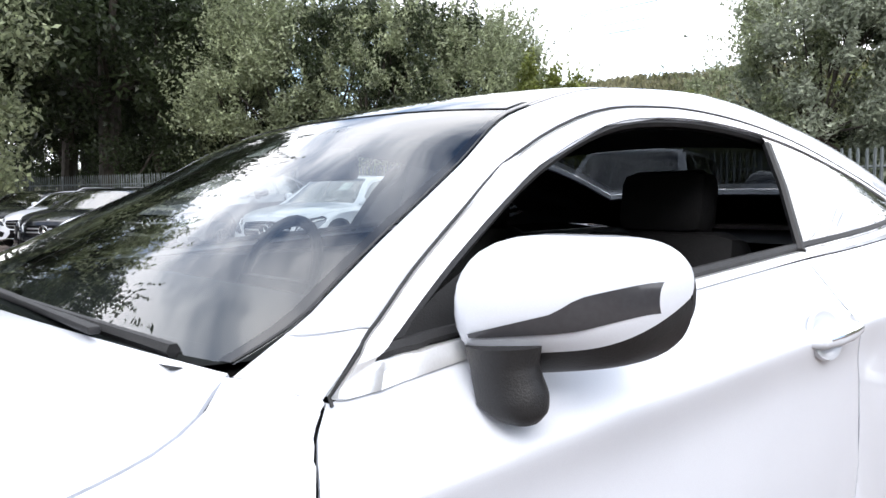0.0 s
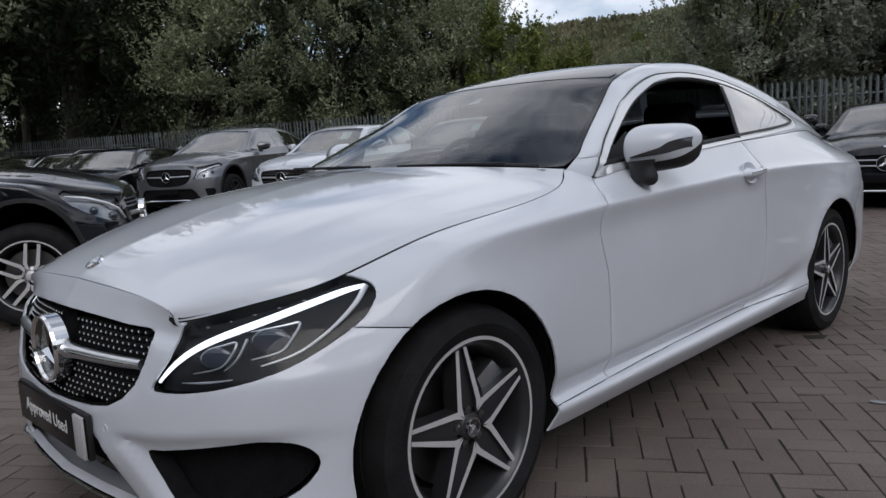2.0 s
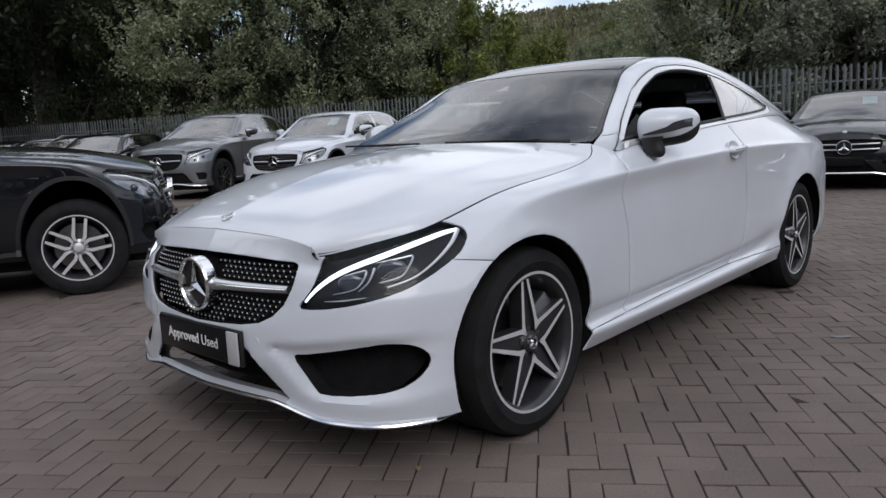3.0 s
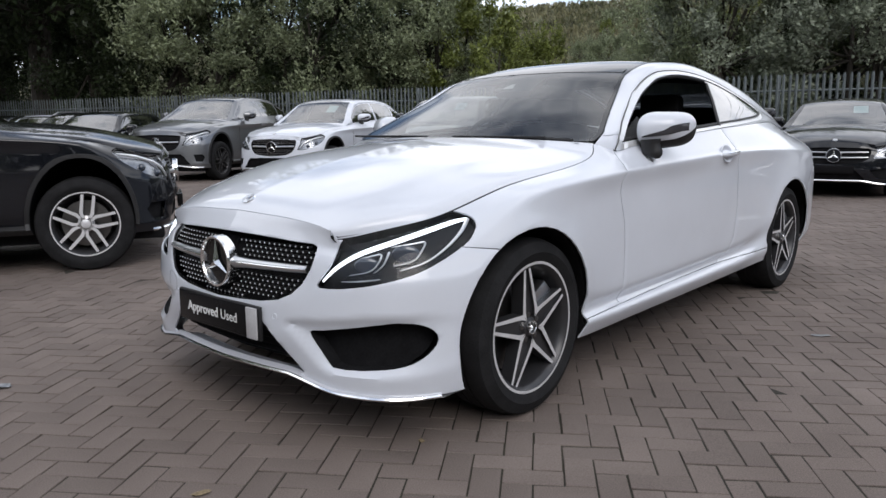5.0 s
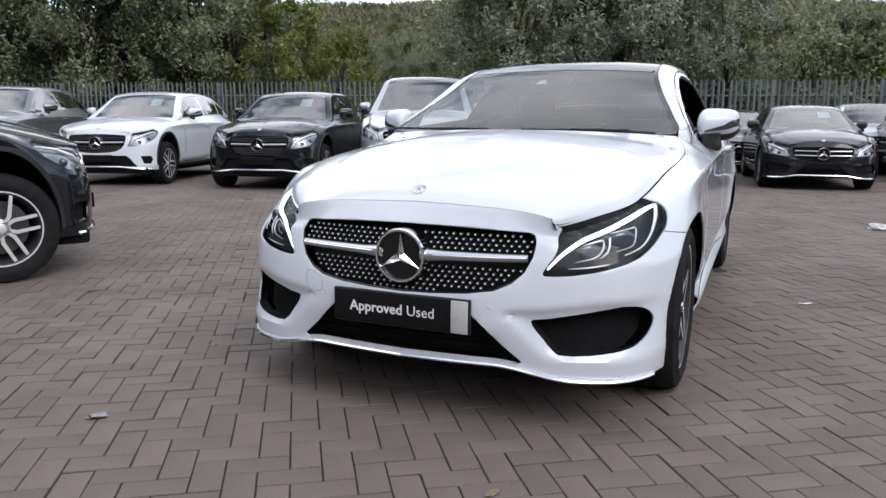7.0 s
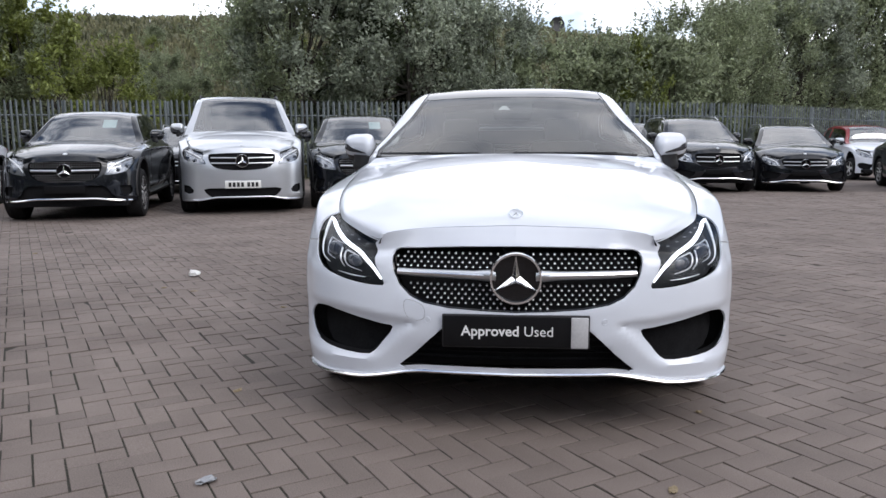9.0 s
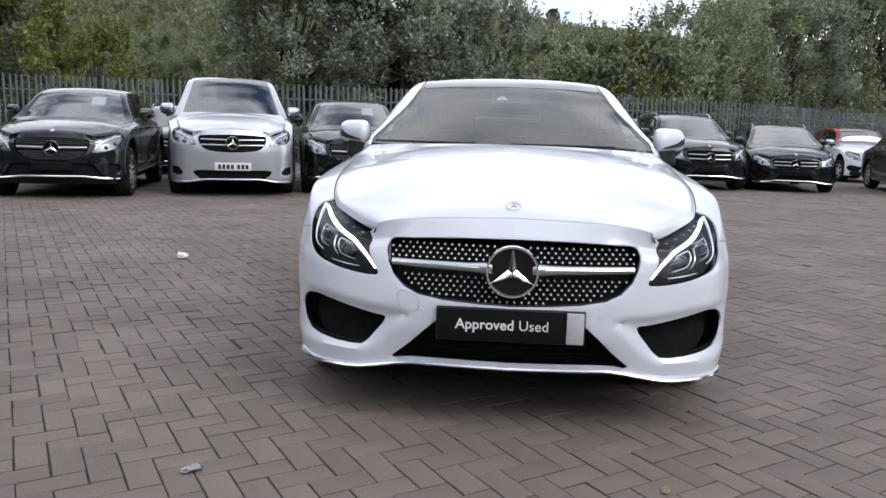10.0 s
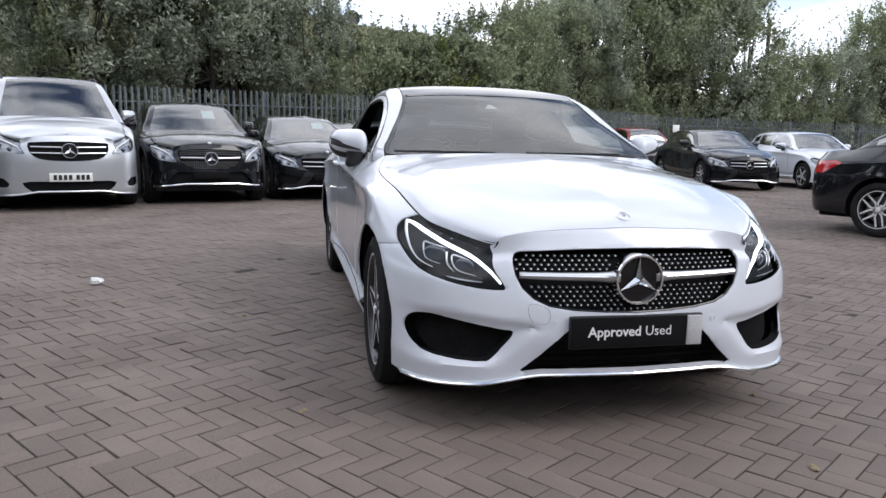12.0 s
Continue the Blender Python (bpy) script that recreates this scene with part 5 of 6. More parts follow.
        stroke = lambda line, deep, thick: tube(bm, [at(p, z, deep) for p, z in eased(line)], list(np.interp(np.linspace(0, 1, 4 * len(line) - 3), np.linspace(0, 1, len(thick)), thick)), 8)
        stroke([(-0.034, 0.564), (-0.012, 0.587), (0.018, 0.613), (0.065, 0.642), (0.135, 0.67), (0.235, 0.7), (0.33, 0.727), (0.395, 0.744), (0.44, 0.752)], 0.012, (0.0035, 0.005, 0.0065, 0.0075, 0.0085, 0.0085, 0.0075, 0.004))
        part("light_guide", bm, LIGHT, lamp, "lit white eyebrow strip")
        bm = bmesh.new()
        stroke([(0.44, 0.75), (0.42, 0.715), (0.378, 0.674), (0.326, 0.639), (0.285, 0.622), (0.225, 0.607)], 0.016, (0.0075, 0.0065, 0.0045, 0.003, 0.0025, 0.0015))
        part("light_hook", bm, BRIGHT, lamp, "silver hook line")
        for p0, z0, k, brow in (
            (0.112, 0.617, 0.95, [(0.09, 0.639), (0.134, 0.649), (0.16, 0.652), (0.151, 0.627), (0.123, 0.602), (0.056, 0.587)]),
            (0.238, 0.651, 1.1, [(0.19, 0.675), (0.27, 0.685), (0.301, 0.686), (0.284, 0.653), (0.263, 0.633), (0.2, 0.62)]),
        ):
            bm = bmesh.new()
            stroke(brow, 0.02, (0.001, 0.0028, 0.0036, 0.003, 0.002, 0.001))
            part("lens_frame", bm, SATIN, lamp, "silver lens frame")
            bm = bmesh.new()
            c = at(p0, z0, 0.034)
            bmesh.ops.create_uvsphere(bm, u_segments=20, v_segments=12, radius=0.034 * k, matrix=pose(c.x, c.y, c.z, 0, 0, s * 40) @ Matrix.Diagonal((1.3, 0.35, 0.85, 1)))
            part("projector_lens", bm, LENS, lamp, "dark glass projector lens")
        bm = bmesh.new()
        stroke([(0.186, 0.661), (0.168, 0.622), (0.137, 0.597)], 0.018, (0.004, 0.003, 0.001))
        part("reflector_fin", bm, SATIN, lamp, "bright reflector fin")
        bm = bmesh.new()
        stroke([(0.03, 0.567), (0.09, 0.571), (0.16, 0.58)], 0.014, (0.001, 0.0028, 0.0012))
        part("lower_trim_line", bm, SATIN, lamp)
        for k in range(6):
            bm = bmesh.new()
            p = 0.06 + 0.055 * k
            bmesh.ops.create_uvsphere(bm, u_segments=8, v_segments=6, radius=0.004, matrix=Matrix.Translation(at(p + 0.02, 0.682 + 0.012 * k, 0.02)) @ Matrix.Diagonal((2, 1, 0.6, 1)))
            part("lamp_stud", bm, REFLECTOR, lamp)
    # grille: black backing, studs, bar, badge
    g = mirrored(pushed(skins["grille"].copy(), 0.05))
    grille = part("grille", g, VOID, car, "black grille with rows of silver studs")
    # added black sheet, stops lit paving showing through behind the grille
    bm = bmesh.new()
    box(bm, (-0.46, -0.5, 0.2), (0.46, -0.47, 0.71), 0.01)
    part("radiator_panel", bm, VOID, grille, "black sheet added behind the grille to block the light")
    bm = bmesh.new()
    pins = bmesh.new()
    face_y = lambda x, z: sh.spot(x, z, 0).y
    row = 0
    for z in np.arange(0.474, 0.692, 0.0158):
        for x in np.arange(-0.4725, 0.48, 0.0255):
            xx = x + (0.01275 if row % 2 else 0)
            if not inside([(a, b) for a, b in GRILLE[1:-1]] + [(-a, b) for a, b in GRILLE[-2:0:-1]], xx * 1.025, z + (0.014 if z > 0.6 else -0.006)) or abs(z - 0.59 - 0.0 * xx) < 0.026 or math.hypot(xx, z - 0.585) < 0.1:
                continue
            y = face_y(abs(xx), z) + 0.025
            v = [pins.verts.new(q) for q in ((xx - 0.005, y, z), (xx, y, z - 0.0042), (xx + 0.005, y, z), (xx, y, z + 0.0042), (xx, y - 0.0025, z))]
            for a in range(4):
                pins.faces.new((v[a], v[(a + 1) % 4], v[4]))
            box(bm, (xx - 0.0025, y + 0.002, z - 0.004), (xx + 0.0025, y + 0.02, z + 0.004))
        row += 1
    tagged(part("grille_studs", pins, ALLOY, grille, "small silver diamond studs", smooth=False), kind="stuff")
    tagged(part("grille_mesh", bm, TRIM, grille, "black pins of the grille mesh", smooth=False), kind="stuff")
    for s in (-1, 1):
        bm = bmesh.new()
        pts = [(s * x, face_y(x, 0.59) - 0.0 + 0.012 * (x / 0.44) ** 2, 0.592 + 0.012 * x) for x in (0.07, 0.15, 0.25, 0.35, 0.43)]
        tube(bm, pts, [0.024, 0.017, 0.0155, 0.0145, 0.013], 12, flat=1.0)
        part("grille_bar", bm, SATIN, grille, "silver louvre bar")
        bm = bmesh.new()
        tube(bm, [(x, y - 0.017 + 0.006 * abs(x), z + 0.002) for x, y, z in pts], [0.004, 0.0035, 0.003, 0.003, 0.002], 6)
        part("bar_edge", bm, CHROME, grille, "bright edge of the bar")
    emblem(grille, "star_badge", pose(0, -0.726, 0.587, 90, 0, 0), 0.094)
    bm = bmesh.new()
    edge_pts = [(x, z) for x, z in GRILLE[1:-1]]
    loop = [(x, face_y(abs(x), z) + 0.013, z) for x, z in edge_pts + [(-a, b) for a, b in edge_pts[-2:0:-1]]]
    tube(bm, loop, 0.005, 6, True)
    part("grille_frame", bm, GLOSS, grille, "thin dark grille frame")
    # intakes
    for s in (-1, 1):
        b = skins["intake"].copy() if s > 0 else flipped(skins["intake"])
        pushed(b, 0.06)
        intake = part("side_intake", b, VOID, car, "black mesh side air intake")
        bm = bmesh.new()
        rows = []
        for deep in (0.002, 0.05):
            rows.append([(s * x, face_y(x, z) + deep, z) for x, z in rounded(INTAKE, 3) + [INTAKE[0]]])
        sheet(bm, rows)
        part("intake_wall", bm, VOID, intake)
    b = mirrored(pushed(skins["mouth"].copy(), 0.09))
    mouth = part("lower_intake", b, VOID, car, "black lower air intake")
    bm = bmesh.new()
    for z in (0.275, 0.3, 0.325, 0.35):
        tube(bm, [(x, face_y(abs(x), z) + 0.07, z) for x in np.linspace(-0.4, 0.4, 17)], 0.005, 4)
    part("intake_slat", bm, VOID, mouth, "black slats")
    bm = bmesh.new()
    ring = sh.side[0][sh.side[0][:, 1] < -0.4]
    line = [Vector(p) for p in ring]
    rows = [[p + Vector((0, 0.012, 0.016)) for p in line], [p + Vector((0, -0.012, 0.003)) for p in line], [p + Vector((0, 0.0, -0.01)) for p in line], [p + Vector((0, 0.09, -0.012)) for p in line]]
    sheet(bm, rows)
    part("splitter_lip", mirrored(bm), LIP, car, "satin silver front splitter blade")
    bm = bmesh.new()
    line = [p + Vector((0, -0.012, 0.0)) for p in line]
    full = [Vector((-p.x, p.y, p.z)) for p in line[::-1]] + line[1:]
    tube(bm, full, 0.0065, 6)
    part("lip_chrome", bm, CHROME, car, "chrome strip along the lip")
    # plate
    plate = part("dealer_plate", (lambda b: (box(b, (-0.257, -0.742, 0.342), (0.257, -0.73, 0.451), 0.003), b)[1])(bmesh.new()), PLATE, car, "black dealer plate with white lettering")
    bm = bmesh.new()
    box(bm, (-0.262, -0.737, 0.336), (0.262, -0.722, 0.457), 0.004)
    part("plate_holder", bm, TRIM, plate)
    bm = bmesh.new()
    box(bm, (0.196, -0.748, 0.341), (0.256, -0.738, 0.452), 0.003)
    part("plate_end", bm, PLATE_END, plate, "plain silver end panel")
    m = pose(-0.193, -0.7425, 0.382, 90, 0, 0)
    first = text("lettering", "Approved", 0.0512, INK, plate, m, 0.0009)
    wide_to = max(v.co.x for v in first.data.vertices)
    text("lettering", "Used", 0.0512, INK, plate, pose(wide_to + 0.017, -0.7425, 0.382, 90, 0, 0))
    # small fittings
    emblem(hood, "bonnet_emblem", pose(0, -0.573, 0.795, 32, 0, 0), 0.027)
    for x, z, t in ((0.317, 0.43, 0), (-0.317, 0.43, 0), (0.344, 0.48, 40), (-0.344, 0.48, 40)):
        s = 1 if x > 0 else -1
        q = sh.spot(abs(x), z, t)
        bm = bmesh.new()
        lathe(bm, [(0.0115, -0.003), (0.0115, 0.0015), (0.0095, 0.002), (0.009, 0.0005), (0.001, 0.001)], 20, pose(s * q.x, q.y, q.z, 90, 0, s * (8 if t == 0 else 52)))
        part("parking_sensor", bm, WHITE, car, "small round parking sensor")
    # the cover's shut line, its shade drawn as a thin grey bead
    bm = bmesh.new()
    flap = rounded([(-0.395, 0.5), (-0.335, 0.48), (-0.33, 0.437), (-0.36, 0.425), (-0.39, 0.435), (-0.405, 0.47)], 4)
    tube(bm, [(x, face_y(abs(x), z) - 0.0005, z) for x, z in flap], 0.0008, 4, True)
    part("tow_cover", bm, GREY, car, "round towing eye cover outline")
    for s, x0 in ((1, 0.08), (-1, -0.62)):
        bm = bmesh.new()
        tube(bm, [(x0 + 0.56, 0.64, 0.995), (x0 + 0.3, 0.6, 1.008), (x0 - 0.05, 0.59, 1.008)], [0.009, 0.008, 0.006], 6)
        arm = part("wiper", bm, TRIM, car, "black wiper")
        bm = bmesh.new()
        box(bm, (x0 - 0.08, 0.585, 1.004), (x0 + 0.45, 0.6, 1.014), 0.003)
        part("wiper_blade", bm, TRIM, arm)
    bm = bmesh.new()
    rows = [[(x, 0.545 + 0.105 * (x / 0.73) ** 2 + dy, 0.983 - 0.014 * (x / 0.73) ** 2 + dz) for x in np.linspace(-0.68, 0.68, 30)] for dy, dz in ((0.003, -0.012), (0.05, -0.005), (0.11, 0.005))]
    sheet(bm, rows)
    part("scuttle_panel", bm, TRIM, car, "black panel under the wipers")
    # cabin
    bm = bmesh.new()
    box(bm, (-0.7, 0.72, 0.7), (0.7, 1.2, 0.96), 0.06)
    part("dashboard", bm, SEAT, car, "black dashboard")
    bm = bmesh.new()
    rows = [[(x, y, z) for x in np.linspace(-0.68, 0.68, 12)] for y, z in ((0.62, 0.985), (0.8, 0.975), (1.1, 0.965))]
    sheet(bm, rows)
    part("dash_top", bm, SEAT, car)
    bm = bmesh.new()
    under = lambda y, d: float(np.interp(y, sh.house[:, 0, 1], sh.house[:, 0, 2])) - d
    ring = lambda d, w: [[(x * w, y, under(y, d)) for x in (-1, -0.5, 0, 0.5, 1)] for y in (1.075, 1.13, 1.18, 1.235)]
    sheet(bm, ring(0.012, 0.115))
    sheet(bm, ring(0.045, 0.1))
    for y in (1.075, 1.235):
        sheet(bm, [[(x * 0.115, y, under(y, 0.012)) for x in (-1, 0, 1)], [(x * 0.1, y, under(y, 0.045)) for x in (-1, 0, 1)]])
    for s in (-1, 1):
        sheet(bm, [[(s * w, y, under(y, d)) for y in (1.075, 1.13, 1.18, 1.235)] for w, d in ((0.115, 0.012), (0.1, 0.045))])
    housing = part("sensor_housing", bm, TRIM, car, "black camera housing behind the screen")
    bm = bmesh.new()
    sheet(bm, [[(-0.05 - w, y, under(y, 0.008)), (-0.05 + w, y, under(y, 0.008))] for y, w in ((1.1, 0.034), (1.15, 0.012))])
    part("camera_window", bm, ALLOY, housing, "pale wedge shaped camera window")
    bm = bmesh.new()
    box(bm, (-0.11, 1.24, 1.2), (0.11, 1.27, 1.27), 0.012)
    part("cabin_mirror", bm, TRIM, car)
    for x in (-0.36, 0.36):
        bm = bmesh.new()
        box(bm, (x - 0.25, 1.45, 0.42), (x + 0.25, 2.0, 0.56), 0.06)
        seat = part("front_seat", bm, SEAT, car, "black leather front seat")
        bm = bmesh.new()
        box(bm, (x - 0.24, 1.92, 0.5), (x + 0.24, 2.07, 1.08), 0.06, pose(0, 0, 0, -14, 0, 0))
        part("backrest", bm, SEAT, seat)
        bm = bmesh.new()
        box(bm, (x - 0.13, 2.03, 1.06), (x + 0.13, 2.13, 1.23), 0.04, pose(0, 0, 0, -8, 0, 0))
        part("headrest", bm, SEAT, seat)
    bm = bmesh.new()
    box(bm, (-0.62, 2.65, 0.5), (0.62, 2.8, 1.02), 0.06, pose(0, 0, 0, -18, 0, 0))
    part("rear_bench", bm, SEAT, car, "black rear bench")
    bm = bmesh.new()
    ringp = [Vector((0.185 * math.cos(a), 0, 0.185 * math.sin(a))) for a in np.linspace(0, 2 * math.pi, 28, endpoint=False)]
    mt = pose(-0.36, 1.32, 0.93, -22, 0, 0)
    tube(bm, [mt @ p for p in ringp], 0.016, 8, True)
    box(bm, tuple(mt @ Vector((-0.17, -0.01, -0.025))), tuple(mt @ Vector((0.17, 0.01, 0.025))), 0.005)
    part("steering_wheel", bm, SEAT, car, "black steering wheel")
    for s in (-1, 1):
        bm = bmesh.new()
        box(bm, (s * 0.74 - 0.05, 0.8, 0.35), (s * 0.74 + 0.03, 2.4, 0.995), 0.03)
        part("door_card", bm, SEAT, car, "black inner door panel")
    bm = bmesh.new()
    rows = [[(x, y, np.interp(y, sh.rows, sh.house[:, 0, 2]) - 0.035 - 0.03 * (x / 0.5) ** 2) for x in np.linspace(-0.52, 0.52, 10)] for y in np.linspace(1.25, 2.5, 10)]
    sheet(bm, rows)
    part("headlining", bm, SEAT, car, "black roof lining")
    bm = bmesh.new()
    sheet(bm, [[(x, y, 1.02 + 0.012 * (y - 2.7)) for x in np.linspace(-0.7, 0.7, 8)] for y in (2.6, 3.0, 3.36)])
    part("parcel_shelf", bm, SEAT, car, "black parcel shelf")
    return car


coupe()


# the other cars in the yard
def roofline(base, top, rear, end, cowl, high, half, belt_end=None, drop=0.03):
    """Greenhouse stations for a car: screen base and top, rear window top and base along the car; heights and half width."""
    low_end = belt_end or cowl + 0.06
    y = [base, base + 0.15, (base + top) / 2, top, top + 0.3, (top + rear) / 2 + 0.15, rear - 0.05, rear + (end - rear) * 0.5, end]
    c = [cowl, cowl + (high - 0.06 - cowl) * 0.26, cowl + (high - 0.06 - cowl) * 0.56, high - 0.06, high - 0.015, high, high - drop, low_end + (high - drop - low_end) * 0.58, low_end]
    xr = [half + 0.17, half + 0.14, half + 0.08, half, half - 0.01, half - 0.01, half - 0.01, half - 0.0, half + 0.0]
    zr = [z - d for z, d in zip(c, (0.03, 0.06, 0.055, 0.04, 0.03, 0.03, 0.035, 0.035, 0.03))]
    xd = [x + 0.075 for x in xr]
    zd = [z - d for z, d in zip(zr, (0.0, 0.01, 0.03, 0.055, 0.06, 0.06, 0.07, 0.05, 0.01))]
    return y, c, xr, zr, xd, zd


STYLES = {
    "saloon": dict(shell=dict(rise=((0, 0.2, 0.7, 1.0, 1.2), (0, 0.2, 0.71, 1.01, 1.21)), roof=roofline(0.6, 1.3, 2.65, 3.3, 1.0, 1.44, 0.55)), wheel=0.33, rim=0.225, windows=((0.85, 1.82), (1.9, 2.72), (2.76, 3.0)), screen=(1.3, 2.68, 3.26), mirror=(0.84, 1.0, 1.06), style="twin"),
    "estate": dict(shell=dict(rise=((0, 0.2, 0.7, 1.0, 1.2), (0, 0.2, 0.71, 1.01, 1.21)), roof=roofline(0.6, 1.3, 3.35, 3.72, 1.0, 1.46, 0.56)), wheel=0.33, rim=0.225, windows=((0.85, 1.82), (1.9, 2.72), (2.78, 3.4)), screen=(1.3, 3.38, 3.7), mirror=(0.84, 1.0, 1.06), rails=True),
    "crossover": dict(shell=dict(wide=1.03, reach=((-1, -0.745, 0, 4), (-0.95, -0.7, 0, 4)), rise=((0, 0.2, 0.34, 0.7, 1.0, 1.2), (0, 0.28, 0.37, 0.84, 1.11, 1.28)), roof=roofline(0.62, 1.28, 2.75, 3.62, 1.1, 1.6, 0.58, 1.2)), wheel=0.352, rim=0.24, windows=((0.87, 1.82), (1.9, 2.75), (2.8, 3.25)), screen=(1.28, 2.8, 3.55), mirror=(0.9, 1.0, 1.2), cladding=True, style="twin"),
    "large_crossover": dict(shell=dict(wide=1.12, reach=((-1, 0, 2.84, 4), (-1.05, 0, 2.92, 4.1)), rise=((0, 0.2, 0.34, 0.7, 1.0, 1.2), (0, 0.28, 0.4, 0.92, 1.22, 1.4)), roof=roofline(0.62, 1.35, 2.75, 3.75, 1.21, 1.72, 0.61, 1.28)), wheel=0.385, rim=0.265, windows=((0.87, 1.85), (1.93, 2.8), (2.85, 3.3)), screen=(1.35, 2.8, 3.68), mirror=(0.96, 1.05, 1.29), cladding=True, style="twin"),
    "compact": dict(shell=dict(wide=1.0, reach=((-1, 0, 2.84, 3.85), (-1, 0, 2.7, 3.5)), rise=((0, 0.2, 0.34, 0.7, 1.0, 1.2), (0, 0.24, 0.35, 0.77, 1.03, 1.2)), roof=roofline(0.55, 1.2, 2.95, 3.35, 1.02, 1.49, 0.57)), wheel=0.335, rim=0.22, windows=((0.8, 1.7), (1.78, 2.55), (2.6, 3.0)), screen=(1.2, 3.0, 3.33), mirror=(0.86, 0.95, 1.1), rails=True),
    "suv": dict(shell=dict(wide=1.04, reach=((-1, 0, 2.84, 3.85), (-1, 0, 2.8, 3.7)), rise=((0, 0.2, 0.34, 0.7, 1.0, 1.2), (0, 0.27, 0.37, 0.84, 1.12, 1.3)), roof=roofline(0.58, 1.24, 3.1, 3.55, 1.11, 1.63, 0.6)), wheel=0.36, rim=0.235, windows=((0.85, 1.8), (1.88, 2.7), (2.76, 3.2)), screen=(1.24, 3.14, 3.52), mirror=(0.9, 1.0, 1.19), rails=True),
    "hatch": dict(shell=dict(wide=0.99, reach=((-1, 0, 2.84, 3.85), (-1, 0, 2.7, 3.45)), rise=((0, 0.2, 0.7, 1.0, 1.2), (0, 0.2, 0.7, 0.99, 1.18)), roof=roofline(0.55, 1.2, 2.85, 3.3, 0.98, 1.43, 0.55)), wheel=0.32, rim=0.22, windows=((0.8, 1.7), (1.78, 2.5), (2.55, 2.9)), screen=(1.2, 2.9, 3.28), mirror=(0.84, 0.95, 1.04)),
    "van": dict(shell=dict(wide=1.07, reach=((-1, -0.625, 0, 0.6, 2.84, 3.85), (-1.12, -0.8, 0, 0.3, 3.2, 4.2)), rise=((0, 0.2, 0.34, 0.46, 0.7, 0.765, 1.0, 1.2), (0, 0.22, 0.36, 0.66, 0.93, 1.0, 1.26, 1.45)), roof=roofline(0.3, 0.98, 3.9, 4.12, 1.22, 1.88, 0.63, 1.3)), wheel=0.34, rim=0.22, windows=((0.55, 1.35), (1.45, 2.6), (2.7, 3.8)), screen=(0.98, 3.9, 4.1), mirror=(0.93, 0.62, 1.3), rails=True),
    "city": dict(shell=dict(wide=0.92, reach=((-1, -0.625, 0, 0.6, 2.84, 3.85), (-0.75, -0.48, 0, 0.28, 1.87, 2.22)), rise=((0, 0.2, 0.7, 1.0, 1.2), (0, 0.2, 0.78, 1.03, 1.2)), roof=roofline(0.26, 0.72, 1.75, 2.1, 1.02, 1.54, 0.54)), wheel=0.3, rim=0.19, windows=((0.45, 1.35), (1.42, 1.8)), screen=(0.72, 1.78, 2.08), mirror=(0.77, 0.5, 1.08), plain=True),
}


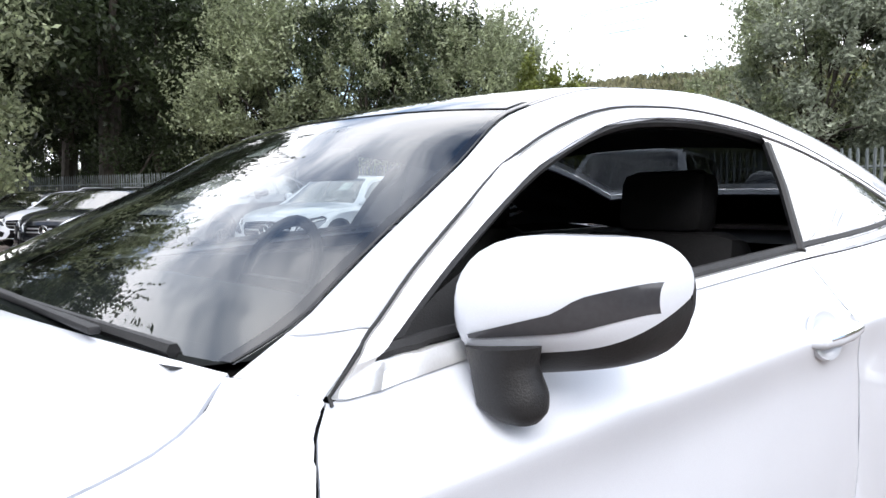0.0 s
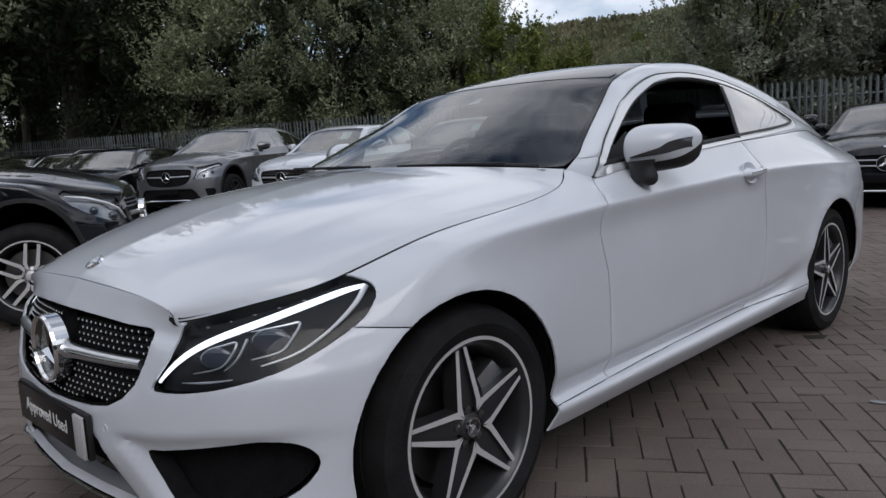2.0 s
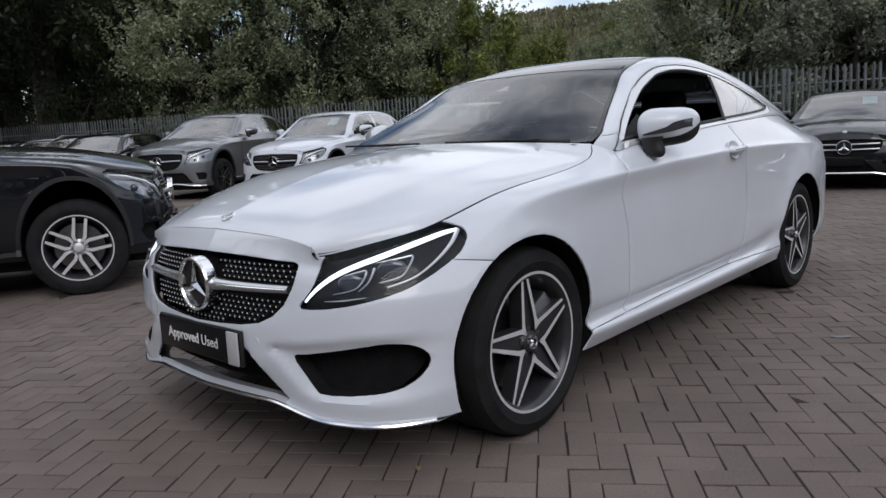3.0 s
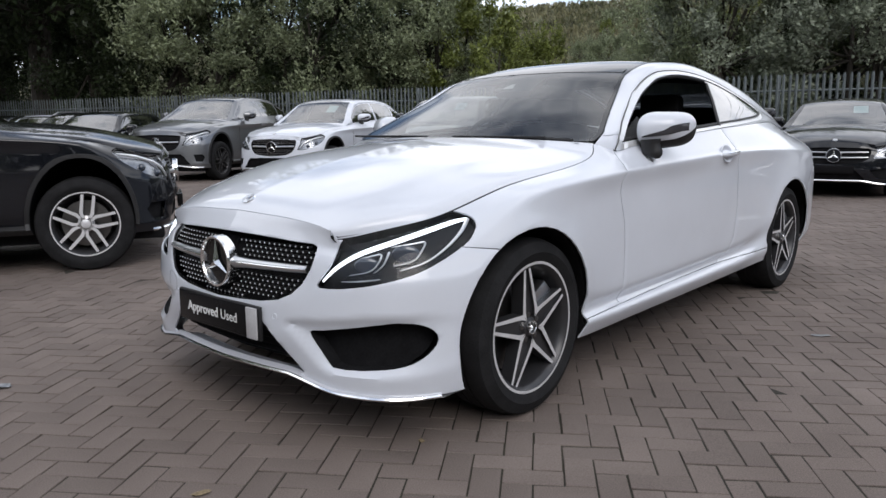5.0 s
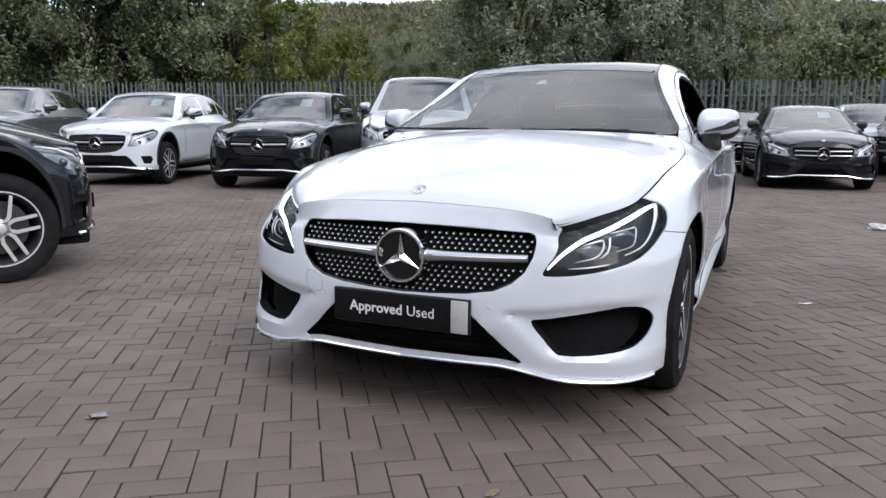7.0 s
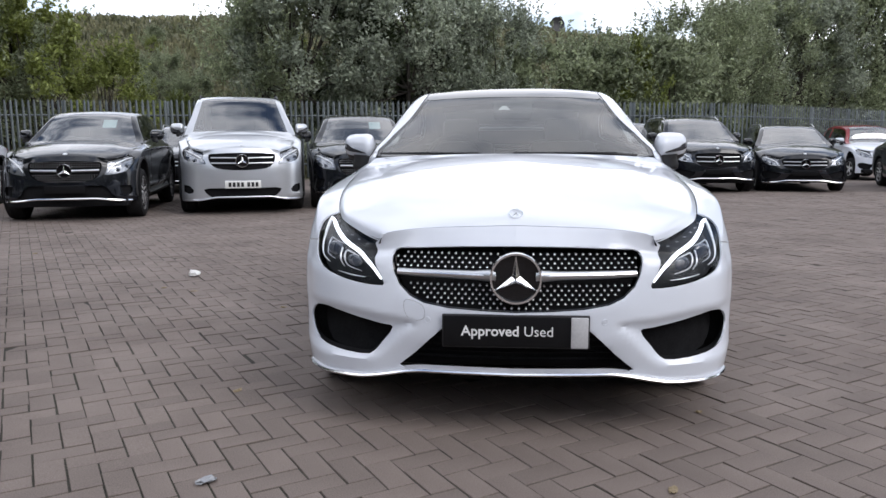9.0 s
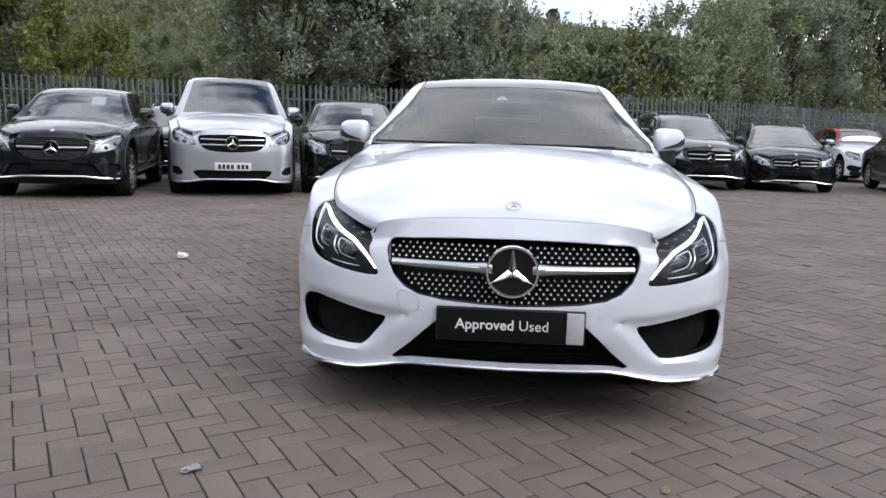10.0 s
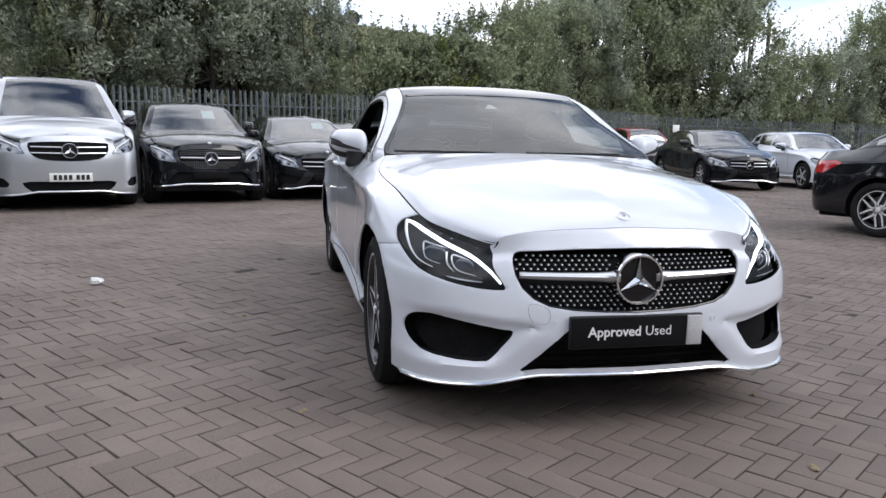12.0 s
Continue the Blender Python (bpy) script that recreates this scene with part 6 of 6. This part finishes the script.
def vehicle(name, label, style, coat, m, roof_coat=None, plate=None, tone=None, card=False, group="cars parked along the fence"):
    """A parked car of one of the styles, with the given paint, at a pose."""
    sp = STYLES[style]
    sh = Shell(96, 33, **sp["shell"])
    car = root(name, m, label, "van" if style == "van" else "car", group)

    def go(bm):
        for v in bm.verts:
            v.co = Vector(sh.go(np.array(v.co)))

    bm = bmesh.new()
    sheet(bm, sh.raw)
    gone = []
    for y in (0.0, 2.84):
        gone += carve(bm, ring_of(y, 0.338, 0.37, 26), side_view, (1, 0, 0), lambda c: c.x > 0.5)
    bmesh.ops.delete(bm, geom=[f for f in gone if f.is_valid], context="FACES")
    flat, way = slant(40)
    cuts = {}
    mouth, scoop = MOUTH, INTAKE
    if "crossover" in style:
        mouth = [(-0.05, 0.435), (0.46, 0.435), (0.52, 0.4), (0.6, 0.3), (0.62, 0.262), (-0.05, 0.255)]
        scoop = [(0.66, 0.43), (0.78, 0.43), (0.8, 0.39), (0.78, 0.33), (0.7, 0.335)]
    elif style == "van":
        mouth = [(-0.05, 0.357), (0.45, 0.357), (0.53, 0.35), (0.49, 0.3), (0.43, 0.25), (-0.05, 0.247)]
        scoop = [(0.66, 0.345), (0.72, 0.372), (0.8, 0.376), (0.8, 0.33), (0.74, 0.3), (0.68, 0.31)]
    for key, poly, view, along, keep in (("lamp", rounded(LAMP, 2), flat, way, lambda c: c.y < 0 and c.x > 0.3), ("grille", GRILLE, front_view, (0, 1, 0), lambda c: c.y < -0.4), ("intake", scoop, front_view, (0, 1, 0), lambda c: c.y < -0.3), ("mouth", mouth, front_view, (0, 1, 0), lambda c: c.y < -0.4)):
        if key == "grille" and sp.get("plain"):
            continue
        faces = carve(bm, poly, view, along, keep)
        cuts[key] = lift(faces)
        bmesh.ops.delete(bm, geom=faces, context="FACES")
    for b in (bm, *cuts.values()):
        go(b)
    skirt = None
    if sp.get("cladding"):
        low = [f for f in bm.faces if f.calc_center_median().z < 0.36 and f.calc_center_median().y > -0.2]
        skirt = lift(low)
        bmesh.ops.delete(bm, geom=low, context="FACES")
        part("lower_cladding", mirrored(skirt, False), TRIM, car, "black plastic cladding")
    part("body", mirrored(bm), coat, car)
    bm = bmesh.new()
    sheet(bm, sh.hood)
    part("bonnet", tuck(mirrored(bm), 0.003), coat, car)
    # lamps, grille, openings
    at = lambda p, z, deep, s: (lambda q: Vector((s * (q[0] - 0.6 * deep), q[1] + 0.8 * deep, q[2])))(sh.go(np.array(skin_at(sh.raw, p, z))))
    for s in (-1, 1):
        lamp = part("headlamp", cuts["lamp"].copy() if s > 0 else flipped(cuts["lamp"]), CLEAR, car, "clear headlamp unit")
        lamp.visible_shadow = False
        part("lamp_housing", pushed(cuts["lamp"].copy() if s > 0 else flipped(cuts["lamp"]), 0.03), REFLECTOR, lamp)
        bm = bmesh.new()
        tube(bm, [at(p, z, 0.012, s) for p, z in ((-0.01, 0.575), (0.05, 0.63), (0.15, 0.668), (0.3, 0.705), (0.43, 0.73))], [0.006, 0.011, 0.012, 0.013, 0.007], 6)
        part("light_guide", bm, BRIGHT, lamp, "pale light strip")
        for p0, z0 in ((0.13, 0.598), (0.28, 0.637)):
            bm = bmesh.new()
            bmesh.ops.create_uvsphere(bm, u_segments=12, v_segments=8, radius=0.03, matrix=Matrix.Translation(at(p0, z0, 0.026, s)))
            part("projector_lens", bm, LENS, lamp)
        part("side_intake", pushed(cuts["intake"].copy() if s > 0 else flipped(cuts["intake"]), 0.03), VOID, car, "dark side intake")
    if "grille" in cuts:
        gr = part("grille", mirrored(pushed(cuts["grille"], 0.03)), VOID, car, "black grille")
        zs = (0.59,) if style in ("crossover", "large_crossover") else (0.555, 0.625)
        for z0 in zs:
            bm = bmesh.new()
            pts = [sh.go(np.array(skin_at(sh.raw, abs(x), z0 + 0.012 * abs(x), 0))) for x in np.linspace(-0.42, 0.42, 13)]
            tube(bm, [(math.copysign(p[0], x), p[1] + 0.012, p[2]) for p, x in zip(pts, np.linspace(-0.42, 0.42, 13))], 0.017 if len(zs) == 1 else 0.012, 8)
            part("grille_bar", bm, SATIN, gr, "silver grille bar")
        c = sh.go(np.array([0, -0.71, 0.587]))
        emblem(gr, "round_badge", pose(0, c[1] - 0.012, c[2], 90, 0, 0), 0.1, False)
        nose = sh.hood[3, 0]
        bm = bmesh.new()
        lathe(bm, [(0.03, -0.004), (0.03, 0.003), (0.025, 0.006), (0.001, 0.007)], 20, pose(0, nose[1], nose[2], 28, 0, 0))
        part("bonnet_badge", bm, SATIN, car, "small round bonnet badge")
        if style == "crossover":
            bm = bmesh.new()
            for z in np.arange(0.48, 0.69, 0.022):
                for x in np.arange(-0.42, 0.43, 0.03):
                    if inside([(a, b) for a, b in GRILLE[1:-1]] + [(-a, b) for a, b in GRILLE[-2:0:-1]], x * 1.06, z) and abs(z - 0.59) > 0.03:
                        p = sh.go(np.array(skin_at(sh.raw, abs(x), z, 0)))
                        box(bm, (math.copysign(p[0], x) - 0.006, p[1] + 0.015, p[2] - 0.005), (math.copysign(p[0], x) + 0.006, p[1] + 0.02, p[2] + 0.005))
            tagged(part("grille_studs", bm, SATIN, gr, "small silver studs", smooth=False), kind="stuff")
    part("lower_intake", mirrored(pushed(cuts["mouth"], 0.04)), VOID, car, "black lower intake")
    ring = sh.side[0][sh.side[0][:, 1] < sh.go(np.array([0, -0.45, 0]))[1]]
    if not sp.get("plain"):
        bm = bmesh.new()
        line = [Vector(p) + Vector((0, -0.006, 0.012)) for p in ring]
        tube(bm, [Vector((-p.x, p.y, p.z)) for p in line[::-1]] + line[1:], 0.014, 6)
        part("bumper_strip", bm, CHROME if style != "van" else coat, car, "chrome strip under the bumper")
    c = sh.go(np.array([0, -0.745, 0.4 if style != "van" else 0.378]))
    bm = bmesh.new()
    box(bm, (-0.26, c[1] - 0.012, c[2] - 0.055), (0.26, c[1] + 0.03, c[2] + 0.055), 0.004)
    pl = part("plate", bm, plate or PLATE, car, "white number plate with dark bars" if plate else "blank black plate")
    if plate:
        for x, w in ((-0.19, 0.05), (-0.13, 0.05), (-0.07, 0.05), (-0.01, 0.05), (0.08, 0.05), (0.14, 0.05), (0.2, 0.05)):
            bm = bmesh.new()
            box(bm, (x - w * 0.4, c[1] - 0.0145, c[2] - 0.033), (x + w * 0.4, c[1] - 0.0115, c[2] + 0.033))
            part("plate_bar", bm, TRIM, pl)
    # door gaps as black lines that paint in their shade, and handles
    for s in (-1, 1):
        for y0, low, up in ((0.67, 0.42, 0.93), (1.84, 0.36, 0.93), (2.62, 0.72, 0.96)) if not sp.get("plain") else ((0.8, 0.4, 0.95), (2.3, 0.45, 0.95)):
            bm = bmesh.new()
            line = [sh.go(np.array([skin_x(sh, y0 + 0.03 * math.sin((z - low) * 4), z) - 0.0005, y0 + 0.03 * math.sin((z - low) * 4), z])) for z in np.linspace(low, up, 9)]
            tube(bm, [(s * p[0], p[1], p[2]) for p in line], 0.003, 4)
            part("door_gap", bm, VOID, car)
        for y0 in (1.62, 2.5) if not sp.get("plain") else (2.1,):
            bm = bmesh.new()
            line = [sh.go(np.array([skin_x(sh, y0 + d, 0.86) + o, y0 + d, 0.86])) for d, o in ((0, 0.0), (0.03, 0.022), (0.16, 0.022), (0.19, 0.0))]
            tube(bm, [(s * p[0], p[1], p[2]) for p in line], 0.013, 6)
            part("door_handle", bm, coat, car)
    # tail lamps
    bm = bmesh.new()
    sheet(bm, sh.raw)
    fs = carve(bm, [(3.3, 0.86), (3.4, 0.885), (4.0, 0.86), (4.0, 0.72), (3.55, 0.73)], side_view, (1, 0, 0), lambda c: c.x > 0.42 and c.y > 3.1)
    red = lift(fs)
    bm.free()
    go(red)
    pushed(red, -0.004)
    for b in (flipped(red), red):
        part("tail_lamp", b, TAIL, car, "red tail lamp")
    # arches and wheels
    for y0 in (0.0, 2.84):
        y = float(sh.go(np.array([0, y0, 0]))[1])
        r = sp["wheel"]
        for s in (-1, 1):
            outer = 0.89 * sh.wide
            wheel(car, pose(s * (outer - 0.125), y, r, 0, 0, 0 if s > 0 else 180) @ pose(0, 0, 0, turn_rng.uniform(0, 70), 0, 0), r, 0.225, sp["rim"], sp.get("style", "plain"), 5, False, tone)
            bm = bmesh.new()
            arc = [(y0 + 0.372 * math.cos(a), 0.338 + 0.372 * math.sin(a)) for a in np.linspace(-0.33, math.pi + 0.33, 18)]
            rows = [[Vector(sh.go(np.array([x, yy, zz]))) for yy, zz in arc] for x in (0.88, 0.55)]
            rows.append([Vector(sh.go(np.array([0.55, y0, 0.34])))] * len(arc))
            for row in rows:
                for p in row:
                    p.x *= s
            sheet(bm, rows)
            part("wheel_housing", bm, VOID, car)
            if sp.get("cladding"):
                bm = bmesh.new()
                rows = []
                for grow, out in ((0.367, 0.0), (0.372, 0.012), (0.4, 0.012), (0.405, 0.0)):
                    row = []
                    for a in np.linspace(-0.15, math.pi + 0.15, 22):
                        yy, zz = y0 + grow * math.cos(a), 0.338 + grow * math.sin(a)
                        q = skin_x(sh, yy, zz)
                        p = sh.go(np.array([q + out, yy, zz]))
                        row.append((s * p[0], p[1], p[2]))
                    rows.append(row)
                sheet(bm, rows)
                part("arch_trim", bm, TRIM, car, "black wheel arch trim")
    bm = bmesh.new()
    end = float(sh.go(np.array([0, 3.6, 0]))[1])
    box(bm, (-0.75 * sh.wide, -0.55, 0.2), (0.75 * sh.wide, end, 0.3), 0.02)
    part("underbody", bm, VOID, car)
    # greenhouse
    bm = bmesh.new()
    sheet(bm, sh.house)
    rows, XD, ZD, XB, ZB = sh.rail
    top_y, rear_y, end_y = sp["screen"]
    panes = []
    for a, b in sp["windows"]:
        ys = np.linspace(a, b, 9)
        lowz = np.interp(ys, rows, ZB) + 0.025
        topz = np.maximum(np.interp(ys, rows, ZD) - 0.012, lowz + 0.004)
        poly = list(zip(ys, lowz)) + list(zip(ys, topz))[::-1]
        panes.append(carve(bm, [(float(y), float(z)) for y, z in poly], side_view, (1, 0, 0), lambda c: c.x > np.interp(c.y, rows, XD) - 0.02))
    for fs in panes:
        fs = [f for f in fs if f.is_valid]
        pane = lift(fs)
        bmesh.ops.delete(bm, geom=fs, context="FACES")
        for b in (flipped(pane), pane):
            part("side_window", b, DARK_TINT, car, "dark side window").visible_shadow = False
    mid = lambda f: f.calc_center_median()
    glass_x = lambda y: float(np.interp(y, rows, sh.house[:, 21, 0]))
    front = [f for f in bm.faces if mid(f).y < top_y and mid(f).x < glass_x(mid(f).y) - 0.03]
    back = [f for f in bm.faces if rear_y < mid(f).y < end_y and mid(f).x < glass_x(mid(f).y) - 0.05]
    for fs, nm, mat in ((front, "windscreen", SCREEN), (back, "rear_window", DARK_TINT)):
        if fs:
            b = mirrored(lift(fs))
            bmesh.ops.delete(bm, geom=fs, context="FACES")
            part(nm, b, mat, car, "dark " + nm.replace("_", " ")).visible_shadow = False
    part("roof", mirrored(bm), roof_coat or coat, car, "" if not roof_coat else "contrasting roof")
    tail = sh.side[-1][sh.side[-1][:, 1] > sh.rows[-1] - 0.02]
    if len(tail) > 2:
        bm = bmesh.new()
        lead = np.array([[x * tail[0][0], tail[0][1], sh.house[-1, 0, 2] - 0.02 * x * x] for x in np.linspace(1, 0, len(tail))])
        sheet(bm, [lead * (1 - a) + tail * a for a in np.linspace(0, 1, 5)])
        part("boot_lid", mirrored(bm), coat, car)
    bm = bmesh.new()
    y0 = sh.rows[0]
    box(bm, (-0.66 * sh.wide, y0 + 0.1, 0.6), (0.66 * sh.wide, y0 + 0.5, float(sh.house[0, 0, 2]) - 0.03), 0.05)
    part("dashboard", bm, SEAT, car)
    bm = bmesh.new()
    box(bm, (-0.7 * sh.wide, y0 + 0.2, 0.3), (0.7 * sh.wide, end_y - 0.3, float(sh.house[0, 0, 2]) - 0.2), 0.03)
    part("cabin_floor", bm, VOID, car)
    for x in (-0.37, 0.37):
        bm = bmesh.new()
        zb = float(sh.house[0, 0, 2])
        box(bm, (x - 0.24, y0 + 1.25, 0.5), (x + 0.24, y0 + 1.4, zb + 0.08), 0.05, pose(0, 0, 0, -12, 0, 0))
        box(bm, (x - 0.13, y0 + 1.34, zb + 0.09), (x + 0.13, y0 + 1.43, zb + 0.25), 0.03)
        part("front_seat", bm, SEAT, car, "dark front seat")
    for s in (-1, 1):
        mirror(car, s, coat, sp["mirror"], 1.0 if style != "van" else 1.15)
        if sp.get("rails"):
            bm = bmesh.new()
            ys = np.linspace(top_y + 0.1, rear_y - 0.1, 9)
            tube(bm, [(s * (float(np.interp(y, rows, sh.house[:, 21, 0])) + 0.02), y, float(np.interp(y, rows, sh.house[:, 21, 2])) + (0.045 if 0 < k < 8 else 0.0)) for k, y in enumerate(ys)], 0.014, 6)
            part("roof_rail", bm, SATIN if style != "van" else TRIM, car, "roof rail")
    bm = bmesh.new()
    base_y = sh.rows[0]
    for x0 in (-0.5, 0.05):
        tube(bm, [(x0, base_y + 0.05, float(sh.house[0, 0, 2]) + 0.012), (x0 + 0.3, base_y + 0.085, float(sh.house[0, 0, 2]) + 0.038), (x0 + 0.56, base_y + 0.12, float(sh.house[0, 0, 2]) + 0.04)], 0.009, 5)
    part("wiper", bm, TRIM, car, "black wipers")
    if card:
        y = top_y - 0.22
        z = float(np.interp(y, rows, sh.house[:, 0, 2]))
        slope = math.degrees(math.atan2(np.interp(y + 0.05, rows, sh.house[:, 0, 2]) - np.interp(y - 0.05, rows, sh.house[:, 0, 2]), 0.1))
        bm = bmesh.new()
        box(bm, (-0.1, -0.11, -0.002), (0.1, 0.11, 0.0))
        bmesh.ops.transform(bm, matrix=pose(0.27, y, z - 0.045, slope, 0, 0), verts=bm.verts[:])
        part("price_card", bm, STICKER, car, "pale blue card behind the screen")
    return car


YARD = [  # name, label, style, paint, x, y, heading, extras
    ("crossover_car", "black crossover standing side on across the yard", "crossover", BLACK, -4.09, 0.62, 152, {}),
    ("crossover_car", "grey metallic large coupe crossover facing the yard", "large_crossover", GREY, -11.75, 5.7, 27, dict(tone=STEEL)),
    ("crossover_car", "white crossover with black grille facing the yard", "crossover", WHITE, -8.95, 6.42, 20, dict(card=True)),
    ("crossover_car", "black crossover with pale card in the windscreen", "crossover", BLACK, -6.22, 7.02, 17, dict(card=True)),
    ("van", "silver people carrier van with roof rails", "van", SILVER, -4.25, 8.37, 20, dict(plate=PLATE_WHITE)),
    ("crossover_car", "black crossover beside the silver van", "crossover", BLACK, -2.42, 9.2, 15, dict(card=True)),
    ("saloon_car", "black saloon with twin bar grille", "saloon", BLACK, -0.6, 9.9, 12, dict(card=True)),
    ("saloon_car", "dark saloon with pale card in the windscreen", "saloon", DARK, 1.84, 11.2, 7, dict(card=True)),
    ("crossover_car", "black crossover with roof rails and twin bar grille", "suv", BLACK, 4.32, 13.3, 3, {}),
    ("estate_car", "black estate car with roof rails", "estate", BLACK, 6.32, 13.6, -9, {}),
    ("city_car", "white two-seat city car with red roof", "city", WHITE, 10.35, 18.6, 4, dict(roof_coat=RED)),
    ("saloon_car", "dark blue black saloon facing the yard", "saloon", BLACK, 9.35, 12.7, -10, {}),
    ("hatchback_car", "white hatchback facing the yard", "hatch", WHITE, 12.2, 12.85, -8, {}),
    ("hatchback_car", "white hatchback among dark cars", "hatch", WHITE, -19.0, 5.2, 40, {}),
    ("estate_car", "dark grey estate beside the white hatchback", "estate", DARK, -16.9, 5.1, 38, {}),
    ("hatchback_car", "black hatchback with silver grille bar", "hatch", BLACK, -14.3, 4.6, 36, {}),
    ("saloon_car", "black saloon at the end of the row", "saloon", BLACK, -21.5, 4.7, 42, {}),
    ("compact_car", "dark compact crossover in the second row", "compact", DARK, -7.0, 12.6, 20, dict(card=True)),
    ("hatchback_car", "grey hatchback in the second row", "hatch", GREY, 0.4, 15.6, 8, {}),
    ("crossover_car", "white crossover in the second row", "crossover", WHITE, 3.3, 16.4, 2, {}),
    ("saloon_car", "black saloon standing tail on", "saloon", BLACK, 7.66, 2.14, 24, dict(tone=ALLOY)),
    ("saloon_car", "white saloon behind the black one", "saloon", WHITE, 9.4, 4.24, 10, {}),
]
for name, label, style, coat, x, y, h, more in YARD:
    vehicle(name, label, style, coat, pose(x, y, 0, 0, 0, h), **more)
for n, (x, y, kind) in enumerate(laid):
    o = new("paving_block", block_mesh)
    o.parent = bed
    o.matrix_basis = pose(x, y, lay_rng.normal(0, 0.0012), lay_rng.normal(0, 0.6), lay_rng.normal(0, 0.4), math.degrees(LAY) + (0 if kind == 0 else 90) + lay_rng.normal(0, 0.3))


# litter and leaves lying about the yard
def scrap(name, label, x, y, size, mat, seed, turn=0):
    rng = random.Random(seed)
    bm = bmesh.new()
    bmesh.ops.create_icosphere(bm, subdivisions=2, radius=1)
    for v in bm.verts:
        v.co = Vector((v.co.x * size[0], v.co.y * size[1], (v.co.z + 1) * size[2])) * (1 + rng.uniform(-0.35, 0.35))
        v.co.z = max(0.0, v.co.z)
    ob = tagged(part(name, bm, mat, None, label, smooth=False), label, name.split("_")[-1])
    ob.matrix_basis = pose(x, y, 0.001, 0, 0, turn)


PAPER = material("crumpled white paper", (0.7, 0.7, 0.68), 0.8, 0, 0.2, 30)
DRY = material("dry fallen leaf", (0.22, 0.17, 0.1), 0.8, 0, 0.3, 30)
scrap("paper_scrap", "crumpled white paper scrap lying on the paving", -2.54, 2.4, (0.045, 0.03, 0.022), PAPER, 1, 20)
scrap("paper_scrap", "small grey paper scrap lying on the paving", -0.98, -1.17, (0.035, 0.022, 0.006), GREY, 2, 50)
scrap("paper_scrap", "small dry scrap lying beside the front wheel", 0.73, -0.43, (0.012, 0.007, 0.005), DRY, 3)
scrap("fallen_leaf", "flat pale leaf lying on the paving", 1.39, 1.8, (0.045, 0.02, 0.003), GREY, 4, 30)
scrap("paper_scrap", "white paper scrap lying far off on the paving", 2.19, 5.61, (0.09, 0.05, 0.03), PAPER, 5)
for k in range(14):
    r = random.Random(40 + k)
    scrap("fallen_leaf", "small dry leaf lying on the paving", r.uniform(-5, 5), r.uniform(-2.2, 6), (0.025, 0.014, 0.004), DRY, 60 + k, r.uniform(0, 360))
